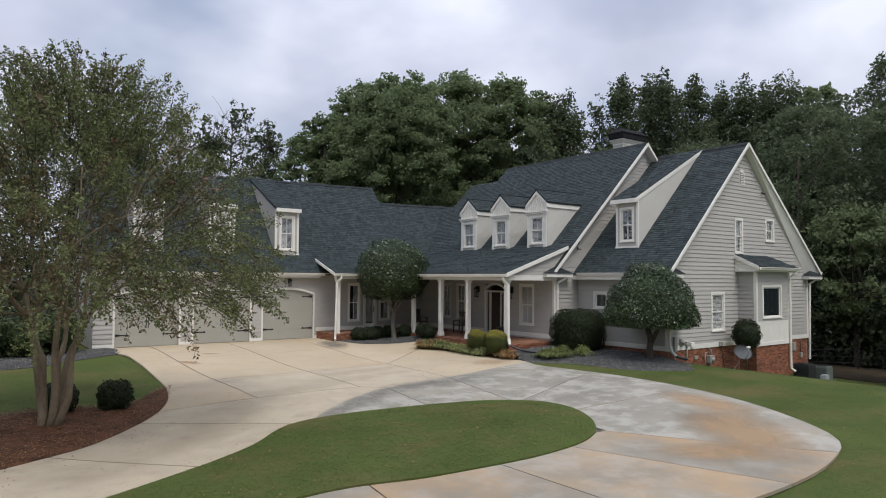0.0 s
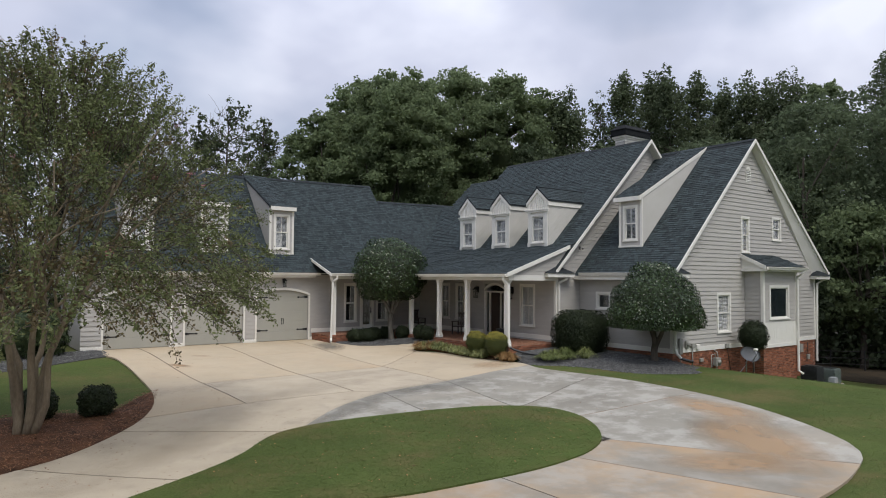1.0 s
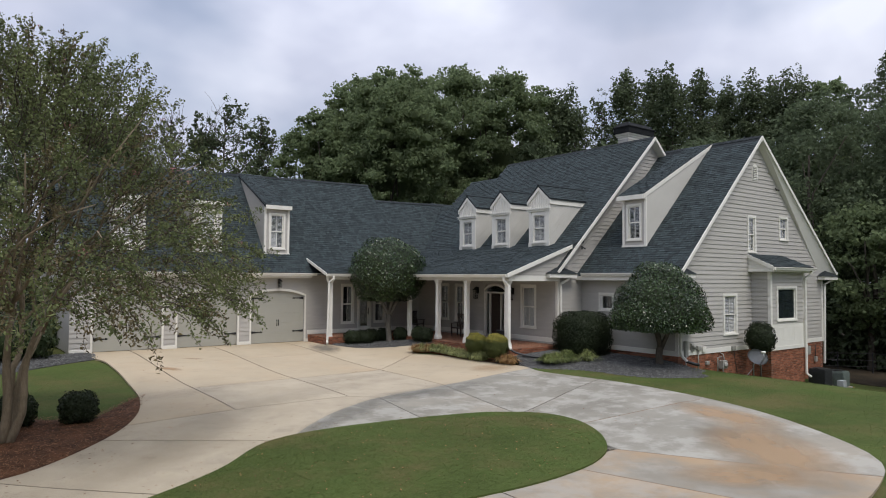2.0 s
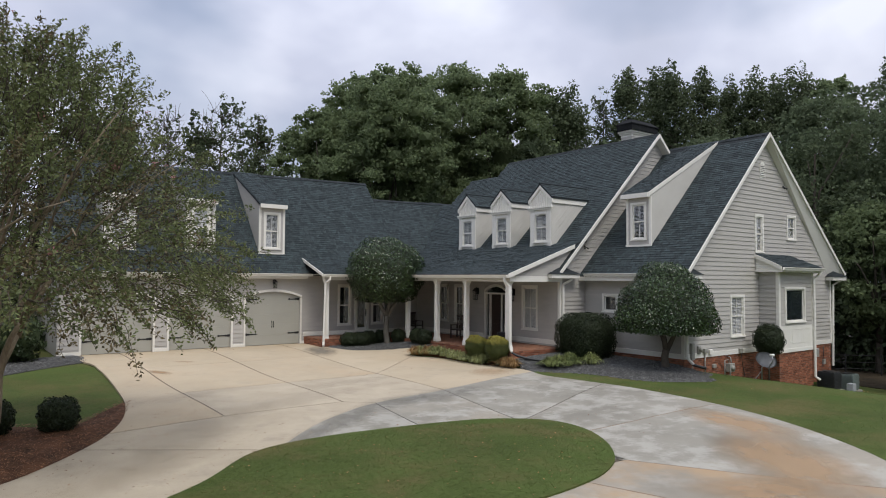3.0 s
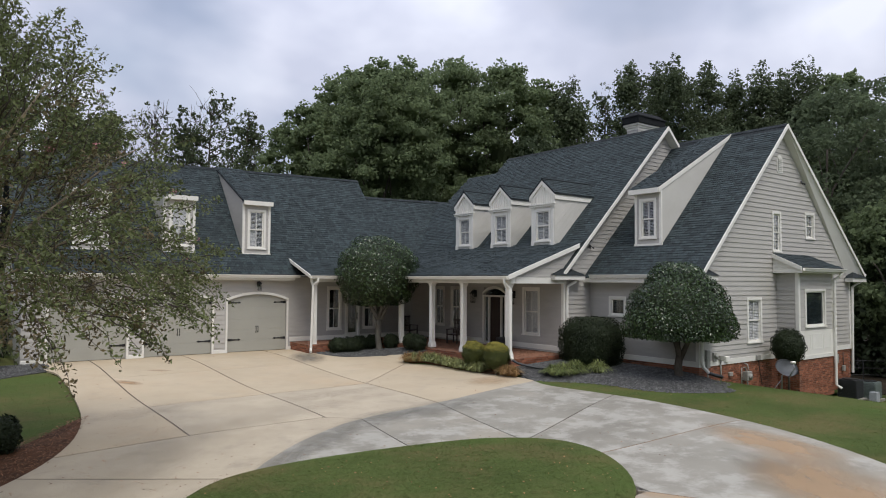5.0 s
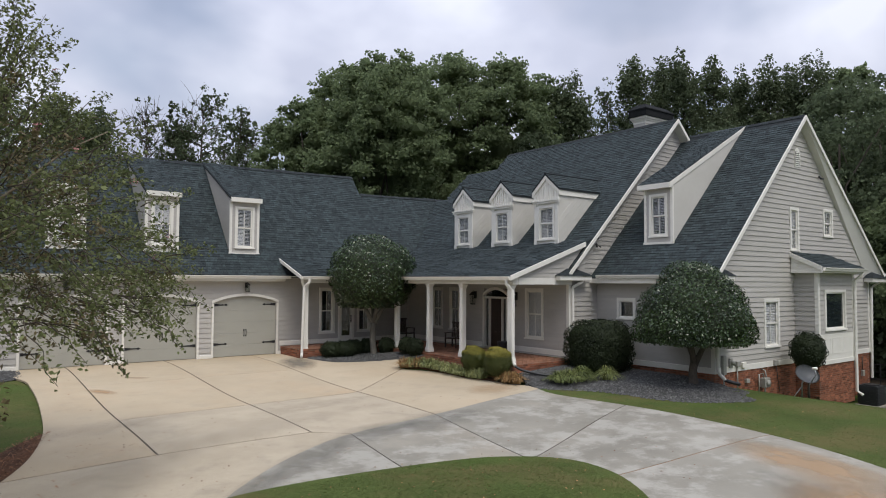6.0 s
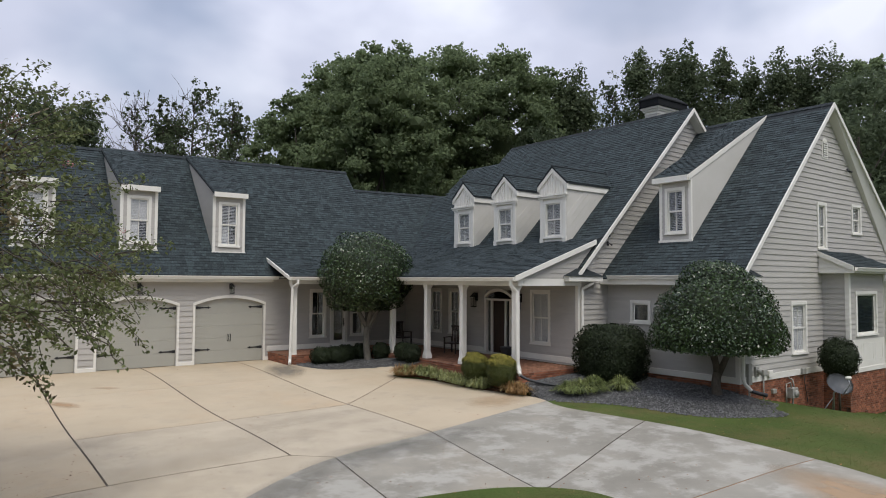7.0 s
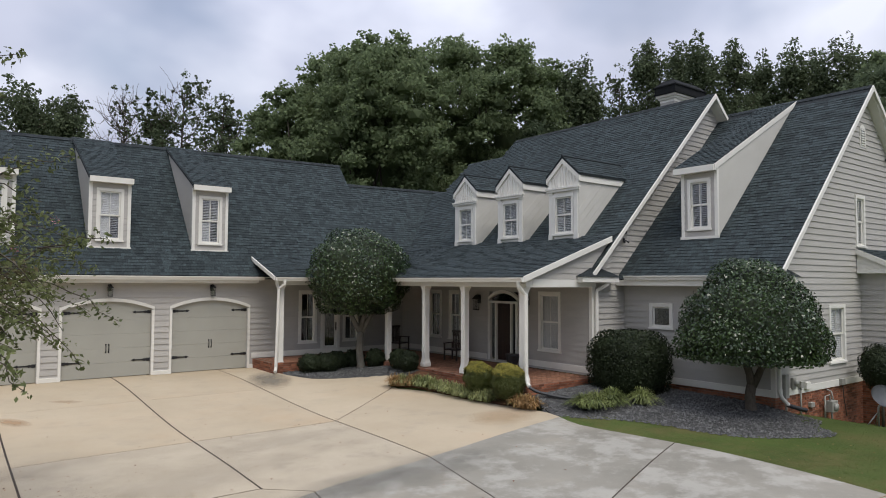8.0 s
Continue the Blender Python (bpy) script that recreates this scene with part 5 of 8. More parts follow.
# dormers on the garage: shed roofs running back to the ridge
def shed_dormer(Fd, u0, u1, v0, v1, slope_at, roof_rise, depth_full, cheek, rake_h, ol, orr, slats=None):
    """A dormer in the frame Fd: face between u0 and u1, v0 and v1; slope_at(d): main roof height d behind the face."""
    t = 0.1
    # face wall around the window
    wu0, wu1, wv0, wv1 = u0 + 0.22, u1 - 0.22, v0 + 0.18, v1 - 0.28
    bm = bmesh.new()
    for poly in pieces(u0 + 0.062, u1 - 0.062, v0 - 0.1, v1, [(wu0 + 0.03, wu1 - 0.03, wv0 + 0.03, wv1 - 0.03)], []):
        prism(bm, [Fd.at(a, b, -t) for a, b in poly], [Fd.at(a, b, 0) for a, b in poly])
    body = part("dormer", bm, M_SIDING, house)
    v = v0
    while v < v1 - 0.02:
        top = min(v + 0.2, v1)
        for poly in pieces(u0 + 0.1, u1 - 0.1, v, top, [(wu0, wu1, wv0, wv1)], []):
            bm = bmesh.new()
            prism(bm, [Fd.at(a, b, 0.001) for a, b in poly], [Fd.at(a, b, 0.004 + 0.02 * (1 - (b - v) / 0.2)) for a, b in poly])
            part("siding_board", bm, M_SIDING, body)
        v = top
    # cheeks: triangles from the face back to where the roofs meet
    for u, s in ((u0, 1), (u1 - 0.06, 1)):
        bm = bmesh.new()
        ring = [(0, v0 - 0.1), (depth_full, slope_at(depth_full)), (0, v1)]
        prism(bm, [Fd.at(u, b, -d) for d, b in ring], [Fd.at(u + 0.06, b, -d) for d, b in ring])
        part("dormer_cheek", bm, cheek, body)
    for u in (u0 - 0.012, u1 - 0.098):
        bm = bmesh.new()
        Fd.box(bm, u, u + 0.11, v0 - 0.02, v1, -0.05, 0.03)
        part("corner_board", bevel(bm, 0.006), M_TRIM, body)
    bm = bmesh.new()
    Fd.box(bm, u0 - 0.04, u1 + 0.04, v0 - 0.08, v0, -0.02, 0.045)
    part("apron_board", bm, M_TRIM, body)
    # roof slab with overhang, fascia in front
    r0, r1 = v1 + 0.02, v1 + roof_rise
    bm = bmesh.new()
    prism(bm, [Fd.at(u0 - ol, r0 - 0.02, 0.2), Fd.at(u1 + orr, r0 - 0.02, 0.2), Fd.at(u1 + orr, r1 - 0.02, -depth_full - 0.3), Fd.at(u0 - ol, r1 - 0.02, -depth_full - 0.3)],
          [Fd.at(u0 - ol, r0 + 0.08, 0.2), Fd.at(u1 + orr, r0 + 0.08, 0.2), Fd.at(u1 + orr, r1 + 0.08, -depth_full - 0.3), Fd.at(u0 - ol, r1 + 0.08, -depth_full - 0.3)])
    dr = part("dormer_roof", bm, M_RIDGE, body)
    up = (Fd.at(0, r1, -depth_full - 0.3) - Fd.at(0, r0, 0.2))
    ln = up.length
    shingle_field(dr, Fd.at(u0 - ol, r0 + 0.082, 0.2), Fd.u, up, None, u1 - u0 + ol + orr, ln)
    bm = bmesh.new()
    Fd.box(bm, u0 - ol, u1 + orr, v1 - 0.1, v1 + 0.09, 0.2, 0.235)
    part("fascia", bm, M_TRIM, body)
    bm = bmesh.new()
    Fd.box(bm, u0 - ol, u1 + orr, v1 - 0.1, v1 - 0.06, 0.0, 0.2)
    part("soffit", bm, M_TRIM, body)
    for u in (u0 - ol - 0.03, u1 + orr):
        bm = bmesh.new()
        prism(bm, [Fd.at(u, r0 + 0.06 - rake_h, 0.2), Fd.at(u, r0 + 0.06, 0.2), Fd.at(u, r1 + 0.06, -depth_full - 0.3), Fd.at(u, r1 + 0.06 - rake_h, -depth_full - 0.3)],
              [Fd.at(u + 0.03, r0 + 0.06 - rake_h, 0.2), Fd.at(u + 0.03, r0 + 0.06, 0.2), Fd.at(u + 0.03, r1 + 0.06, -depth_full - 0.3), Fd.at(u + 0.03, r1 + 0.06 - rake_h, -depth_full - 0.3)])
        part("dormer_rake", bm, M_TRIM if rake_h > 0.1 else M_RIDGE, body)
    window(house, Fd, wu0, wu1, wv0, wv1, blinds=slats or HALF, name="dormer_window", casing=0.1)


FD = Face(0, 31.38, 0, 1, 0)
for x0, slats in ((2.07, ((0.8, 0.8), (0.4, 0.9))), (5.47, ((0.9, 0.9), (0.12, 0.95))), (8.88, ((0.7, 0.35), (0.15, 0.35)))):
    v0, v1 = 4.4, 6.68
    top = g_ridge(x0 + 0.65)
    shed_dormer(FD, x0, x0 + 1.30, v0, v1, lambda d: g_z(31.38 + d), top + 0.02 - v1, g_y(top) - 31.38 - 0.12, M_SIDING, 0.07, 0.03, 0.05, slats)
# larger shed dormer on the end block
FS = Face(20.35, 18.68, 0, 0, -1)
shed_dormer(FS, 0, 1.23, 4.72, 6.80, lambda d: e_z(20.35 + d), 9.66 - 6.80, 4.85, M_CHEEK, 0.18, 0.16, 0.0, ((0.2, 0.25), (0.2, 0.25)))


# three gabled dormers over the porch
def gable_dormer(y0, y1):
    F = Face(18.54, y0, 0, 0, -1)
    w = y0 - y1
    v0, v1, vp, ev = 4.74, 6.45, 7.55, 6.87
    roof_at = lambda d: max(3.6 + (18.54 + d - 17.56) * S, P_EAVE_Z + P_SLOPE * (18.54 + d - P2_X))
    wu0, wu1, wv0, wv1 = 0.2, w - 0.2, 4.88, 6.3
    bm = bmesh.new()
    for poly in pieces(0.062, w - 0.062, v0 - 0.1, v1, [(wu0 + 0.03, wu1 - 0.03, wv0 + 0.03, wv1 - 0.03)], []):
        prism(bm, [F.at(a, b, -0.1) for a, b in poly], [F.at(a, b, 0) for a, b in poly])
    gable = [(0.062, v1), (w - 0.062, v1), (w - 0.062, ev), (w / 2, vp - 0.03), (0.062, ev)]
    prism(bm, [F.at(u, v, -0.1) for u, v in gable], [F.at(u, v, 0) for u, v in gable])
    body = part("dormer", bm, M_TRIM, house)
    # upright slats in the gable
    n = 9
    for k in range(1, n):
        u = 0.06 + (w - 0.12) * k / n
        h = ev - 0.12 + (vp - 0.1 - ev) * (1 - abs(u - w / 2) / (w / 2))
        bm = bmesh.new()
        F.box(bm, u - 0.045, u + 0.045, v1 + 0.07, max(h, v1 + 0.12), 0.001, 0.028)
        part("batten", bm, M_TRIM, body)
    bm = bmesh.new()
    F.box(bm, -0.06, w + 0.06, v1 - 0.06, v1 + 0.06, 0.001, 0.09)
    F.box(bm, -0.09, w + 0.09, v1 + 0.02, v1 + 0.07, 0.001, 0.13)
    part("cornice", bm, M_TRIM, body)
    for u in (0.015, w - 0.185):
        bm = bmesh.new()
        F.box(bm, u, u + 0.17, v0 + 0.18, v1 - 0.14, 0.001, 0.04)
        F.box(bm, u - 0.015, u + 0.185, v0 - 0.06, v0 + 0.18, 0.001, 0.055)
        F.box(bm, u - 0.015, u + 0.185, v1 - 0.14, v1 - 0.06, 0.001, 0.055)
        part("pilaster", bm, M_TRIM, body)
    for u in (-0.012, w - 0.1):
        bm = bmesh.new()
        F.box(bm, u, u + 0.112, v1 + 0.07, ev, -0.04, 0.04)
        part("corner_board", bm, M_TRIM, body)
    dep = (ev + 0.1 - 3.6) / S + 17.56 - 18.54
    for u in (0, w - 0.06):
        bm = bmesh.new()
        ring = [(0.0, v0 - 0.15), (0.45, roof_at(0.45) - 0.1), (dep, ev + 0.1), (0.0, ev + 0.1)]
        prism(bm, [F.at(u, b, -d) for d, b in ring], [F.at(u + 0.06, b, -d) for d, b in ring])
        part("dormer_cheek", bm, M_CHEEK, body)
        side_u, out_u = (u - 0.012, u) if u == 0 else (u + 0.06, u + 0.072)
        for k in range(-1, 14):
            c0, c1 = v0 - 3.2 + k * 0.3 + 0.01, v0 - 3.2 + (k + 1) * 0.3 - 0.004
            poly = [(0.02, v0 - 0.1), (0.45, roof_at(0.45) - 0.05), (dep, ev - 0.02), (0.02, ev - 0.02)]
            poly = clip(clip(poly, -S, 1, c1), S, -1, -c0)
            if len(poly) >= 3:
                bm = bmesh.new()
                prism(bm, [F.at(side_u, b, -d) for d, b in poly], [F.at(out_u, b, -d) for d, b in poly])
                part("cheek_board", bm, M_CHEEK, body)
    o = 0.09
    back_d = (vp - 3.6) / S + 17.56 - 18.54
    for s in (-1, 1):
        e = -o if s < 0 else w + o
        ez = ev + 0.02
        d_eave = (ez - 3.6) / S + 17.56 - 18.54
        bm = bmesh.new()
        ring = [(e, ez, 0.08), (w / 2, vp, 0.08), (w / 2, vp, -back_d - 0.1), (e, ez, -d_eave - 0.1)]
        prism(bm, [F.at(u, v - 0.02, d) for u, v, d in ring], [F.at(u, v + 0.05, d) for u, v, d in ring])
        dr = part("dormer_roof", bm, M_RIDGE, body)
        bm = bmesh.new()
        lo = [F.at(e, ez - 0.20, 0.001), F.at(w / 2, vp - 0.20, 0.001), F.at(w / 2, vp - 0.022, 0.001), F.at(e, ez - 0.022, 0.001)]
        prism(bm, lo, [p + F.n * 0.07 for p in lo])
        part("dormer_rake", bm, M_TRIM, body)
        bm = bmesh.new()
        a = -0.06 if s < 0 else w
        F.box(bm, a, a + 0.06, ev - 0.2, ev + 0.04, -d_eave, 0.04)
        part("dormer_fascia", bm, M_TRIM, body)
        ridge_v = F.at(w / 2, vp, 0) - F.at(e, ez, 0)
        # tabs run along the dormer; keep those in front of the main slope
        shingle_field(dr, F.at(e, ez + 0.053, 0.08), -F.n, ridge_v, lambda p: p.z > 3.6 + (p.x - 17.56) * S - 0.05, back_d + 0.3, ridge_v.length)
    bm = bmesh.new()
    tube(bm, [F.at(w / 2, vp + 0.055, 0.1), F.at(w / 2, vp + 0.055, -back_d)], 0.045, 6)
    part("ridge_cap", bm, M_RIDGE, body)
    window(house, F, wu0, wu1, wv0, wv1, blinds=((0.72, 0.78), (0.66, 0.74)), name="dormer_window", casing=0.1)


for y0, y1 in ((28.06, 26.72), (25.41, 24.07), (22.74, 21.40)):
    gable_dormer(y0, y1)

# bay roof
bm = bmesh.new()
prism(bm, [(BX0 - 0.3, BY - 0.32, 3.72), (BX1 + 0.35, BY - 0.32, 3.72), (BX1 + 0.35, Y_END, 4.28), (BX0 - 0.3, Y_END, 4.28)],
      [(BX0 - 0.3, BY - 0.32, 3.82), (BX1 + 0.35, BY - 0.32, 3.82), (BX1 - 0.35, Y_END, 4.4), (BX0 - 0.3, Y_END, 4.4)])
bay_roof = part("bay_roof", bm, M_RIDGE, house)
gutter((BX0 - 0.3, BY - 0.34), (BX1 + 0.35, BY - 0.34), (0, -1), 3.8)
bm = bmesh.new()
prism(bm, [(BX0 - 0.28, BY - 0.3, 3.62), (BX0 - 0.28, Y_END - 0.03, 3.62), (BX0 - 0.28, Y_END - 0.03, 4.3), (BX0 - 0.28, BY - 0.3, 3.74)],
      [(BX0 - 0.22, BY - 0.3, 3.62), (BX0 - 0.22, Y_END - 0.03, 3.62), (BX0 - 0.22, Y_END - 0.03, 4.3), (BX0 - 0.22, BY - 0.3, 3.74)])
part("bay_roof_side", bm, M_TRIM, house)
trim_box("bay_soffit", BX0 - 0.3, BY - 0.32, 3.6, BX1 + 0.35, Y_END - 0.03, 3.71)
rake("rake_board", (BX0 - 0.3, BY - 0.32, 3.82), (BX0 - 0.3, Y_END, 4.38), 0.15, out=(-1, 0, 0))

# gable vent
bm = bmesh.new()
VX, VZ = 25.42, 7.72
pts = [(-0.22, 0), (0.22, 0)] + [(0.22 * math.cos(math.pi * k / 10), 0.5 + 0.24 * math.sin(math.pi * k / 10)) for k in range(11)]
F6 = Face(VX, Y_END, VZ, 1, 0)
prism(bm, [F6.at(u, v, 0.0) for u, v in pts], [F6.at(u, v, 0.035) for u, v in pts])
vent = part("gable_vent", bm, M_TRIM, house, "white arched louvre vent")
for k in range(7):
    bm = bmesh.new()
    v = 0.06 + k * 0.08
    F6.box(bm, -0.16, 0.16, v, v + 0.045, 0.036, 0.055)
    part("louvre", bm, M_TRIM, vent)
bm = bmesh.new()
F6.box(bm, -0.17, 0.17, 0.05, 0.6, 0.0351, 0.0375)
part("vent_dark", bm, M_IRON, vent)

# chimney behind the ridge
CHX0, CHX1, CHY0, CHY1 = 25.56, 27.4, 22.41, 23.06


def ring_at(o, z_):
    return [(CHX0 - o, CHY0 - o, z_), (CHX1 + o, CHY0 - o, z_), (CHX1 + o, CHY1 + o, z_), (CHX0 - o, CHY1 + o, z_)]


def stack(name, steps, material, parent, label=""):
    """Rings of a moulded box, each step (out, foot, out, head)."""
    bm = bmesh.new()
    for o0, z0, o1, z1 in steps:
        prism(bm, ring_at(o0, z0), ring_at(o1, z1))
    return part(name, bm, material, parent, label)


chimney = stack("chimney", [(0.0, 8.5, 0.0, 11.05)], M_SIDING, house, "white boxed chimney with dark metal cap")
for z_ in (10.42, 10.60, 10.78):
    stack("siding_board", [(0.016, z_, 0.004, z_ + 0.178)], M_SIDING, chimney)
stack("chimney_crown", [(0.02, 10.80, 0.02, 10.92), (0.07, 10.92, 0.09, 11.02), (0.14, 11.02, 0.14, 11.11)], M_TRIM, chimney)
stack("chimney_cap", [(0.2, 11.11, 0.21, 11.17), (0.17, 11.17, 0.18, 11.43), (0.22, 11.43, 0.22, 11.48), (0.2, 11.48, -0.04, 11.70), (-0.05, 11.70, -0.07, 11.73)], M_CAP, chimney, "dark sheet metal chimney cap")

# downspouts
downspout([(11.42, P1_Y - 0.08, 3.3), (11.42, P1_Y - 0.08, 3.15), (11.28, 29.05, 3.0), (11.24, 29.1, 0.5), (11.22, 29.08, 0.18), (11.1, 28.85, 0.06)])
downspout([(P2_X - 0.08, 20.15, 3.28), (P2_X - 0.06, 20.15, 3.15), (14.83, 20.12, 2.92), (14.86, 20.12, 0.62), (14.84, 20.05, 0.42), (14.8, 19.92, 0.34)])
downspout([(18.3, MY0 + 0.02, 3.34), (18.28, MY0 + 0.04, 3.22), (18.0, Y_MAIN - 0.11, 3.02), (17.98, Y_MAIN - 0.11, 2.9), (17.98, Y_MAIN - 0.11, 0.2)])
downspout([(X_END + 0.05, Y_END - 0.09, 3.1), (X_END + 0.05, Y_END - 0.09, 0.36), (X_END + 0.1, Y_END - 0.13, 0.2), (X_END + 0.24, Y_END - 0.24, 0.02)])
downspout([(BX1 + 0.1, BY - 0.38, 3.66), (BX1 + 0.02, BY - 0.3, 3.5), (BX1 - 0.03, BY - 0.1, 3.35), (BX1 - 0.03, BY - 0.1, -1.0), (BX1 + 0.05, BY - 0.28, -1.15)])
downspout([(E_RIGHT - 0.2, EY0 + 0.05, 3.3), (X_RIGHT + 0.1, Y_END - 0.1, 3.05), (X_RIGHT + 0.06, Y_END - 0.06, -0.9)])


def drain_pipe(points, r=0.05):
    """Black corrugated pipe: a ribbed tube."""
    fine = spline([(p[0], p[1]) for p in points], closed=False, steps=16)
    zs = np.interp(np.linspace(0, 1, len(fine)), np.linspace(0, 1, len(points)), [p[2] for p in points])
    bm = bmesh.new()
    rings = []
    pts = [Vector((x, y, z)) for (x, y), z in zip(fine, zs)]
    for i, p in enumerate(pts):
        d = (pts[min(i + 1, len(pts) - 1)] - pts[max(i - 1, 0)]).normalized()
        s = d.cross(Vector((0, 0, 1))).normalized()
        u = s.cross(d)
        rr = r * (1.0 if i % 2 else 0.8)
        rings.append([bm.verts.new(p + (s * math.cos(a) + u * math.sin(a)) * rr) for a in [math.pi * k / 4 for k in range(8)]])
    for a, b in zip(rings, rings[1:]):
        for k in range(8):
            bm.faces.new((a[k], a[(k + 1) % 8], b[(k + 1) % 8], b[k]))
    bm.faces.new(rings[0][::-1])
    bm.faces.new(rings[-1])
    ob = part("drain_pipe", bm, M_PLASTIC_B, smooth=True)
    return tagged(ob, "black corrugated drain pipe lying on the bed", "drain pipe", "drain pipes at the downspouts")


drain_pipe([(14.8, 19.93, 0.33), (14.92, 19.75, 0.22), (15.15, 19.5, 0.14), (15.5, 19.2, 0.06), (15.95, 19.0, 0.02)])
drain_pipe([(X_END + 0.22, Y_END - 0.22, 0.03), (X_END + 0.42, Y_END - 0.4, -0.06), (X_END + 0.62, Y_END - 0.52, -0.12)], 0.065)


# utilities on the end wall
def box_part(name, F, u0, u1, v0, v1, d0, d1, m, parent, label=""):
    bm = bmesh.new()
    F.box(bm, u0, u1, v0, v1, d0, d1)
    return part(name, bevel(bm, 0.012), m, parent, label)


def pipe(name, pts, r, m, parent):
    bm = bmesh.new()
    tube(bm, pts, r, 8)
    return part(name, bm, m, parent, smooth=True)


FE = Face(X_END, Y_END, 0, 1, 0)
meter = thing("electric_meter", FE.at(0.85, 0.5, 0.05), "grey electric meter with round glass on the end wall", "meter")
box_part("meter_box", FE, 0.34, 0.54, 0.16, 0.8, 0.02, 0.12, M_BOX, meter)
box_part("meter_socket", FE, 0.8, 0.98, 0.36, 0.68, 0.02, 0.1, M_BOX, meter)
bm = bmesh.new()
tube(bm, [FE.at(0.89, 0.54, 0.1), FE.at(0.89, 0.54, 0.19)], 0.075, 12)
part("meter_glass", bm, M_BOX, meter, smooth=True)
pipe("conduit", [FE.at(0.42, 0.15, 0.08), FE.at(0.42, -0.5, 0.08)], 0.03, M_BOX, meter)
pipe("conduit", [FE.at(1.3, 0.45, 0.06), FE.at(1.3, -0.62, 0.06)], 0.025, M_BOX, meter)
box_part("junction_box", FE, 1.18, 1.42, 0.38, 0.56, 0.02, 0.14, M_BOX, meter)
box_part("junction_box", FE, 1.55, 1.8, 0.3, 0.5, 0.02, 0.12, M_TRIM, meter)
pipe("conduit", [FE.at(1.02, 0.45, 0.06), FE.at(1.2, 0.47, 0.06)], 0.02, M_BOX, meter)
pipe("conduit", [FE.at(1.4, 0.42, 0.06), FE.at(1.6, 0.4, 0.06)], 0.02, M_BOX, meter)
gas = thing("gas_meter", FE.at(2.75, gz(22.2, 15.1), 0.2), "grey gas meter with pipes against red brick", "meter")
box_part("meter_case", FE, 2.7, 3.05, -0.45, -0.12, 0.1, 0.3, M_BOX, gas)
bm = bmesh.new()
tube(bm, [FE.at(2.87, -0.3, 0.3), FE.at(2.87, -0.3, 0.36)], 0.11, 12)
part("dial_cover", bm, M_BOX, gas, smooth=True)
pipe("gas_pipe", [FE.at(2.55, -0.7, 0.15), FE.at(2.55, 0.02, 0.15), FE.at(2.78, 0.04, 0.18), FE.at(2.78, -0.12, 0.2)], 0.025, M_BOX, gas)
pipe("gas_pipe", [FE.at(2.97, -0.12, 0.2), FE.at(2.97, 0.12, 0.15), FE.at(3.0, 0.16, 0.0)], 0.025, M_BOX, gas)
pipe("gas_pipe", [FE.at(2.87, -0.45, 0.2), FE.at(2.87, -0.75, 0.2)], 0.03, M_BOX, gas)
spigot = thing("wall_box", FE.at(4.0, 0.3, 0.05), "small grey service box with a dangling cable", "utility box")
box_part("box", FE, 3.78, 4.02, 0.22, 0.42, 0.02, 0.12, M_BOX, spigot)
pipe("cable", [FE.at(3.95, 0.22, 0.06), FE.at(4.05, -0.2, 0.05), FE.at(4.2, -0.75, 0.06)], 0.012, M_PLASTIC_B, spigot)
hose = thing("brick_vent", FE.at(1.9, -0.2, 0.02), "cream vent hood in the brick base", "vent")
box_part("hood", FE, 1.84, 2.06, -0.24, -0.1, 0.0, 0.1, M_BOX, hose)
FR = Face(BX1, Y_END, 0, 1, 0)
tap = thing("disconnect_box", FR.at(2.0, -0.2, 0.1), "grey power box on the brick base", "utility box")
box_part("box", FR, 1.9, 2.2, -0.35, 0.05, 0.02, 0.15, M_BOX, tap)
box_part("box", FR, 2.75, 2.95, -0.75, -0.5, 0.02, 0.12, M_BOX, tap)
pipe("conduit", [FR.at(2.85, -0.5, 0.06), FR.at(2.85, 0.1, 0.05)], 0.015, M_PLASTIC_B, tap)

# satellite dish on a short mast
DXY = (22.9, 14.15)
dz = gz(*DXY)
dish = thing("satellite_dish", (*DXY, dz), "grey satellite dish on a low tripod in the grass", "satellite dish")
pipe("mast", [(DXY[0], DXY[1], dz - 0.05), (DXY[0], DXY[1], dz + 0.55), (DXY[0] + 0.07, DXY[1] - 0.08, dz + 0.75)], 0.028, M_METAL, dish)
for dx, dy in ((-0.3, 0.25), (0.32, 0.2)):
    pipe("brace", [(DXY[0] + dx, DXY[1] + dy, dz - 0.05), (DXY[0], DXY[1], dz + 0.45)], 0.015, M_METAL, dish)
bm = bmesh.new()
nd, ud = Vector((-0.35, -0.75, 0.55)).normalized(), Vector((0.9, -0.42, 0)).normalized()
vd = nd.cross(ud).normalized()
cd = Vector((DXY[0], DXY[1] - 0.1, dz + 0.82))
rings = []
for k in range(6):
    r = 0.42 * k / 5
    rings.append([bm.verts.new(cd + ud * r * 1.1 * math.cos(a) + vd * r * 0.85 * math.sin(a) + nd * (0.16 * (r / 0.42) ** 2)) for a in [math.pi * j / 10 for j in range(20)]])
for a, b in zip(rings[1:], rings[2:]):
    for j in range(20):
        bm.faces.new((a[j], a[(j + 1) % 20], b[(j + 1) % 20], b[j]))
bm.faces.new(rings[1])
for v in rings[0]:
    bm.verts.remove(v)
bmesh.ops.solidify(bm, geom=bm.faces[:], thickness=0.015)
part("reflector", bm, M_DISH, dish, "grey dish reflector", smooth=True)
pipe("feed_arm", [tuple(cd - vd * 0.34 + nd * 0.05), tuple(cd - vd * 0.2 + nd * 0.5), tuple(cd + nd * 0.55)], 0.018, M_METAL, dish)
bm = bmesh.new()
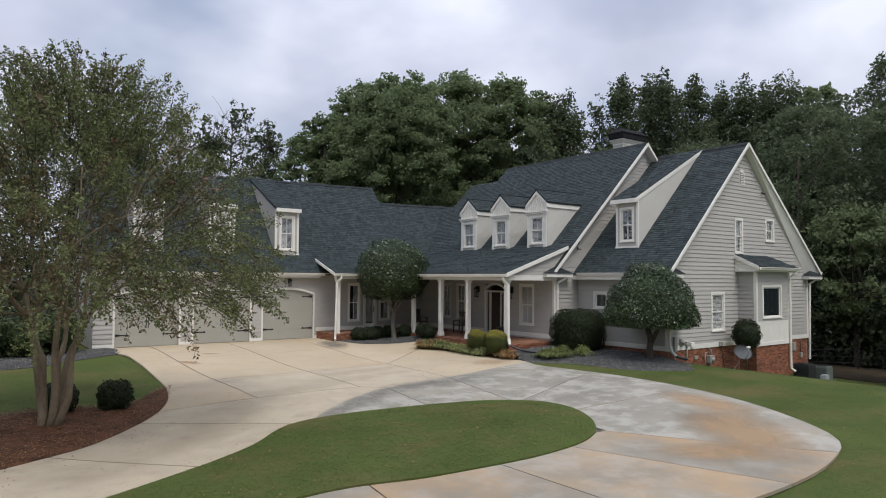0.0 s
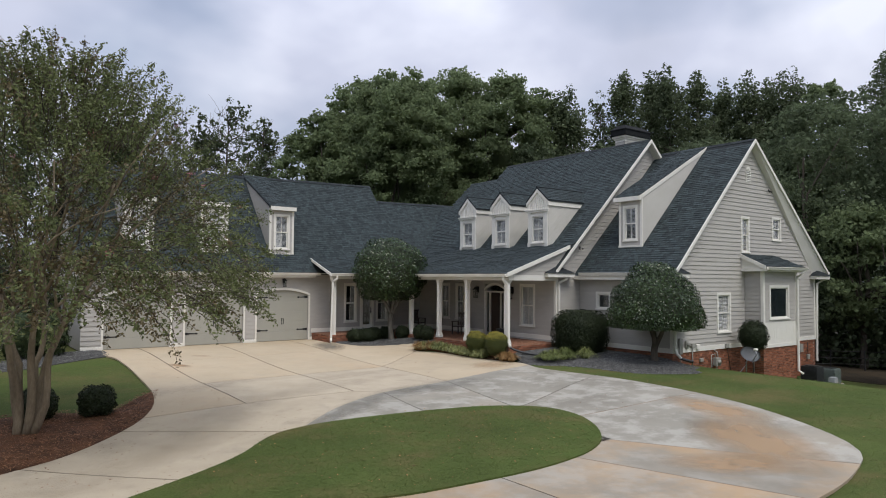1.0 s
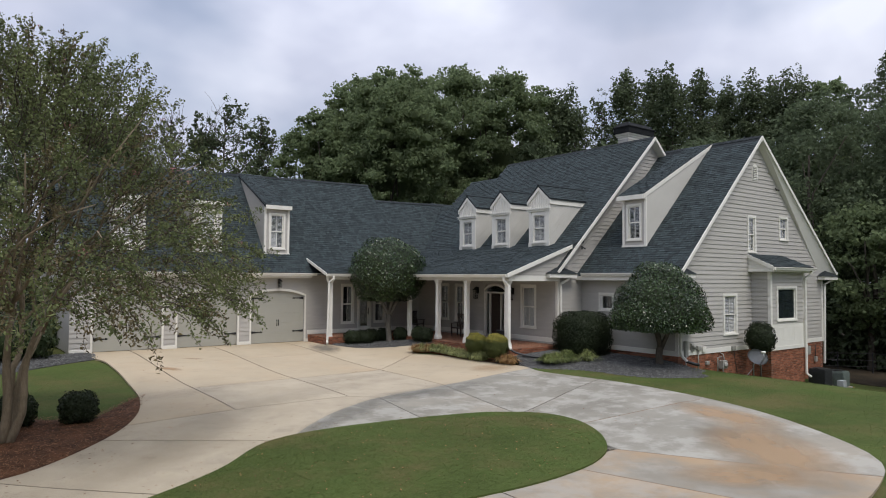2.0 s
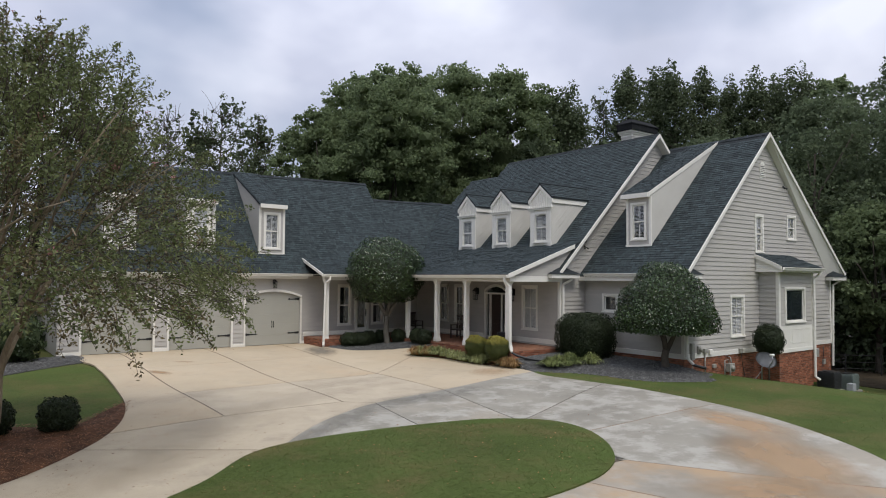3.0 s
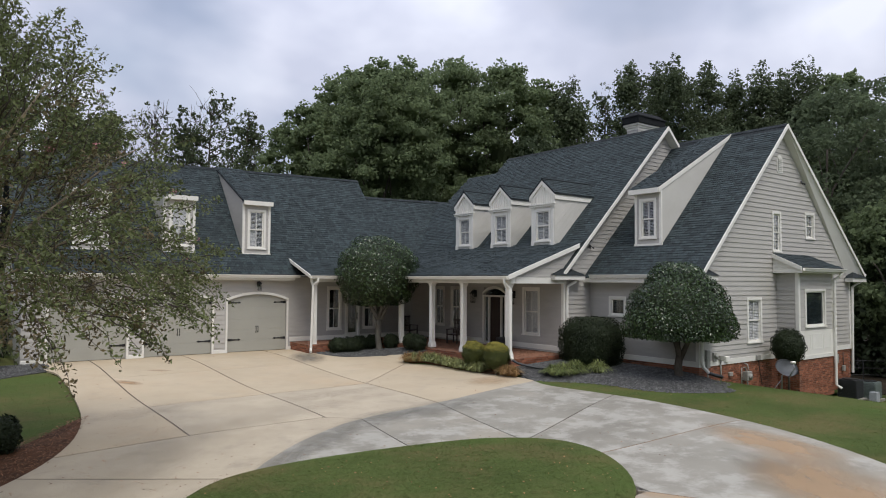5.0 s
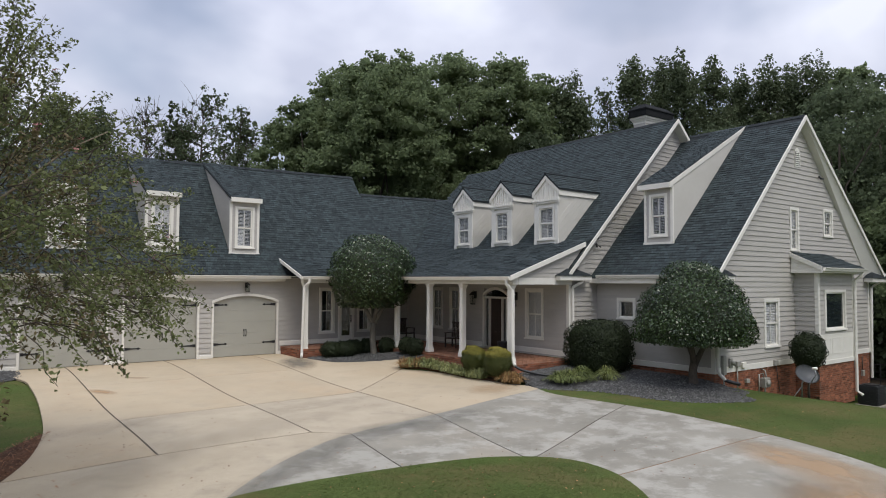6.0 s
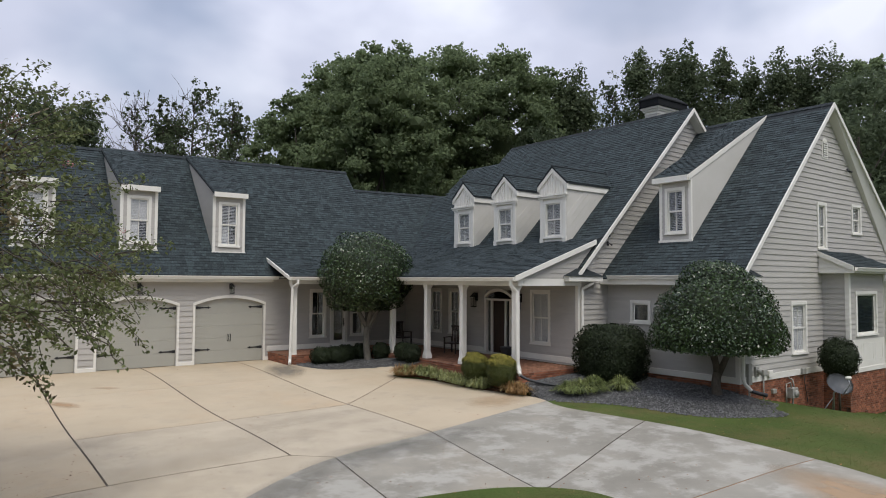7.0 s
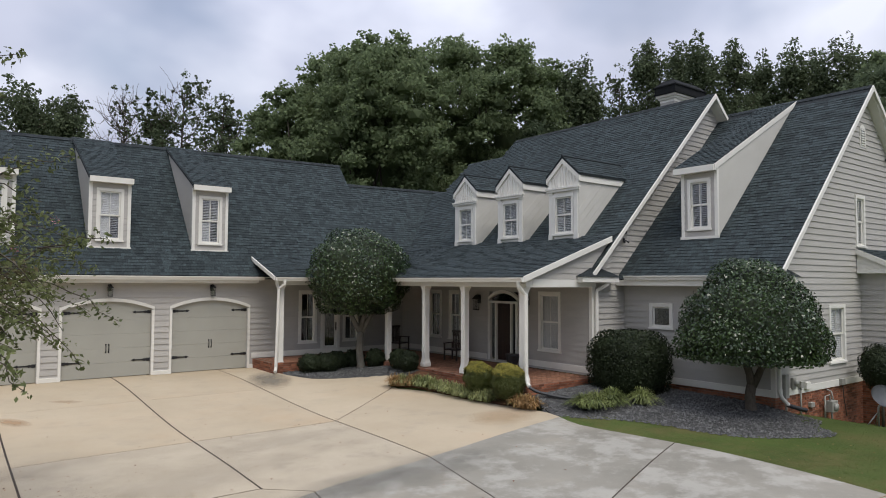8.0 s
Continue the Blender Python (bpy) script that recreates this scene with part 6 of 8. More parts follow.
tube(bm, [cd + nd * 0.56 + ud * 0.08, cd + nd * 0.56 - ud * 0.08], 0.05, 8)
part("feed_horn", bm, M_TRIM, dish, "white receiver head", smooth=True)


# air conditioners
def conditioner(x, y, w, h, label, case):
    z = gz(x, y)
    c = thing("air_conditioner", (x, y, z), label, "air conditioner", "air conditioners beside the house")
    bm = bmesh.new()
    box(bm, x - w / 2 - 0.1, y - w / 2 - 0.1, z - 0.05, x + w / 2 + 0.1, y + w / 2 + 0.1, z + 0.07)
    part("pad", bevel(bm, 0.01), M_GREY, c)
    bm = bmesh.new()
    box(bm, x - w / 2, y - w / 2, z + 0.07, x + w / 2, y + w / 2, z + h)
    part("case", bevel(bm, 0.03, 2), case, c)
    n = int((h - 0.2) / 0.06)
    for k in range(n):
        bm = bmesh.new()
        v = z + 0.14 + k * 0.06
        box(bm, x - w / 2 - 0.012, y - w / 2 - 0.012, v, x + w / 2 + 0.012, y + w / 2 + 0.012, v + 0.022)
        part("louvre", bm, case, c)
    bm = bmesh.new()
    tube(bm, [(x, y, z + h), (x, y, z + h + 0.03)], w * 0.42, 16)
    part("fan_guard", bm, M_IRON, c)


conditioner(29.3, 14.4, 0.74, 0.85, "dark louvred air conditioner on a concrete pad", M_PLASTIC_B)
conditioner(30.72, 14.2, 0.7, 0.8, "grey-green louvred air conditioner beside another unit", M_CASE)
wz = gz(29.62, 13.6)
bm = bmesh.new()
box(bm, 29.44, 13.46, wz, 29.8, 13.74, wz + 0.42)
tagged(part("utility_cabinet", bevel(bm, 0.02, 2), M_PLASTIC_G), "pale grey plastic utility cabinet in the grass", "utility cabinet")

# potted shrub by the door
px, py = 17.35, 23.35
pot = thing("planter", (px, py, 0.36), "dark urn planter with a small shrub on the porch", "planter")
bm = bmesh.new()
prof = [(0.0, 0.36), (0.16, 0.36), (0.14, 0.42), (0.2, 0.55), (0.24, 0.75), (0.25, 0.8), (0.2, 0.8), (0.0, 0.77)]
rings = [[bm.verts.new((px + r * math.cos(a), py + r * math.sin(a), z)) for a in [math.pi * k / 8 for k in range(16)]] for r, z in prof[1:-1]]
for a, b in zip(rings, rings[1:]):
    for k in range(16):
        bm.faces.new((a[k], a[(k + 1) % 16], b[(k + 1) % 16], b[k]))
bm.faces.new(rings[0][::-1])
bm.faces.new(rings[-1])
part("urn", bm, M_PLASTIC_B, pot, smooth=True)


# twin-headed floodlights under the eaves
def floodlight(x, y, z, along):
    F = Face(x, y, z, 1, 0)
    bm = bmesh.new()
    F.box(bm, -0.045, 0.045, -0.045, 0.045, 0.02, 0.05)
    lamp = part("floodlight", bevel(bm, 0.01), M_PLASTIC_B, house, "small dark twin floodlight")
    for s in (-1, 1):
        bm = bmesh.new()
        tube(bm, [F.at(s * 0.03, -0.02, 0.05), F.at(s * 0.09, -0.07, 0.11)], 0.014, 6)
        tube(bm, [F.at(s * 0.08, -0.06, 0.10), F.at(s * 0.12, -0.10, 0.15)], 0.026, 8, 0.04)
        part("lamp_head", bm, M_PLASTIC_B, lamp)


floodlight(27.18, Y_END - 0.02, 7.5, 1)
floodlight(19.42, Y_MAIN - 0.02, 4.69, 1)


# ---- planting ----
rng = np.random.default_rng(7)


def unit(n):
    v = rng.normal(size=(n, 3))
    return v / np.linalg.norm(v, axis=1, keepdims=True)


def leaf_quads(points, normals, length, width, jitter=0.5):
    """Corners of pointed four-cornered leaves at points, facing roughly along normals."""
    n = len(points)
    nn = normals + jitter * unit(n)
    nn /= np.linalg.norm(nn, axis=1, keepdims=True)
    a = np.cross(nn, unit(n))
    a /= np.linalg.norm(a, axis=1, keepdims=True) + 1e-9
    b = np.cross(nn, a)
    s = rng.uniform(0.7, 1.3, (n, 1))
    L, W = length * s / 2, width * s / 2
    tip = points + a * L - nn * L * 0.25
    tail = points - a * L - nn * L * 0.1
    q = np.stack([tail, points + b * W + a * L * 0.1, tip, points - b * W + a * L * 0.1], 1).reshape(-1, 3)
    return q


def leaf_mesh(name, quads, material, parent, origin, label="", kind=""):
    n = len(quads) // 4
    me = bpy.data.meshes.new(name)
    co = (quads - np.array(origin)).astype(np.float32)
    me.vertices.add(len(co))
    me.vertices.foreach_set("co", co.ravel())
    me.loops.add(n * 4)
    me.loops.foreach_set("vertex_index", np.arange(n * 4, dtype=np.int32))
    me.polygons.add(n)
    me.polygons.foreach_set("loop_start", np.arange(0, n * 4, 4, dtype=np.int32))
    me.polygons.foreach_set("loop_total", np.full(n, 4, dtype=np.int32))
    me.update(calc_edges=True)
    me.materials.append(material)
    ob = new(name, me)
    base = Vector((0, 0, 0))
    up = parent
    while up is not None:
        base = base + up.location
        up = up.parent
    ob.parent = parent
    ob.location = Vector(origin) - base
    return tagged(ob, label=label, kind=kind)


def clump_leaves(centres, radii, per, length, width, flat=0.85, inner=0.35, jitter=0.6):
    """Leaves on the outsides of many small clumps."""
    pts, nor = [], []
    for c, r in zip(centres, radii):
        k = max(6, int(per * r * r))
        d = unit(k)
        rr = r * (1 - inner * rng.random((k, 1)) ** 2)
        pts.append(np.asarray(c) + d * rr * np.array([1, 1, flat]))
        nn = d.copy()
        nn[:, 2] += 0.35
        nor.append(nn)
    return leaf_quads(np.concatenate(pts), np.concatenate(nor), length, width, jitter)


def limb_path(a, b, bend, n=6):
    a, b = np.array(a, float), np.array(b, float)
    out = []
    off = rng.normal(size=3) * bend
    for t in np.linspace(0, 1, n):
        out.append(tuple(a + (b - a) * t + off * math.sin(math.pi * t) + rng.normal(size=3) * bend * 0.12))
    return out


def build_tree(name, at, height, spread, trunk_h, clumps, per, leaf, leaf_material, bark, label, category="tree", group="", trunk_r=0.3, open_crown=0.0, clump=(0.2, 0.34), lean=0.0, core=0.0):
    """A tapered trunk, limbs, and a crown of many overlapping clumps of leaves; open_crown: share of the crown left airy."""
    x, y, z = at
    tree = thing(name, at, label, category, group)
    half_h = (height - trunk_h) * 0.5
    crown_mid = z + trunk_h + half_h
    cs, rs = [], []
    for k in range(clumps):
        r = rng.uniform(*clump) * min(spread, half_h)
        hz, az_ = rng.uniform(-1, 1), rng.uniform(0, 2 * math.pi)
        prof = math.sqrt(max(0.0, 1 - abs(hz) ** 2.2))
        d = np.array((math.cos(az_) * prof, math.sin(az_) * prof, hz))
        f = rng.uniform(0.15, 1.0) ** 0.4
        wob = 1 + 0.10 * math.sin(3.1 * d[0] + 2.3 * d[1] + x) + 0.06 * math.sin(6.0 * d[2] + y)
        narrow = 1.0 - 0.35 * max(0.0, -d[2] - 0.3)
        cs.append((x + d[0] * max(0.2, spread - 0.7 * r) * f * wob * narrow, y + d[1] * max(0.2, spread - 0.7 * r) * f * wob * narrow, crown_mid + d[2] * (half_h - 0.55 * r) * (0.75 + 0.25 * f)))
        rs.append(r)
    bm = bmesh.new()
    tube(bm, limb_path((x, y, z - 0.2), (x + lean, y, z + trunk_h), 0.15, 7), trunk_r, 9, trunk_r * 0.7)
    tr = part("trunk", bm, bark, tree, smooth=True)
    bm = bmesh.new()
    tube(bm, limb_path((x + lean, y, z + trunk_h - 0.1), (x, y, crown_mid + half_h * 0.5), 0.3, 7), trunk_r * 0.7, 7, 0.06)
    for k in rng.choice(len(cs), size=min(12, len(cs)), replace=False):
        s = rng.uniform(0.0, 0.6)
        tube(bm, limb_path((x + lean * (1 - s), y, z + trunk_h + s * half_h), cs[k], 0.4, 6), trunk_r * 0.38, 6, 0.03)
    part("limb_growth", bm, bark, tr, smooth=True, kind="stuff")
    sub_c, sub_r = [], []
    for c, r in zip(cs, rs):
        d = unit(12)
        d[:, 2] = np.abs(d[:, 2]) * 1.1 - 0.25
        rad = r * rng.uniform(0.2, 1.3, (12, 1)) ** 0.8
        for p in np.asarray(c) + d * rad * np.array([1, 1, 0.85]):
            sub_c.append(p)
            sub_r.append(r * rng.uniform(0.28, 0.55))
    q = clump_leaves(sub_c, sub_r, per, leaf[0], leaf[1], flat=0.75, inner=0.75, jitter=1.25)
    leaf_mesh("crown", q, leaf_material, tree, (x, y, crown_mid))
    if open_crown < 1:
        bm = bmesh.new()
        for c, r in zip(cs, rs):
            if rng.random() > open_crown:
                m = Matrix.Translation(c) @ Matrix.Diagonal((r * 0.42, r * 0.42, r * 0.36, 1))
                bmesh.ops.create_icosphere(bm, subdivisions=1, radius=1, matrix=m)
        if core:
            m = Matrix.Translation((x, y, crown_mid)) @ Matrix.Diagonal((spread * core, spread * core, half_h * (core + 0.08), 1))
            blob = bmesh.ops.create_icosphere(bm, subdivisions=3, radius=1, matrix=m)["verts"]
            for v in blob:
                d = v.co - Vector((x, y, crown_mid))
                v.co = v.co - d * (0.12 + 0.1 * math.sin(1.7 * v.co.x + 1.1 * v.co.z) + 0.08 * math.sin(2.3 * v.co.y + 1.9 * v.co.z))
        part("inner_crown", bm, leaf_material, tree)
    return tree


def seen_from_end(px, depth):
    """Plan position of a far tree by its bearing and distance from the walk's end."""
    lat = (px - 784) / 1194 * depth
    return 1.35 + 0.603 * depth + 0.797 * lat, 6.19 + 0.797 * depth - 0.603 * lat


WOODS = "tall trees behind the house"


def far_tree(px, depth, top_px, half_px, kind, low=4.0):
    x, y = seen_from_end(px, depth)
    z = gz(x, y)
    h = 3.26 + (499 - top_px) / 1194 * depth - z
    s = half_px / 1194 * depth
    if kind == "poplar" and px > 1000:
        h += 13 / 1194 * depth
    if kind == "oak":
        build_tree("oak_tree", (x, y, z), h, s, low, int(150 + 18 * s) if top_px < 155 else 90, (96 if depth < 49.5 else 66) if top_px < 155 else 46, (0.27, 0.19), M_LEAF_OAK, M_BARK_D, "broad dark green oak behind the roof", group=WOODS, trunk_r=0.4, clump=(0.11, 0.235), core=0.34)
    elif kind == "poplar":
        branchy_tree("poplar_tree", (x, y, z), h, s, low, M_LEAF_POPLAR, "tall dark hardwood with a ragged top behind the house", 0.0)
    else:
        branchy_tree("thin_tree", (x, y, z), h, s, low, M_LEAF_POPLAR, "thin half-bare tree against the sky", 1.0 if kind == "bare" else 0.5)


def branchy_tree(name, at, height, spread, low, leaf_material, label, bare):
    """A straight leader with rising limbs, each set with ragged tufts of leaves; bare: share of limbs that are only twigs."""
    x, y, z = at
    tree = thing(name, at, label, "tree", WOODS)
    bm = bmesh.new()
    bend = rng.normal(size=2) * 0.35
    tube(bm, [(x + bend[0] * math.sin(3 * t), y + bend[1] * math.sin(2.5 * t), z - 0.2 + t * (height - 0.3)) for t in np.linspace(0, 0.93, 9)], 0.24, 8, 0.03)
    trunk = part("trunk", bm, M_BARK_D, tree, smooth=True)
    bm = bmesh.new()
    cs, rs = [(x + bend[0] * math.sin(3), y + bend[1] * math.sin(2.5), z + height - 0.45)], [0.42]
    size = rng.uniform(1.0, 1.5) * (1.0 if bare == 0 else 0.8)
    n = int((26 + 2.6 * height) / size * (1.0 if bare == 0 else 0.55))
    tops = [(rng.normal(size=2) * spread * 0.24, rng.uniform(0.3, 1.8)) for _ in range(3)]
    turn = rng.uniform(0, 6.28)
    for k in range(n):
        t = (k + rng.random()) / n
        hh = low + (height - low - 0.5) * t ** 0.8
        prof = 0.35 + 0.65 * math.sin(math.pi * min(1.0, 0.30 + 0.62 * t)) if t < 0.97 else 0.25
        prof *= 1.12 - 0.75 * max(0.0, t - 0.55)
        a = turn + 2.4 * k + rng.normal() * 0.3
        reach = spread * prof * rng.uniform(0.62, 1.15)
        b0 = np.array((x + bend[0] * math.sin(3 * hh / height), y + bend[1] * math.sin(2.5 * hh / height), z + hh * rng.uniform(0.86, 0.97)))
        b1 = np.array((x + math.cos(a) * reach, y + math.sin(a) * reach, min(z + height - 0.4, b0[2] + reach * rng.uniform(0.35, 0.9))))
        path = limb_path(b0, b1, 0.16 * reach / 2.5 + 0.05, 5)
        tube(bm, path, 0.05 + 0.03 * (1 - t), 5, 0.012)
        naked = rng.random() < bare
        if naked:
            for j in range(13 if bare == 1 else 7):
                f = rng.uniform(0.25, 1.0)
                p0 = b0 + (b1 - b0) * f
                p1 = p0 + rng.normal(size=3) * 0.55 + np.array((math.cos(a) * 0.3, math.sin(a) * 0.3, 0.7))
                tube(bm, limb_path(p0, p1, 0.1, 4), 0.022, 4, 0.009)
                if rng.random() < (0.05 if bare == 1 else 0.3):
                    cs.append(tuple(p1))
                    rs.append(rng.uniform(0.1, 0.2))
            continue
        for f in np.arange(0.30, 1.02, 0.17):
            c = b0 + (b1 - b0) * f + rng.normal(size=3) * np.array((0.32, 0.32, 0.22))
            cs.append(tuple(c))
            rs.append(size * rng.uniform(0.36, 0.85) * (1.12 - 0.35 * f) * (1.0 if t < 0.85 else 0.75))
        for j in range(2):
            cs.append(tuple(b1 + np.array((math.cos(a) * 0.2, math.sin(a) * 0.2, 0.35)) * (j + 0.6) + rng.normal(size=3) * 0.12))
            rs.append(rng.uniform(0.16, 0.34))
    for (dx, dy), drop in tops:
        for j in range(7):
            cs.append((x + dx + rng.normal() * 0.1 * j, y + dy + rng.normal() * 0.1 * j, z + height - drop - 0.42 * j))
            rs.append((0.36 + 0.09 * j) * size * (1.0 if bare == 0 else 0.4))
    for c, r in list(zip(cs, rs)):
        for j in range(2):
            cs.append(tuple(np.asarray(c) + unit(1)[0] * r * 1.05))
            rs.append(r * 0.42)
    part("limb_growth", bm, M_BARK_D, trunk, smooth=True, kind="stuff")
    q = clump_leaves(cs, rs, 74, 0.23, 0.165, flat=0.9, inner=0.8, jitter=0.9)
    leaf_mesh("crown", q, leaf_material, tree, (x, y, z + height * 0.6))
    return tree


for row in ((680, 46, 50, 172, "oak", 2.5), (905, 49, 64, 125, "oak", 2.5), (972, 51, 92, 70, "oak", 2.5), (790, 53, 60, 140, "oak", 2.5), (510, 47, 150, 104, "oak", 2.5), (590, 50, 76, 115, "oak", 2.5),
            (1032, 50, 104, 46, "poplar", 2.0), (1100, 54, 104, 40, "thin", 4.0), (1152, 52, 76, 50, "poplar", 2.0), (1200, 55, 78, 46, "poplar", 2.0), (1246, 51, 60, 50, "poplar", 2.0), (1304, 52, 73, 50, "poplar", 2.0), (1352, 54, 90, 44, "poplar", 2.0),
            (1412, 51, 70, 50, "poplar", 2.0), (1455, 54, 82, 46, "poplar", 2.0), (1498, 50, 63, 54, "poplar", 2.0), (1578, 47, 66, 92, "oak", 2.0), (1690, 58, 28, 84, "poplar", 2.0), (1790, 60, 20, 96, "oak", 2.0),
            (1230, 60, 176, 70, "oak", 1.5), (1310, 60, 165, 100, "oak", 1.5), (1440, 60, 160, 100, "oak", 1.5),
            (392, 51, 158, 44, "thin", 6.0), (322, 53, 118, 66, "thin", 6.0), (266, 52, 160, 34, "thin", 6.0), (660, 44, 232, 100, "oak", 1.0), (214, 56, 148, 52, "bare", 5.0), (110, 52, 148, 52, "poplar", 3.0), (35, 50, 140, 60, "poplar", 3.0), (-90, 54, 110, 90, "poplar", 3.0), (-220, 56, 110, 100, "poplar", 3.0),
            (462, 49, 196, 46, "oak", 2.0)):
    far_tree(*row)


def wood_tree(x, y, h, s, kind="poplar", low=2.0):
    z = gz(x, y)
    # bright trees take the oak leaf, the others the shade-darkened one
    build_tree("hardwood_tree", (x, y, z), h, s, low, int(80 + 8 * s), 32, (0.29, 0.19), M_LEAF_OAK if kind == "bright" else M_LEAF_WOOD_SHADE, M_BARK_D, "dense green hardwood at the edge of the woods", group="woods beside the house", trunk_r=0.25, clump=(0.15, 0.34), open_crown=1.0)


for row in ((39, 26, 15, 4.2), (43, 21, 18.0, 4.8), (47, 15, 19, 5.0), (38, 33, 16, 4.5), (45, 29, 17, 4.6), (52, 22, 21, 5.4), (51, 31, 18, 4.8), (55, 14, 17, 5.0), (58, 26, 18, 5.2), (36, 39, 17, 4.6), (44, 38, 18, 5.0), (62, 18, 18, 5.0), (50, 8, 15, 4.5), (60, 8, 17, 5.0), (40.5, 16.5, 10, 3.6, "bright"), (43.5, 11.5, 12, 4.0, "bright")):
    wood_tree(*row)


# dark brown ground sheet under the trees
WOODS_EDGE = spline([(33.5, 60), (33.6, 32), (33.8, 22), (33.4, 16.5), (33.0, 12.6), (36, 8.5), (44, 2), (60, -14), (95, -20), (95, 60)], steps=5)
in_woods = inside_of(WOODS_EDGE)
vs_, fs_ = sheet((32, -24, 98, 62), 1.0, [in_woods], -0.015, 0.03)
tagged(raw("woodland_floor", vs_, fs_, M_WOODS_FLOOR, origin=(45, 20, gz(45, 20))), "dark brown ground under the trees", "woodland floor", kind="structure")


# undergrowth closing the woods
def undergrowth(name, line, n, r, material, label, h=2.2, dens=90, wide=1.4):
    cs, rs = [], []
    for k in range(n):
        t = rng.random() * (len(line) - 1)
        i = int(t)
        f = t - i
        x = line[i][0] * (1 - f) + line[i + 1][0] * f + rng.normal() * wide
        y = line[i][1] * (1 - f) + line[i + 1][1] * f + rng.normal() * wide
        cs.append((x, y, gz(x, y) + rng.uniform(0.3, h)))
        rs.append(r * rng.uniform(0.6, 1.3))
    q = clump_leaves(cs, rs, dens, 0.36, 0.24, inner=0.4)
    ob = leaf_mesh(name, q, material, None, (line[0][0], line[0][1], 0.0), label)
    return tagged(ob, label, "undergrowth", kind="stuff")


undergrowth("undergrowth", [(33, 44), (38, 30), (41, 22), (44, 14), (49, 4), (56, -8)], 230, 1.6, M_LEAF_WOOD_SHADE, "dark undergrowth along the edge of the woods", 4.5, 70)
undergrowth("undergrowth", [(-25, 48), (-8, 50), (8, 52), (22, 50), (36, 48)], 140, 1.6, M_HEDGE_SHADE_CORE, "dark undergrowth behind the house", 4.0)
undergrowth("undergrowth", [(-22, 36), (-10, 38), (-3, 37), (0, 36)], 50, 1.1, M_HEDGE_SHADE_CORE, "dark shrubs beside the garage", 2.0)
undergrowth("undergrowth", [(-9, 33.5), (-5, 32.5), (-2.5, 31.5), (-0.9, 30.6)], 34, 0.75, M_HEDGE_SHADE_CORE, "dark shrubs beside the garage wall", 1.5, 110, 0.7)
# added out of view: tall foliage that keeps low sky light off the porch
undergrowth("tree_belt", [(-21, 46), (-24, 30), (-25, 12), (-27, -6), (-24, -20), (-6, -30), (18, -28), (36, -22), (50, -12)], 600, 3.4, M_LEAF_OAK, "unseen belt of foliage added to block low sky light", 23.0, 8, 2.5)

# dark cedar at the lawn's end, and the wire fence behind the units
build_tree("cedar_tree", (33.2, 10.6, gz(33.2, 10.6)), 7.5, 2.3, 0.3, 60, 260, (0.22, 0.12), M_HEDGE_SHADE_CORE, M_BARK_D, "dark dense cedar at the lawn's edge", trunk_r=0.15)
fence = thing("wire_fence", (36, 17, gz(36, 17)), "low dark wire fence in front of the woods", "fence")
for k in range(7):
    fx, fy = 33.2 + k * 1.8, 19.0 - k * 1.1
    bm = bmesh.new()
    tube(bm, [(fx, fy, gz(fx, fy) - 0.1), (fx, fy, gz(fx, fy) + 1.15)], 0.035, 6)
    part("post", bm, M_IRON, fence)
for zz_ in (0.35, 0.7, 1.08):
    bm = bmesh.new()
    tube(bm, [(33.2 + k * 1.8, 19.0 - k * 1.1, gz(33.2 + k * 1.8, 19.0 - k * 1.1) + zz_) for k in range(7)], 0.016, 5)
    part("rail", bm, M_IRON, fence)


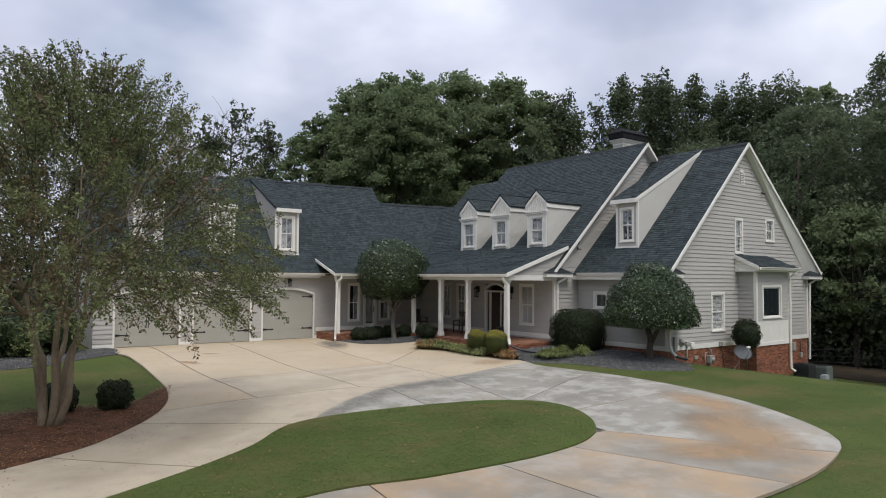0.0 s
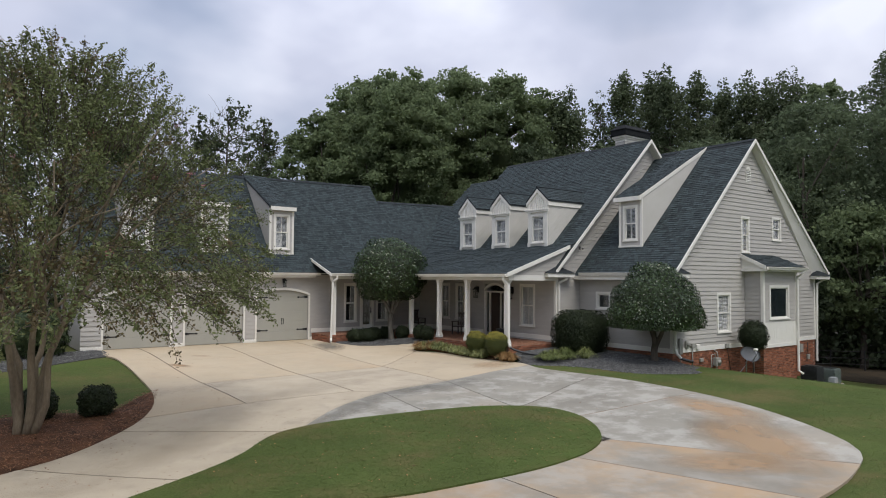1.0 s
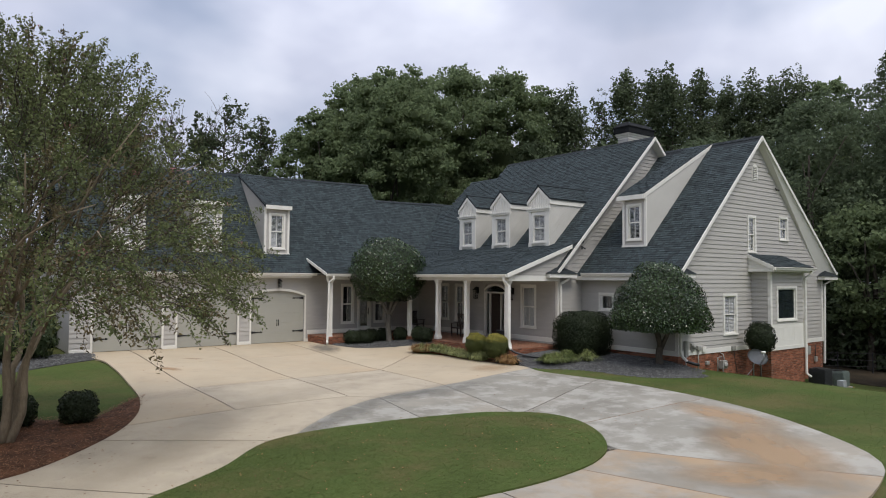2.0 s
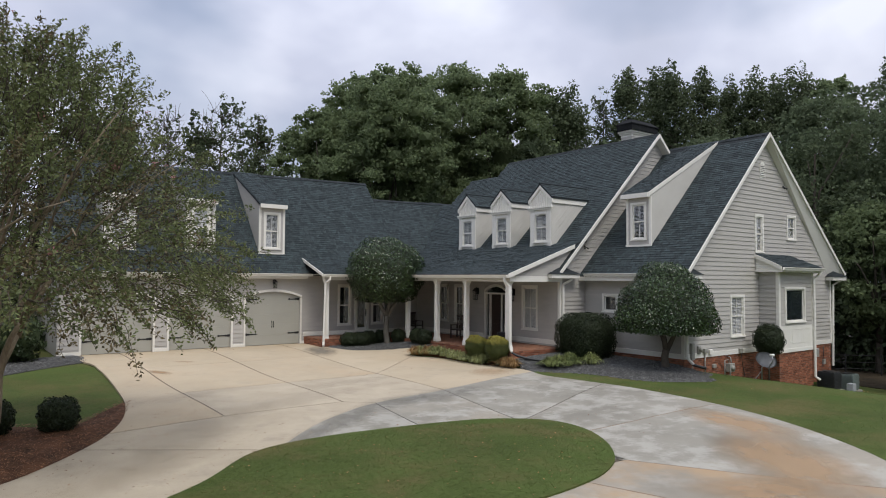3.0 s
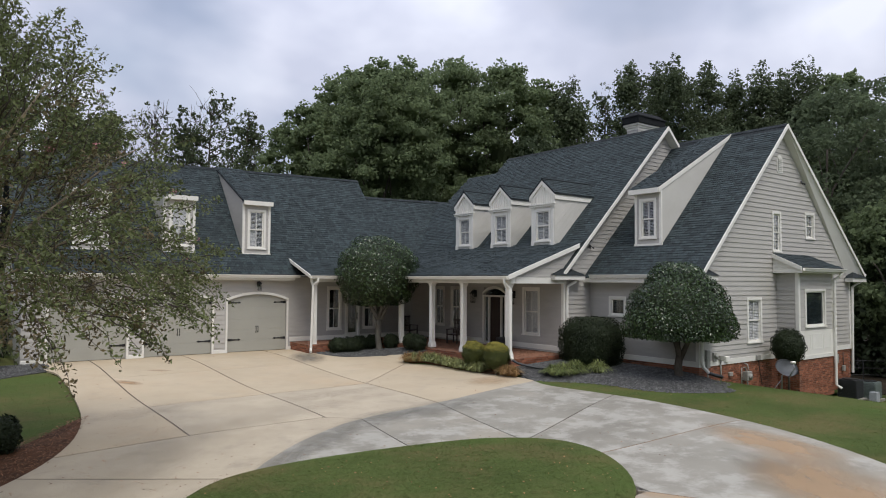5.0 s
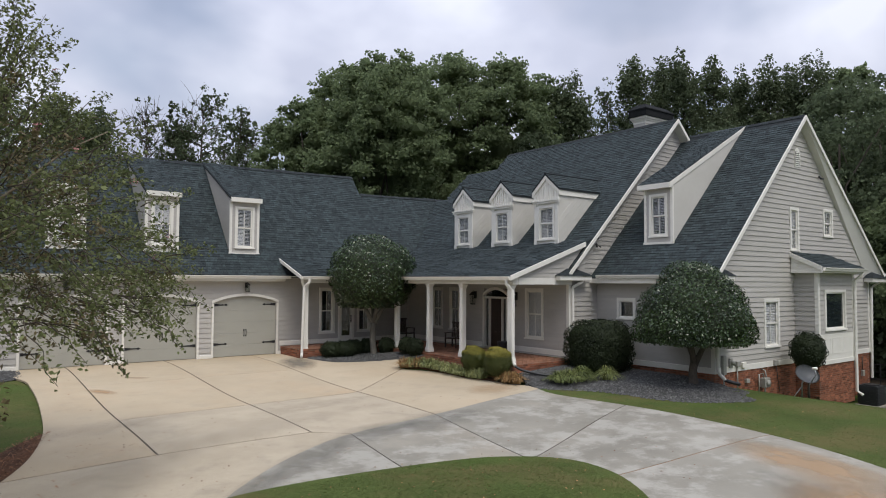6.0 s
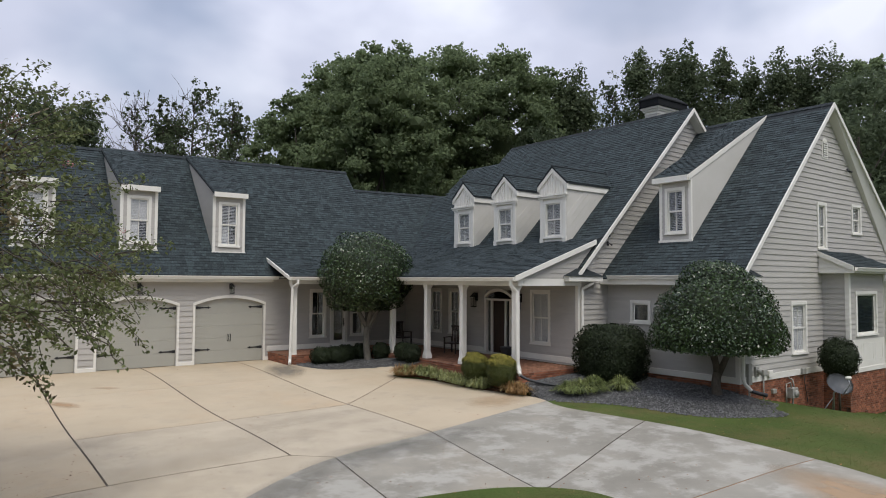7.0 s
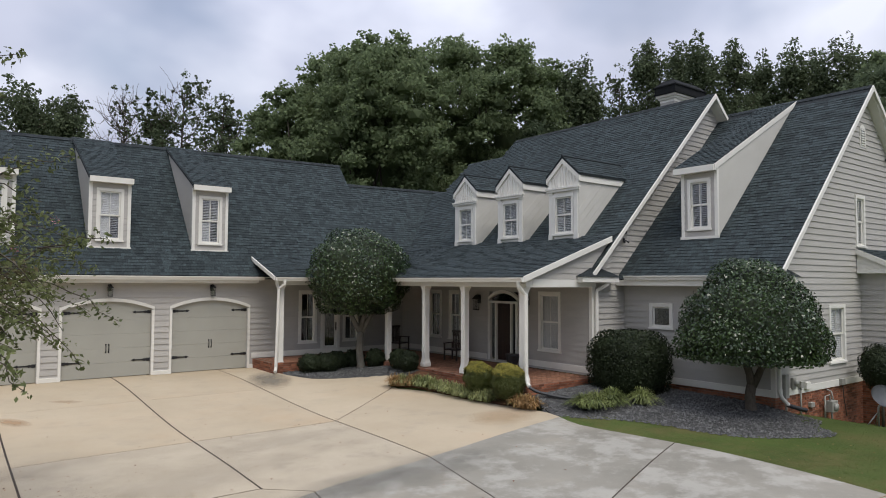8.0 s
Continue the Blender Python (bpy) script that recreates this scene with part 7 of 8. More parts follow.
# crape myrtle by the drive
def crape_myrtle(x, y):
    z = gz(x, y)
    tree = thing("crape_myrtle", (x, y, z), "multi-stemmed crape myrtle with drooping sprays and smooth bark", "tree")
    cx, cy = x + 0.35, y - 0.35
    for k in range(7):
        a = 2 * math.pi * k / 7 + rng.normal() * 0.15
        r0, r1 = rng.uniform(0.08, 0.19), rng.uniform(0.35, 0.7)
        base = (x + r0 * math.cos(a), y + r0 * math.sin(a), z - 0.1)
        mid = (x + r1 * 0.8 * math.cos(a), y + r1 * 0.8 * math.sin(a), z + 1.6)
        fork = (x + r1 * 1.5 * math.cos(a), y + r1 * 1.5 * math.sin(a), z + 2.8 + rng.normal() * 0.2)
        bm = bmesh.new()
        path = limb_path(base, mid, 0.06, 5)[:-1] + limb_path(mid, fork, 0.06, 5)
        tube(bm, path, rng.uniform(0.095, 0.13), 9, 0.05)
        stem = part("stem", bm, M_BARK, tree, smooth=True)
        for j in range(4):
            bm = bmesh.new()
            b = a + rng.normal() * 0.7
            rr = rng.uniform(1.2, 4.0)
            tip = (cx + rr * math.cos(b), cy + rr * math.sin(b), z + rng.uniform(5.4, 8.9) - rr * 0.45)
            tube(bm, limb_path(fork, tip, 0.3, 7), 0.045, 6, 0.012)
            part("branch", bm, M_BARK, stem, smooth=True)
    bm = bmesh.new()
    shoots = []
    for k in range(1060):
        az_ = rng.uniform(0, 2 * math.pi)
        hh = rng.random() ** 1.15
        w = 1 + 0.10 * math.sin(3 * az_ + 1.2) + 0.07 * math.sin(7 * az_ + 5 * hh) + 0.06 * math.sin(9 * hh + 2 * az_)
        rad = 4.5 * math.sqrt(max(0.02, 1 - hh ** 1.9)) * w * rng.random() ** 0.42
        foot = 2.75 + 0.55 * max(0.0, math.cos(az_ - 0.6))
        c = np.array((cx + rad * math.cos(az_), cy + rad * math.sin(az_), z + foot + (8.5 - foot) * hh * (0.94 + 0.06 * w)))
        if rad < 1.7 and hh < 0.18:
            c[2] += 0.9
        out = np.array((math.cos(az_), math.sin(az_), 0.0)) * (0.35 + 0.65 * rad / 4.4) + rng.normal(size=3) * 0.3
        out[2] = np.clip(-0.45 + 2.0 * hh, -0.6, 1.5) + rng.normal() * 0.25
        out /= np.linalg.norm(out)
        shoots.append((c, out, rng.uniform(0.55, 1.1), -0.12 if hh > 0.35 else -0.28, 0.25))
    # drooping sprays round the skirt
    for k in range(105):
        b = rng.uniform(0, 2 * math.pi)
        r0 = rng.uniform(3.3, 4.8)
        c = np.array((cx + r0 * math.cos(b), cy + r0 * math.sin(b), z + rng.uniform(3.0, 4.2)))
        shoots.append((c, np.array((0.72 * math.cos(b), 0.72 * math.sin(b), -0.5)), rng.uniform(0.45, 0.85), -0.25, 0.24))
    green, turned, blooms = [], [], []
    for c, out, length, sag, wide in shoots:
        line = [c + out * length * t + np.array((0, 0, sag * length * t * t)) + rng.normal(size=3) * 0.03 for t in np.linspace(-0.5, 1, 7)]
        tube(bm, [tuple(p) for p in line], 0.012, 4, 0.004)
        k = int(56 * length * (wide / 0.2)) + 20
        t = rng.random(k) ** 0.8 * 1.3 - 0.3
        p = c + np.outer(t * length, out) + np.outer(sag * length * t * t * np.sign(t + 1e-9), np.array((0, 0, 1.0)))
        taper = wide * (1.25 - 0.85 * np.clip(t, 0, 1))
        p = p + unit(k) * (taper * rng.random(k) ** 0.6)[:, None]
        deep = math.hypot(c[0] - cx, c[1] - cy) < 3.6 and c[2] < z + 6.0 and rng.random() < 0.42
        (turned if deep or rng.random() < 0.06 else green).append(p)
        if c[2] > z + 4.3 and rng.random() < 0.05:
            blooms.append(line[-1])
    part("twig_growth", bm, M_BARK_D, tree, smooth=True, kind="stuff")
    for nm, lot, material, label in (("crown", green, M_LEAF_CRAPE, ""), ("turning_foliage", turned, M_LEAF_TURN, "reddish brown turning leaves")):
        p = np.concatenate(lot)
        nor = unit(len(p)) * 0.8 + np.array((0, 0, 0.6))
        leaf_mesh(nm, leaf_quads(p, nor, 0.085, 0.043, 0.7), material, tree, (cx, cy, z + 5), label)
    q = clump_leaves(blooms, [0.075] * len(blooms), 2600, 0.035, 0.03)
    leaf_mesh("blossom", q, M_PINK, tree, (cx, cy, z + 6), "faded pink blossom clusters")
    return tree


crape_myrtle(-2.72, 17.45)


# clipped evergreens
def dome_leaves(c, r, n, length, width, lump=0.05, flat_bottom=None, power=2.0, inner=0.12, peak=0.0):
    d = unit(n)
    if power != 2.0:
        k = (np.abs(d) ** power).sum(1, keepdims=True) ** (1 / power)
        d = d / k
    w = 1 + lump * (np.sin(7 * d[:, :1] + c[0]) * np.sin(6 * d[:, 1:2] + c[1]) + np.sin(11 * d[:, 2:3] + 5 * d[:, :1])) + rng.normal(size=(n, 1)) * lump * 0.35
    f = 1 - inner * rng.random((n, 1)) ** 1.6
    shape = np.ones((n, 3))
    shape[:, :2] -= peak * np.maximum(0, d[:, 2:3])
    p = np.array(c) + d * np.array(r) * w * f * shape
    if flat_bottom is not None:
        low = p[:, 2] < flat_bottom
        p[low, 2] = flat_bottom + rng.random(low.sum()) * 0.12 + 0.05
    nn = d / np.array(r)
    nn /= np.linalg.norm(nn, axis=1, keepdims=True)
    return leaf_quads(p, nn, length, width, 0.75)


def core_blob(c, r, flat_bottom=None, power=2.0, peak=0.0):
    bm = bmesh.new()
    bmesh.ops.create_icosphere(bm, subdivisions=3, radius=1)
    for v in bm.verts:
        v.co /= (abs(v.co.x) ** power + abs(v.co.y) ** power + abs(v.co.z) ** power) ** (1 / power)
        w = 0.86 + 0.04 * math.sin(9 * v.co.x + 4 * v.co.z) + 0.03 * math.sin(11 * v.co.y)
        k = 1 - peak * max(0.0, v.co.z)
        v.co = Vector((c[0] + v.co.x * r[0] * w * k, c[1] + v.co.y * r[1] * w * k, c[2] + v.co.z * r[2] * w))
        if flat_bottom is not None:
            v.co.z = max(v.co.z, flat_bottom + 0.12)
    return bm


def camellia_tree(x, y, z, crown_c, r, n, limbs, label, bottom, trunk_r=0.12, leaf=0.105, peak=0.0, fork=0.6, bark=M_BARK_L):
    """One trunk that forks below the crown into a few limbs, and a dense clipped dome of leaves."""
    tree = thing("camellia_tree", (x, y, z), label, "tree", "clipped camellia trees by the porch")
    top = (x + rng.normal() * 0.04, y + rng.normal() * 0.04, z + (bottom - z) * fork)
    bm = bmesh.new()
    path = limb_path((x, y, z + 0.14), top, 0.04, 5)
    tube(bm, [(x + 0.01, y, z - 0.1), (x, y, z + 0.02)] + path, trunk_r, 10, trunk_r * 0.85)
    for v in bm.verts:
        flare = 1 + 0.45 * max(0.0, 1 - (v.co.z - z) / 0.28) ** 2
        v.co.x, v.co.y = x + (v.co.x - x) * min(flare, 1.6), y + (v.co.y - y) * min(flare, 1.6)
    trunk = part("trunk", bm, bark, tree, smooth=True)
    for dx, dy in limbs:
        b = (x + dx, y + dy, bottom + 0.5)
        bm = bmesh.new()
        tube(bm, limb_path((top[0], top[1], top[2] - 0.08), b, 0.06, 5), trunk_r * 0.72, 8, trunk_r * 0.4)
        part("limb", bm, bark, trunk, smooth=True)
        for j in range(4):
            bm = bmesh.new()
            ang = rng.uniform(0, 2 * math.pi)
            tube(bm, limb_path(b, (b[0] + math.cos(ang) * r[0] * 0.6, b[1] + math.sin(ang) * r[1] * 0.6, b[2] + rng.uniform(0.3, 0.9)), 0.08, 5), 0.035, 6, 0.01)
            part("branch", bm, M_BARK_D, trunk, smooth=True)
    q = dome_leaves(crown_c, r, n, leaf, leaf * 0.5, 0.038, bottom, inner=0.24, peak=peak)
    leaf_mesh("crown", q, M_LEAF_CAM, tree, crown_c)
    # solid core, darker than the leaves: shade inside the crown as colour
    part("inner_crown", core_blob(crown_c, r, bottom, peak=peak), M_HEDGE_SHADE_CORE, tree, smooth=True)
    return tree


camellia_tree(14.2, 28.2, gz(14.2, 28.2), (14.06, 28.22, 3.5), (1.93, 1.93, 1.78), 21000, [(-0.62, 0.35), (0.22, -0.3), (0.55, -0.5), (0.1, 0.6)], "dome-clipped camellia tree in the gravel corner bed", 2.05, 0.15, 0.095, fork=0.68)
camellia_tree(18.5, 15.5, gz(18.5, 15.5), (18.47, 15.46, 1.84), (1.86, 1.86, 2.12), 42000, [(-0.35, 0.35), (0.35, -0.35), (0.3, 0.4)], "rounded glossy camellia tree in the gravel bed", 1.27, 0.15, 0.085, peak=0.19, fork=0.55, bark=M_BARK_D)


def shrub(name, c, r, n, material, label, category="shrub", group="", leaf=(0.06, 0.04), power=2.0, lump=0.05, bottom=None, tips=None):
    z = gz(c[0], c[1])
    s = thing(name, (c[0], c[1], z), label, category, group)
    q = dome_leaves(c, r, n, leaf[0], leaf[1], lump, bottom if bottom is not None else z + 0.06, power, 0.2)
    leaf_mesh("foliage", q, material, s, c)
    # brighter leaves over the upper part only; the darker leaf stays below
    if tips:
        q = dome_leaves((c[0], c[1], c[2] + 0.02), r, n, leaf[0], leaf[1], lump, None, power, 0.06)
        mid_z = q.reshape(-1, 4, 3)[:, :, 2].mean(1)
        keep = mid_z > c[2] + r[2] * (0.30 + 0.3 * rng.random(n))
        leaf_mesh("new_growth", q.reshape(-1, 4, 3)[keep].reshape(-1, 3), tips, s, c, "brighter golden leaves over the top")
    part("inner_foliage", core_blob(c, r, z, power), material, s, smooth=True)
    bm = bmesh.new()
    tube(bm, [(c[0], c[1], z - 0.1), (c[0], c[1], max(z + 0.3, c[2] - r[2] * 0.5))], 0.05, 6, 0.03)
    part("stem", bm, M_BARK_D, s, smooth=True)
    return s


shrub("boxed_hedge_shrub", (18.05, 19.0, 0.86), (1.09, 1.09, 1.0), 15000, M_HEDGE_SHADE_CORE, "dark clipped block-shaped evergreen shrub in gravel", power=3.6, lump=0.02, leaf=(0.07, 0.045))
shrub("golden_shrub", (14.36, 21.62, 0.46), (0.46, 0.46, 0.46), 9000, M_LEAF_SPIREA, "round golden-green shrub beside the porch", group="golden shrubs by the porch", leaf=(0.045, 0.024), tips=M_LEAF_GOLD)
shrub("golden_shrub", (14.44, 20.42, 0.46), (0.50, 0.50, 0.51), 10500, M_LEAF_SPIREA, "round golden-green shrub beside the porch", group="golden shrubs by the porch", leaf=(0.045, 0.024), tips=M_LEAF_GOLD)
shrub("ball_topiary", (24.05, 14.45, 0.78), (0.62, 0.62, 0.72), 4500, M_HEDGE_SHADE_CORE, "dark ball-clipped evergreen against the end wall", bottom=0.1)
shrub("low_shrub", (-1.03, 18.5, -0.06), (0.44, 0.44, 0.40), 3200, M_HEDGE_SHADE_CORE, "small dark rounded shrub in the mulch bed", group="mulch bed shrubs", power=3.0)
shrub("low_shrub", (-2.33, 18.88, -0.06), (0.44, 0.44, 0.40), 2600, M_HEDGE_SHADE_CORE, "small dark rounded shrub in the mulch bed", group="mulch bed shrubs", power=3.0)
for x, y, s in ((-1.0, 29.75, 0.85), (-2.2, 29.35, 1.0), (-3.7, 29.4, 1.05), (-5.2, 29.8, 1.1)):
    z0 = gz(x, y)
    shrub("corner_shrub", (x, y, z0 + 0.95), (s, s, 1.0), 3200, M_LEAF_SHADE, "loose dark green shrub beside the garage corner", group="shrubs at the garage corner", leaf=(0.13, 0.08), lump=0.14, bottom=z0 + 0.1)
for x, y, s in ((12.3, 28.5, 0.48), (12.85, 28.4, 0.5), (13.5, 28.75, 0.42), (14.2, 28.75, 0.42), (14.52, 27.7, 0.36), (14.5, 26.05, 0.38), (14.5, 25.5, 0.36)):
    z0 = gz(x, y)
    shrub("low_hedge", (x, y, z0 + 0.34), (s, s, 0.38), 2200, M_HEDGE_SHADE_CORE, "low dark evergreen in the corner bed", group="corner bed evergreens", bottom=z0 + 0.02)


def porch_chair(x, y, turn):
    """A dark slatted armchair on the porch."""
    z = 0.345
    chair = thing("porch_chair", (x, y, z), "dark slatted armchair in the shade of the porch", "chair", "chairs on the porch")
    m = Matrix.Translation((x, y, z)) @ Matrix.Rotation(turn, 4, "Z")

    def bar(name, x0, y0, z0, x1, y1, z1):
        bm = bmesh.new()
        box(bm, x0, y0, z0, x1, y1, z1)
        bevel(bm, 0.008)
        bmesh.ops.transform(bm, matrix=m, verts=bm.verts[:])
        part(name, bm, M_WOOD, chair)

    bar("seat", -0.29, -0.28, 0.38, 0.29, 0.26, 0.43)
    for k in range(7):
        bar("back_slat", -0.27 + k * 0.08, 0.24, 0.43, -0.22 + k * 0.08, 0.27, 1.02)
    bar("back_rail", -0.3, 0.23, 1.02, 0.3, 0.28, 1.1)
    for sx in (-0.31, 0.25):
        bar("armrest", sx - 0.01, -0.3, 0.62, sx + 0.07, 0.27, 0.655)
        for sy in (-0.28, 0.22):
            bar("leg", sx, sy, 0.0, sx + 0.055, sy + 0.055, 0.62)


porch_chair(16.9, 29.7, 0.25)
porch_chair(17.05, 26.2, -1.3)


def blade_tuft(name, at, n, height, spread_r, material, label, group, droop=0.7, parent=None):
    """A tuft of arching strap leaves."""
    t_ = thing(name, at, label, "grass plant", group)
    verts, faces = [], []
    for k in range(n):
        a = rng.uniform(0, 2 * math.pi)
        d = np.array((math.cos(a), math.sin(a), 0))
        sidev = np.array((-d[1], d[0], 0)) * rng.uniform(0.009, 0.017)
        f = rng.uniform(0.1, 1.0)
        h, r = height * rng.uniform(0.75, 1.1) * (1 - 0.35 * f), spread_r * f
        base = np.array(at) + d * rng.uniform(0, 0.14)
        o = len(verts)
        for t in (0, 0.3, 0.6, 0.82, 1.0):
            p = base + d * r * t ** 1.2 + np.array((0, 0, h * (2.1 * t - (1.15 + 0.75 * f) * t * t)))
            w = sidev * (1 - 0.8 * t * t)
            verts += [tuple(p - w), tuple(p + w)]
        for i in range(4):
            q = o + 2 * i
            faces.append((q, q + 1, q + 3, q + 2))
    raw("blade_growth", verts, faces, material, t_, kind="stuff", origin=at)
    return t_


row = spline([(13.5, 24.75), (13.85, 23.9), (14.1, 22.6), (14.3, 21.4), (14.42, 20.2), (14.62, 19.4)], closed=False, steps=4)
for k, (x, y) in enumerate(row[:-1]):
    if 20.15 < y < 21.0:
        continue
    dry = k in (0, 1, 3, 15, 17, 18, 19)
    z = gz(x, y) + 0.03
    blade_tuft("liriope", (x - 0.08, y, z), 150, 0.46, 0.46, M_DRYBLADE if dry else M_LIRIOPE, "browning liriope tuft at the porch bed" if dry else "striped green liriope tuft at the porch bed", "liriope edging the porch bed")
    if k % 4 == 1:
        blade_tuft("liriope", (x + 0.12, y + 0.12, z), 150, 0.42, 0.40, M_LIRIOPE, "striped green liriope tuft at the porch bed", "liriope edging the porch bed")
for x, y, h in ((15.75, 18.35, 0.62), (16.15, 18.2, 0.66), (16.45, 18.35, 0.6), (16.95, 17.75, 0.62), (15.55, 18.6, 0.5)):
    blade_tuft("ornamental_grass", (x, y, gz(x, y) + 0.06), 420, h * 0.9, 0.58, M_TUFT, "arching ornamental grass clump in gravel", "ornamental grasses in the gravel bed")


# ---- small pieces last ----
def scatter(bounds, n, tests):
    x0, y0, x1, y1 = bounds
    p = np.column_stack([rng.uniform(x0, x1, n), rng.uniform(y0, y1, n)])
    for t in tests:
        p = p[t(p[:, 0], p[:, 1]) <= 0]
    return p


def grass_patch(name, pts, lift, label, h=0.016):
    n = len(pts)
    z = ground_z(pts[:, 0], pts[:, 1]) + (lift(pts[:, 0], pts[:, 1]) if callable(lift) else lift)
    base = np.column_stack([pts, z])
    a = rng.uniform(0, 2 * math.pi, n)
    side = np.column_stack([np.cos(a), np.sin(a), np.zeros(n)]) * 0.007
    leanv = np.column_stack([rng.normal(size=n) * 0.045, rng.normal(size=n) * 0.045, h * rng.uniform(0.6, 1.3, n)])
    verts = np.stack([base - side, base + side, base + side * 0.5 + leanv * 0.7, base + leanv], 1).reshape(-1, 3)
    ob = leaf_mesh(name, verts, M_BLADE, None, (float(pts[0, 0]), float(pts[0, 1]), 0.0), label, kind="stuff")
    return tagged(ob, label, "grass")


off_beds = [outside_of(in_drive), outside_of(in_gravel), outside_of(in_mulch)]
grass_patch("grass_blades", scatter((-6, 6, 9, 14), 52000, [in_island]), lambda x, y: 0.035 + 0.05 * ramp01(0.0, 1.5, -in_island(x, y)), "short mown grass on the island")
grass_patch("grass_blades", scatter((8, 1, 26, 16), 55000, [*off_beds, lambda x, y: (np.asarray(x) > 19.4) * (np.asarray(y) > 15.2) - 0.5]), -0.04, "short mown grass beside the driveway")
grass_patch("grass_blades", scatter((-9, 17, 2, 32), 24000, [*off_beds]), -0.04, "short mown grass beside the garage")


def bits(name, pts, z_off, size, material, label, category, flat=0.3, upward=True):
    n = len(pts)
    z = ground_z(pts[:, 0], pts[:, 1]) + z_off
    p = np.column_stack([pts, z])
    up = np.tile(np.array([0, 0, 1.0]), (n, 1))
    q = leaf_quads(p, up, size[0], size[1], flat)
    ob = leaf_mesh(name, q, material, None, (float(pts[0, 0]), float(pts[0, 1]), 0.0), label, kind="stuff")
    return tagged(ob, label, category)


bits("fallen_leaves", np.concatenate([scatter((-9, 10, 12, 22), 560, [in_drive, isl_out]), scatter((-9, 9, 3, 20), 620, [in_drive, isl_out]), scatter((0, 20, 13, 31), 26, [in_drive])]), 0.012, (0.05, 0.03), M_STRAW, "brown fallen leaves scattered on the concrete", "leaves", 0.25)
bits("fallen_leaves", scatter((-6, 6, 9, 14), 800, [in_island]), 0.10, (0.045, 0.028), M_FALLEN, "brown fallen leaves scattered on the grass", "leaves", 0.4)
bits("fallen_leaves", scatter((9, 3, 26, 16), 420, off_beds), 0.0, (0.045, 0.028), M_FALLEN, "brown fallen leaves scattered on the grass", "leaves", 0.4)
bits("pine_straw", scatter((-9, 13, 1.2, 21), 20000, [in_mulch]), 0.07, (0.11, 0.015), M_STRAW, "reddish pine straw needles", "mulch", 0.35)
bits("leaf_litter", scatter((-9, 13, 1.2, 21), 2400, [in_mulch]), 0.075, (0.06, 0.04), M_STRAW, "rust-brown leaf litter on the bed", "leaves", 0.5)


def stones(pts, z_off, r, parent_label):
    n = len(pts)
    z = ground_z(pts[:, 0], pts[:, 1]) + (z_off(pts[:, 0], pts[:, 1]) if callable(z_off) else z_off)
    c = np.column_stack([pts, z])
    d = np.array([(1, 0, 0), (0, 1, 0), (-1, 0, 0), (0, -1, 0), (0, 0, 0.8), (0, 0, -0.5)])
    ang = rng.uniform(0, 6.28, n)
    s = r * rng.uniform(0.5, 1.3, (n, 1))
    verts = []
    for k in d:
        x = k[0] * np.cos(ang) - k[1] * np.sin(ang)
        y = k[0] * np.sin(ang) + k[1] * np.cos(ang)
        verts.append(c + np.column_stack([x, y, np.full(n, k[2])]) * s * rng.uniform(0.8, 1.2, (n, 3)))
    V = np.stack(verts, 1).reshape(-1, 3)
    F = []
    for i in range(n):
        o = 6 * i
        F += [(o, o + 1, o + 4), (o + 1, o + 2, o + 4), (o + 2, o + 3, o + 4), (o + 3, o, o + 4)]
    ob = raw("gravel_stones", V, F, M_STONE, origin=(float(c[0, 0]), float(c[0, 1]), 0.0), kind="stuff")
    return tagged(ob, parent_label, "gravel")


stones(scatter((14, 12, 21, 21), 26000, [lambda x, y: in_gravel(x, y) - 0.15 * np.sin(3.1 * x + 2 * y)]), lambda x, y: np.maximum(gravel_lift(x, y), -0.035) + 0.008, 0.034, "grey gravel stones along the house")
stones(scatter((-4, 27, 1.3, 31), 5000, [in_corner]), lambda x, y: -0.01 + 0.07 * ramp01(0, 0.6, -in_corner(x, y)), 0.035, "grey gravel stones at the garage corner")
stones(scatter((11, 24.8, 15.5, 29.6), 6000, [in_court]), lambda x, y: 0.012 + 0.05 * ramp01(0, 0.7, -in_court(x, y)), 0.035, "grey gravel stones in the corner bed")


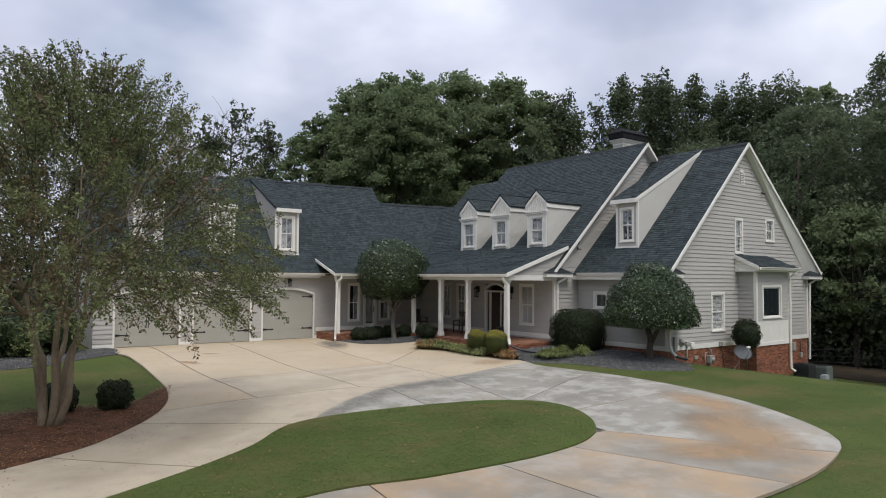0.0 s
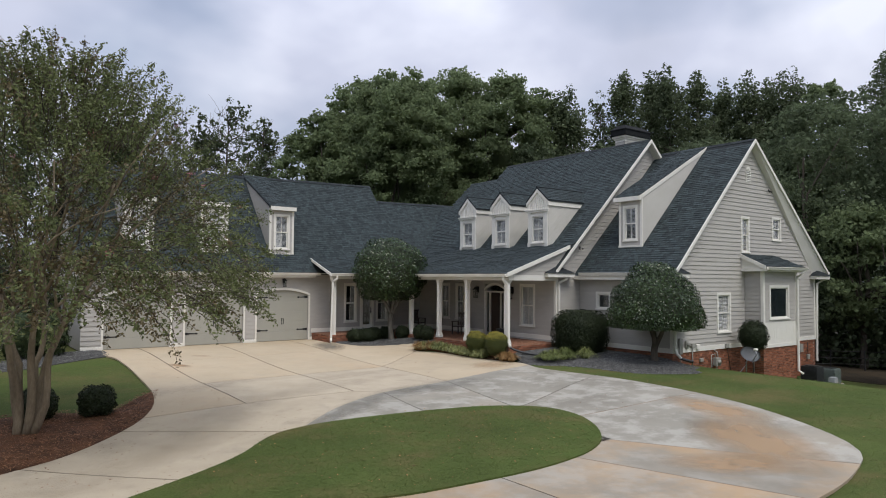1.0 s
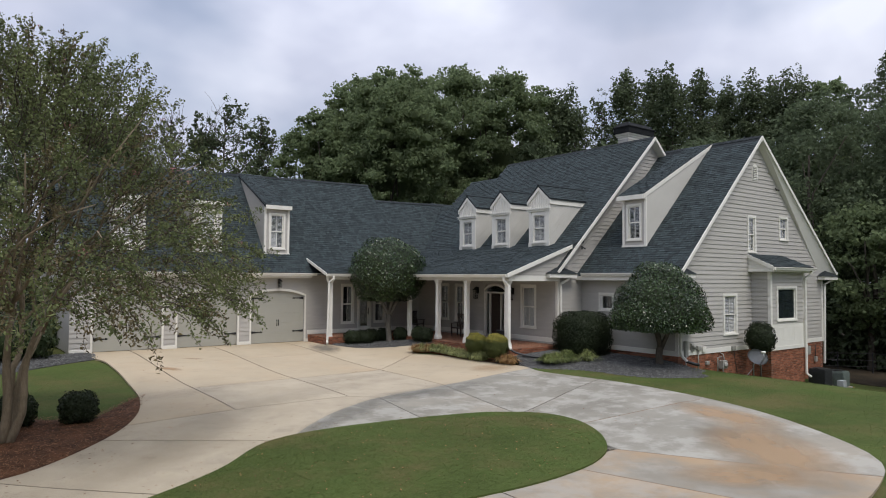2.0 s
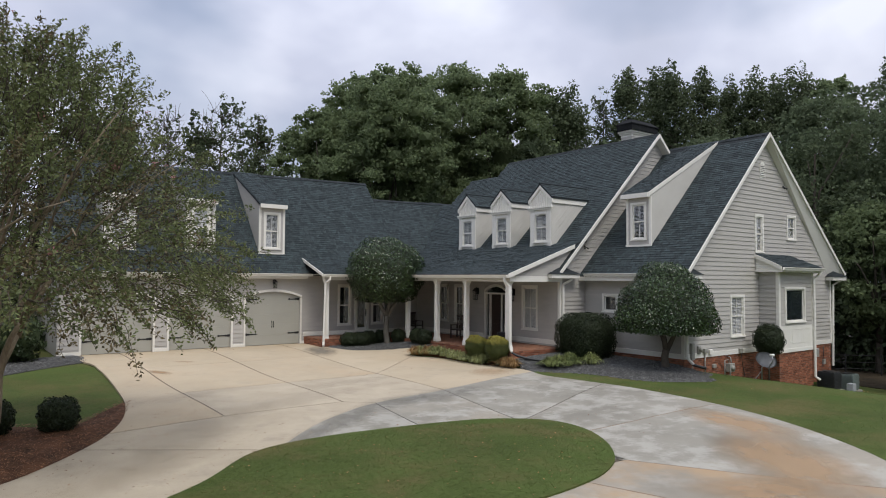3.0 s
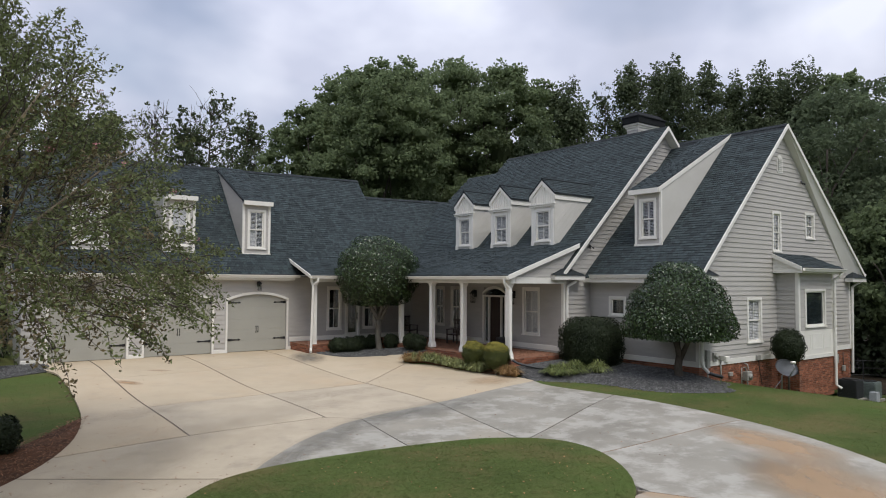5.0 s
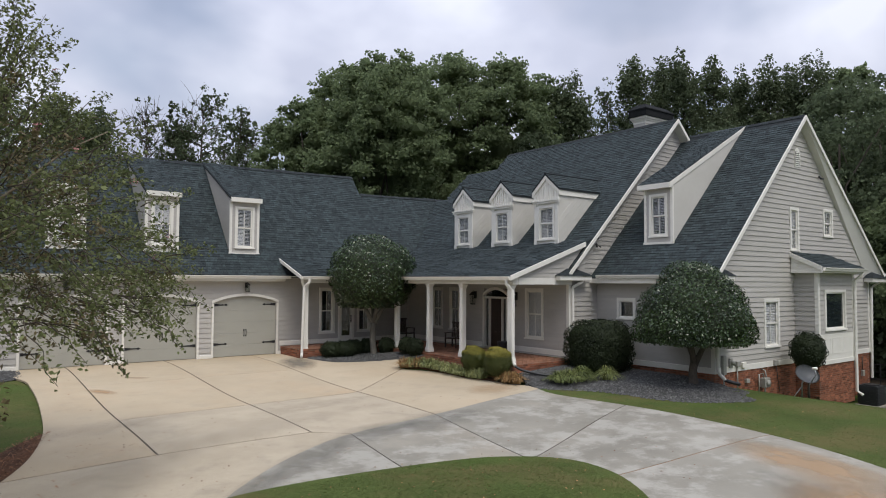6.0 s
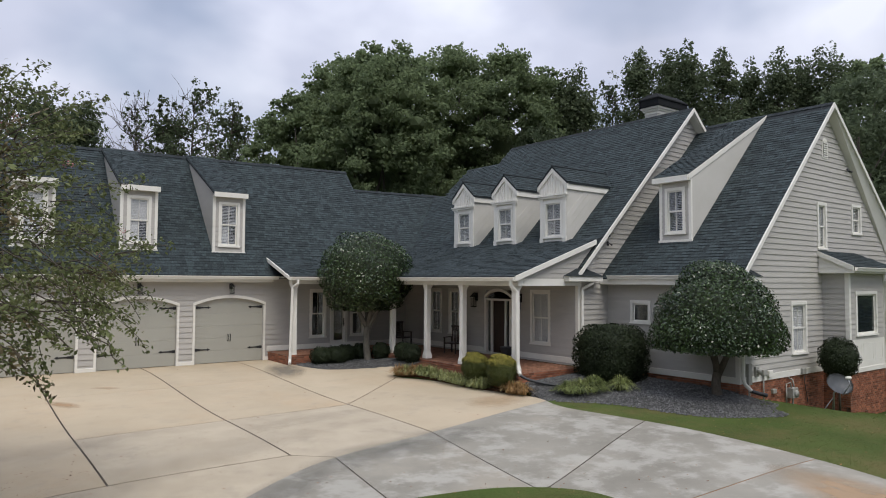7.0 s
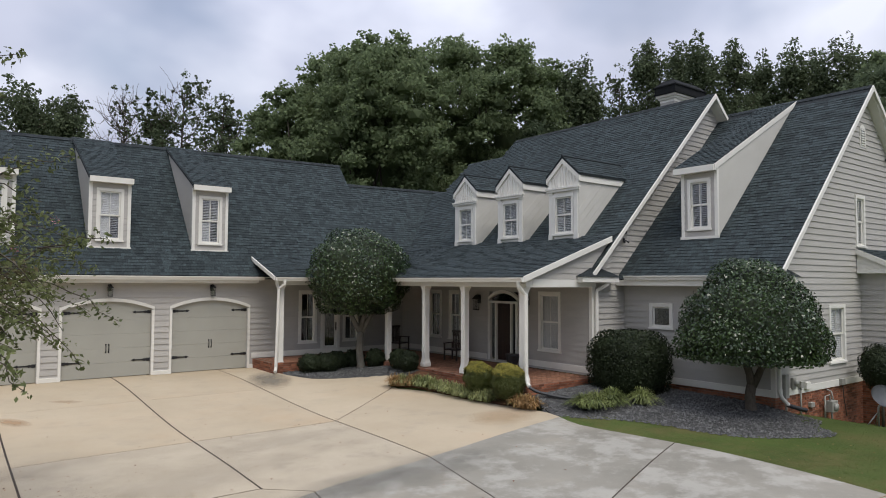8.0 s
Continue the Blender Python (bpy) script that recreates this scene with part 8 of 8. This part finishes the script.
# shingles
def lay_shingles():
    fields = [
        (roof_garage, (GX0, G_EAVE_Y - 0.03, G_EAVE_Z - 0.03), (1, 0, 0), (0, 1, SG), lambda p: p.z < g_ridge(p.x) and not (p.x > 11.15 and p.y < 31.12), GX1 - GX0, 7.9, lambda p: 4.0 < p.x < 11.0 and p.z < 4.35),
        (roof_link, (GX1, G_EAVE_Y, G_EAVE_Z), (1, 0, 0), (0, 1, SG), lambda p: p.y > 31.1 and p.z < c_ridge(p.x) and p.z > 3.6 + (p.x - 17.56) * S - 0.04, 7.0, 6.5, None),
        (roof_main, (m_x(3.45), 34.9, 3.45), (0, -1, 0), (1, 0, S),
         lambda p: (p.z < M_APEX_Z if p.y < MY1 else p.z < R_RIDGE_Z and (p.y < R_END_Y or p.z < 7.85)) and (p.y < PY0 or p.z > p_z(p.x - P2_X) - 0.02) and p.z > g_z(p.y) - 0.04, 34.9 - MY0, 9.9, None),
        (roof_end, (e_x(3.38), Y_MAIN - 0.02, 3.38), (0, -1, 0), (1, 0, SE), lambda p: p.z < E_APEX_Z, Y_MAIN - 0.02 - EY0, 8.8, None),
        (roof_porch, (11.1, P1_Y - 0.03, p_z(0) - 0.01), (1, 0, 0), (0, 1, P_SLOPE), lambda p: p.x - P2_X < p.y - P1_Y and p.z > g_z(p.y) - 0.04, 6.0, 2.6, None),
        (roof_porch, (P2_X - 0.03, 31.9, p_z(0) - 0.01), (0, -1, 0), (1, 0, P_SLOPE), lambda p: p.x - P2_X > p.y - P1_Y and p.z > 3.6 + (p.x - 17.56) * S + 0.01 and p.z > g_z(p.y) - 0.04, 31.9 - PY0, 4.6, None),
        (bay_roof, (BX0 - 0.3, BY - 0.33, 3.82), (1, 0, 0), (0, Y_END - BY + 0.32, 0.58), lambda p: p.x < BX1 + 0.35 - (p.y - BY + 0.3) * 0.6, BX1 - BX0 + 0.65, 1.3, None),
    ]
    for f in fields:
        shingle_field(*f)
    shared = {}
    for parent, o, a, u, ok, length, rise, single, course, tab in SHINGLE_JOBS:
        nrm = a.cross(u)
        if nrm.z < 0:
            nrm = -nrm
        rot = Matrix((a, u, a.cross(u))).transposed().to_4x4()
        verts, faces = [], []
        rows = int(rise / course)
        for r in range(rows):
            s = -rng.random() * tab
            while s < length:
                w = float(rng.choice((0.11, 0.16, 0.22, 0.30)))
                s0, s1 = max(s, 0), min(s + w, length)
                c = o + a * ((s0 + s1) / 2) + u * (r * course + course / 2)
                if s1 - s0 > 0.03 and (ok is None or ok(c)):
                    t0, t1 = r * course, (r + 1) * course + 0.01
                    h = 0.021 if rng.random() < 0.5 else 0.012
                    if single and s1 - s0 > w - 1e-6 and single(c):
                        if w not in shared:
                            me = bpy.data.meshes.new("shingle")
                            me.from_pydata([(-w / 2, -course / 2, 0), (w / 2, -course / 2, 0), (-w / 2, -course / 2, 0.018), (w / 2, -course / 2, 0.018), (w / 2, course / 2 + 0.01, 0.003), (-w / 2, course / 2 + 0.01, 0.003)], [], [(0, 1, 3, 2), (2, 3, 4, 5)])
                            me.materials.append(M_SHINGLE_ONE)
                            shared[w] = me
                        ob = new("shingle", shared[w])
                        ob.parent = parent
                        ob.matrix_basis = Matrix.Translation(c - parent.location - house.location) @ rot
                    else:
                        k = len(verts)
                        for ss_, tt, hh in ((s0, t0, 0), (s1, t0, 0), (s0, t0, h), (s1, t0, h), (s1, t1, 0.003), (s0, t1, 0.003)):
                            verts.append(tuple(o + a * ss_ + u * tt + nrm * hh))
                        faces += [(k, k + 1, k + 3, k + 2), (k + 2, k + 3, k + 4, k + 5)]
                s += w + 0.006
        if faces:
            top = parent if parent.parent is house else parent.parent
            raw("shingle_rest", verts, faces, M_SHINGLE, top, kind="stuff", origin=verts[0])


M_SHINGLE_ONE = mat("asphalt_shingle_tab", (0.018, 0.024, 0.026), (0.057, 0.075, 0.080), 16.0, 150, 0.9, 0.5, spread=0.32, spec=0.25)
lay_shingles()

# ridge caps
for a, b in ((on_ridge(GX0, g_ridge), on_ridge(GX1, g_ridge)), (on_ridge(GX1, c_ridge), on_ridge(24.0, c_ridge)), ((M_APEX_X, MY0, M_APEX_Z), (M_APEX_X, MY1, M_APEX_Z)), ((RX, MY1, R_RIDGE_Z - 0.03), (RX, R_END_Y, R_RIDGE_Z - 0.03)), ((E_APEX_X, EY0, E_APEX_Z), (E_APEX_X, Y_MAIN + 1, E_APEX_Z))):
    bm = bmesh.new()
    A, B = Vector(a), Vector(b)
    n = int((B - A).length / 0.2)
    d = (B - A) / n
    s = d.cross(Vector((0, 0, 1))).normalized() * 0.14
    for k in range(n):
        p, q = A + d * k + Vector((0, 0, 0.035)), A + d * (k + 1.1) + Vector((0, 0, 0.022))
        v = [bm.verts.new(x) for x in (p - s - Vector((0, 0, 0.13)), p, p + s - Vector((0, 0, 0.13)), q - s - Vector((0, 0, 0.13)), q, q + s - Vector((0, 0, 0.13)))]
        bm.faces.new((v[0], v[1], v[4], v[3]))
        bm.faces.new((v[1], v[2], v[5], v[4]))
    part("ridge_cap", bm, M_RIDGE, house)

for core, F, spots, single in BRICK_JOBS:
    lay_bricks(core, F, spots, single)


# brick paving of the porch and its raised edge
def pave(x0, y0, x1, y1, z, single_y):
    me = bpy.data.meshes.new("brick")
    l, w, h = 0.196, 0.094, 0.055
    me.from_pydata([(-l / 2, -w / 2, -h), (l / 2, -w / 2, -h), (l / 2, w / 2, -h), (-l / 2, w / 2, -h), (-l / 2 + 0.004, -w / 2 + 0.004, 0), (l / 2 - 0.004, -w / 2 + 0.004, 0), (l / 2 - 0.004, w / 2 - 0.004, 0), (-l / 2 + 0.004, w / 2 - 0.004, 0)],
                   [], [(4, 5, 6, 7), (0, 1, 5, 4), (1, 2, 6, 5), (2, 3, 7, 6), (3, 0, 4, 7)])
    me.materials.append(M_PAVER_ONE)
    verts, faces = [], []
    base = [tuple(v.co) for v in me.vertices]
    polys = [tuple(p.vertices) for p in me.polygons]
    ny_, nx_ = int((y1 - y0) / 0.104), int((x1 - x0) / 0.206)
    for j in range(ny_):
        for i in range(nx_):
            x, y = x0 + 0.103 + i * 0.206 + (j % 2) * 0.1, y0 + 0.052 + j * 0.104
            if x > x1 - 0.05:
                continue
            if y < single_y:
                ob = new("brick", me)
                ob.parent = porch_floor
                ob.location = Vector((x, y, z)) - porch_floor.location - house.location
            else:
                k = len(verts)
                verts += [(x + a, y + b, z + c) for a, b, c in base]
                faces += [tuple(q + k for q in p) for p in polys]
    if faces:
        raw("brick_paving", verts, faces, M_PAVER, porch_floor, kind="stuff", origin=verts[0])


pave(14.75, 20.14, X_MAIN - 0.05, 29.1, 0.345, 21.4)
pave(11.15, 29.16, X_MAIN - 0.05, 30.95, 0.345, 0)
for F, width, single in ((Face(14.72, 29.1, 0, 0, -1), 9.0, 60), (Face(14.72, 20.1, 0, 1, 0), 3.1, 40), (Face(11.1, 29.12, 0, 1, 0), 3.6, 30), (Face(11.1, 30.98, 0, 0, -1), 1.85, 20)):
    core, spots = brick_wall(F, width, -0.25, 0.335, "porch_edge")
    lay_bricks(core, F, spots, single)
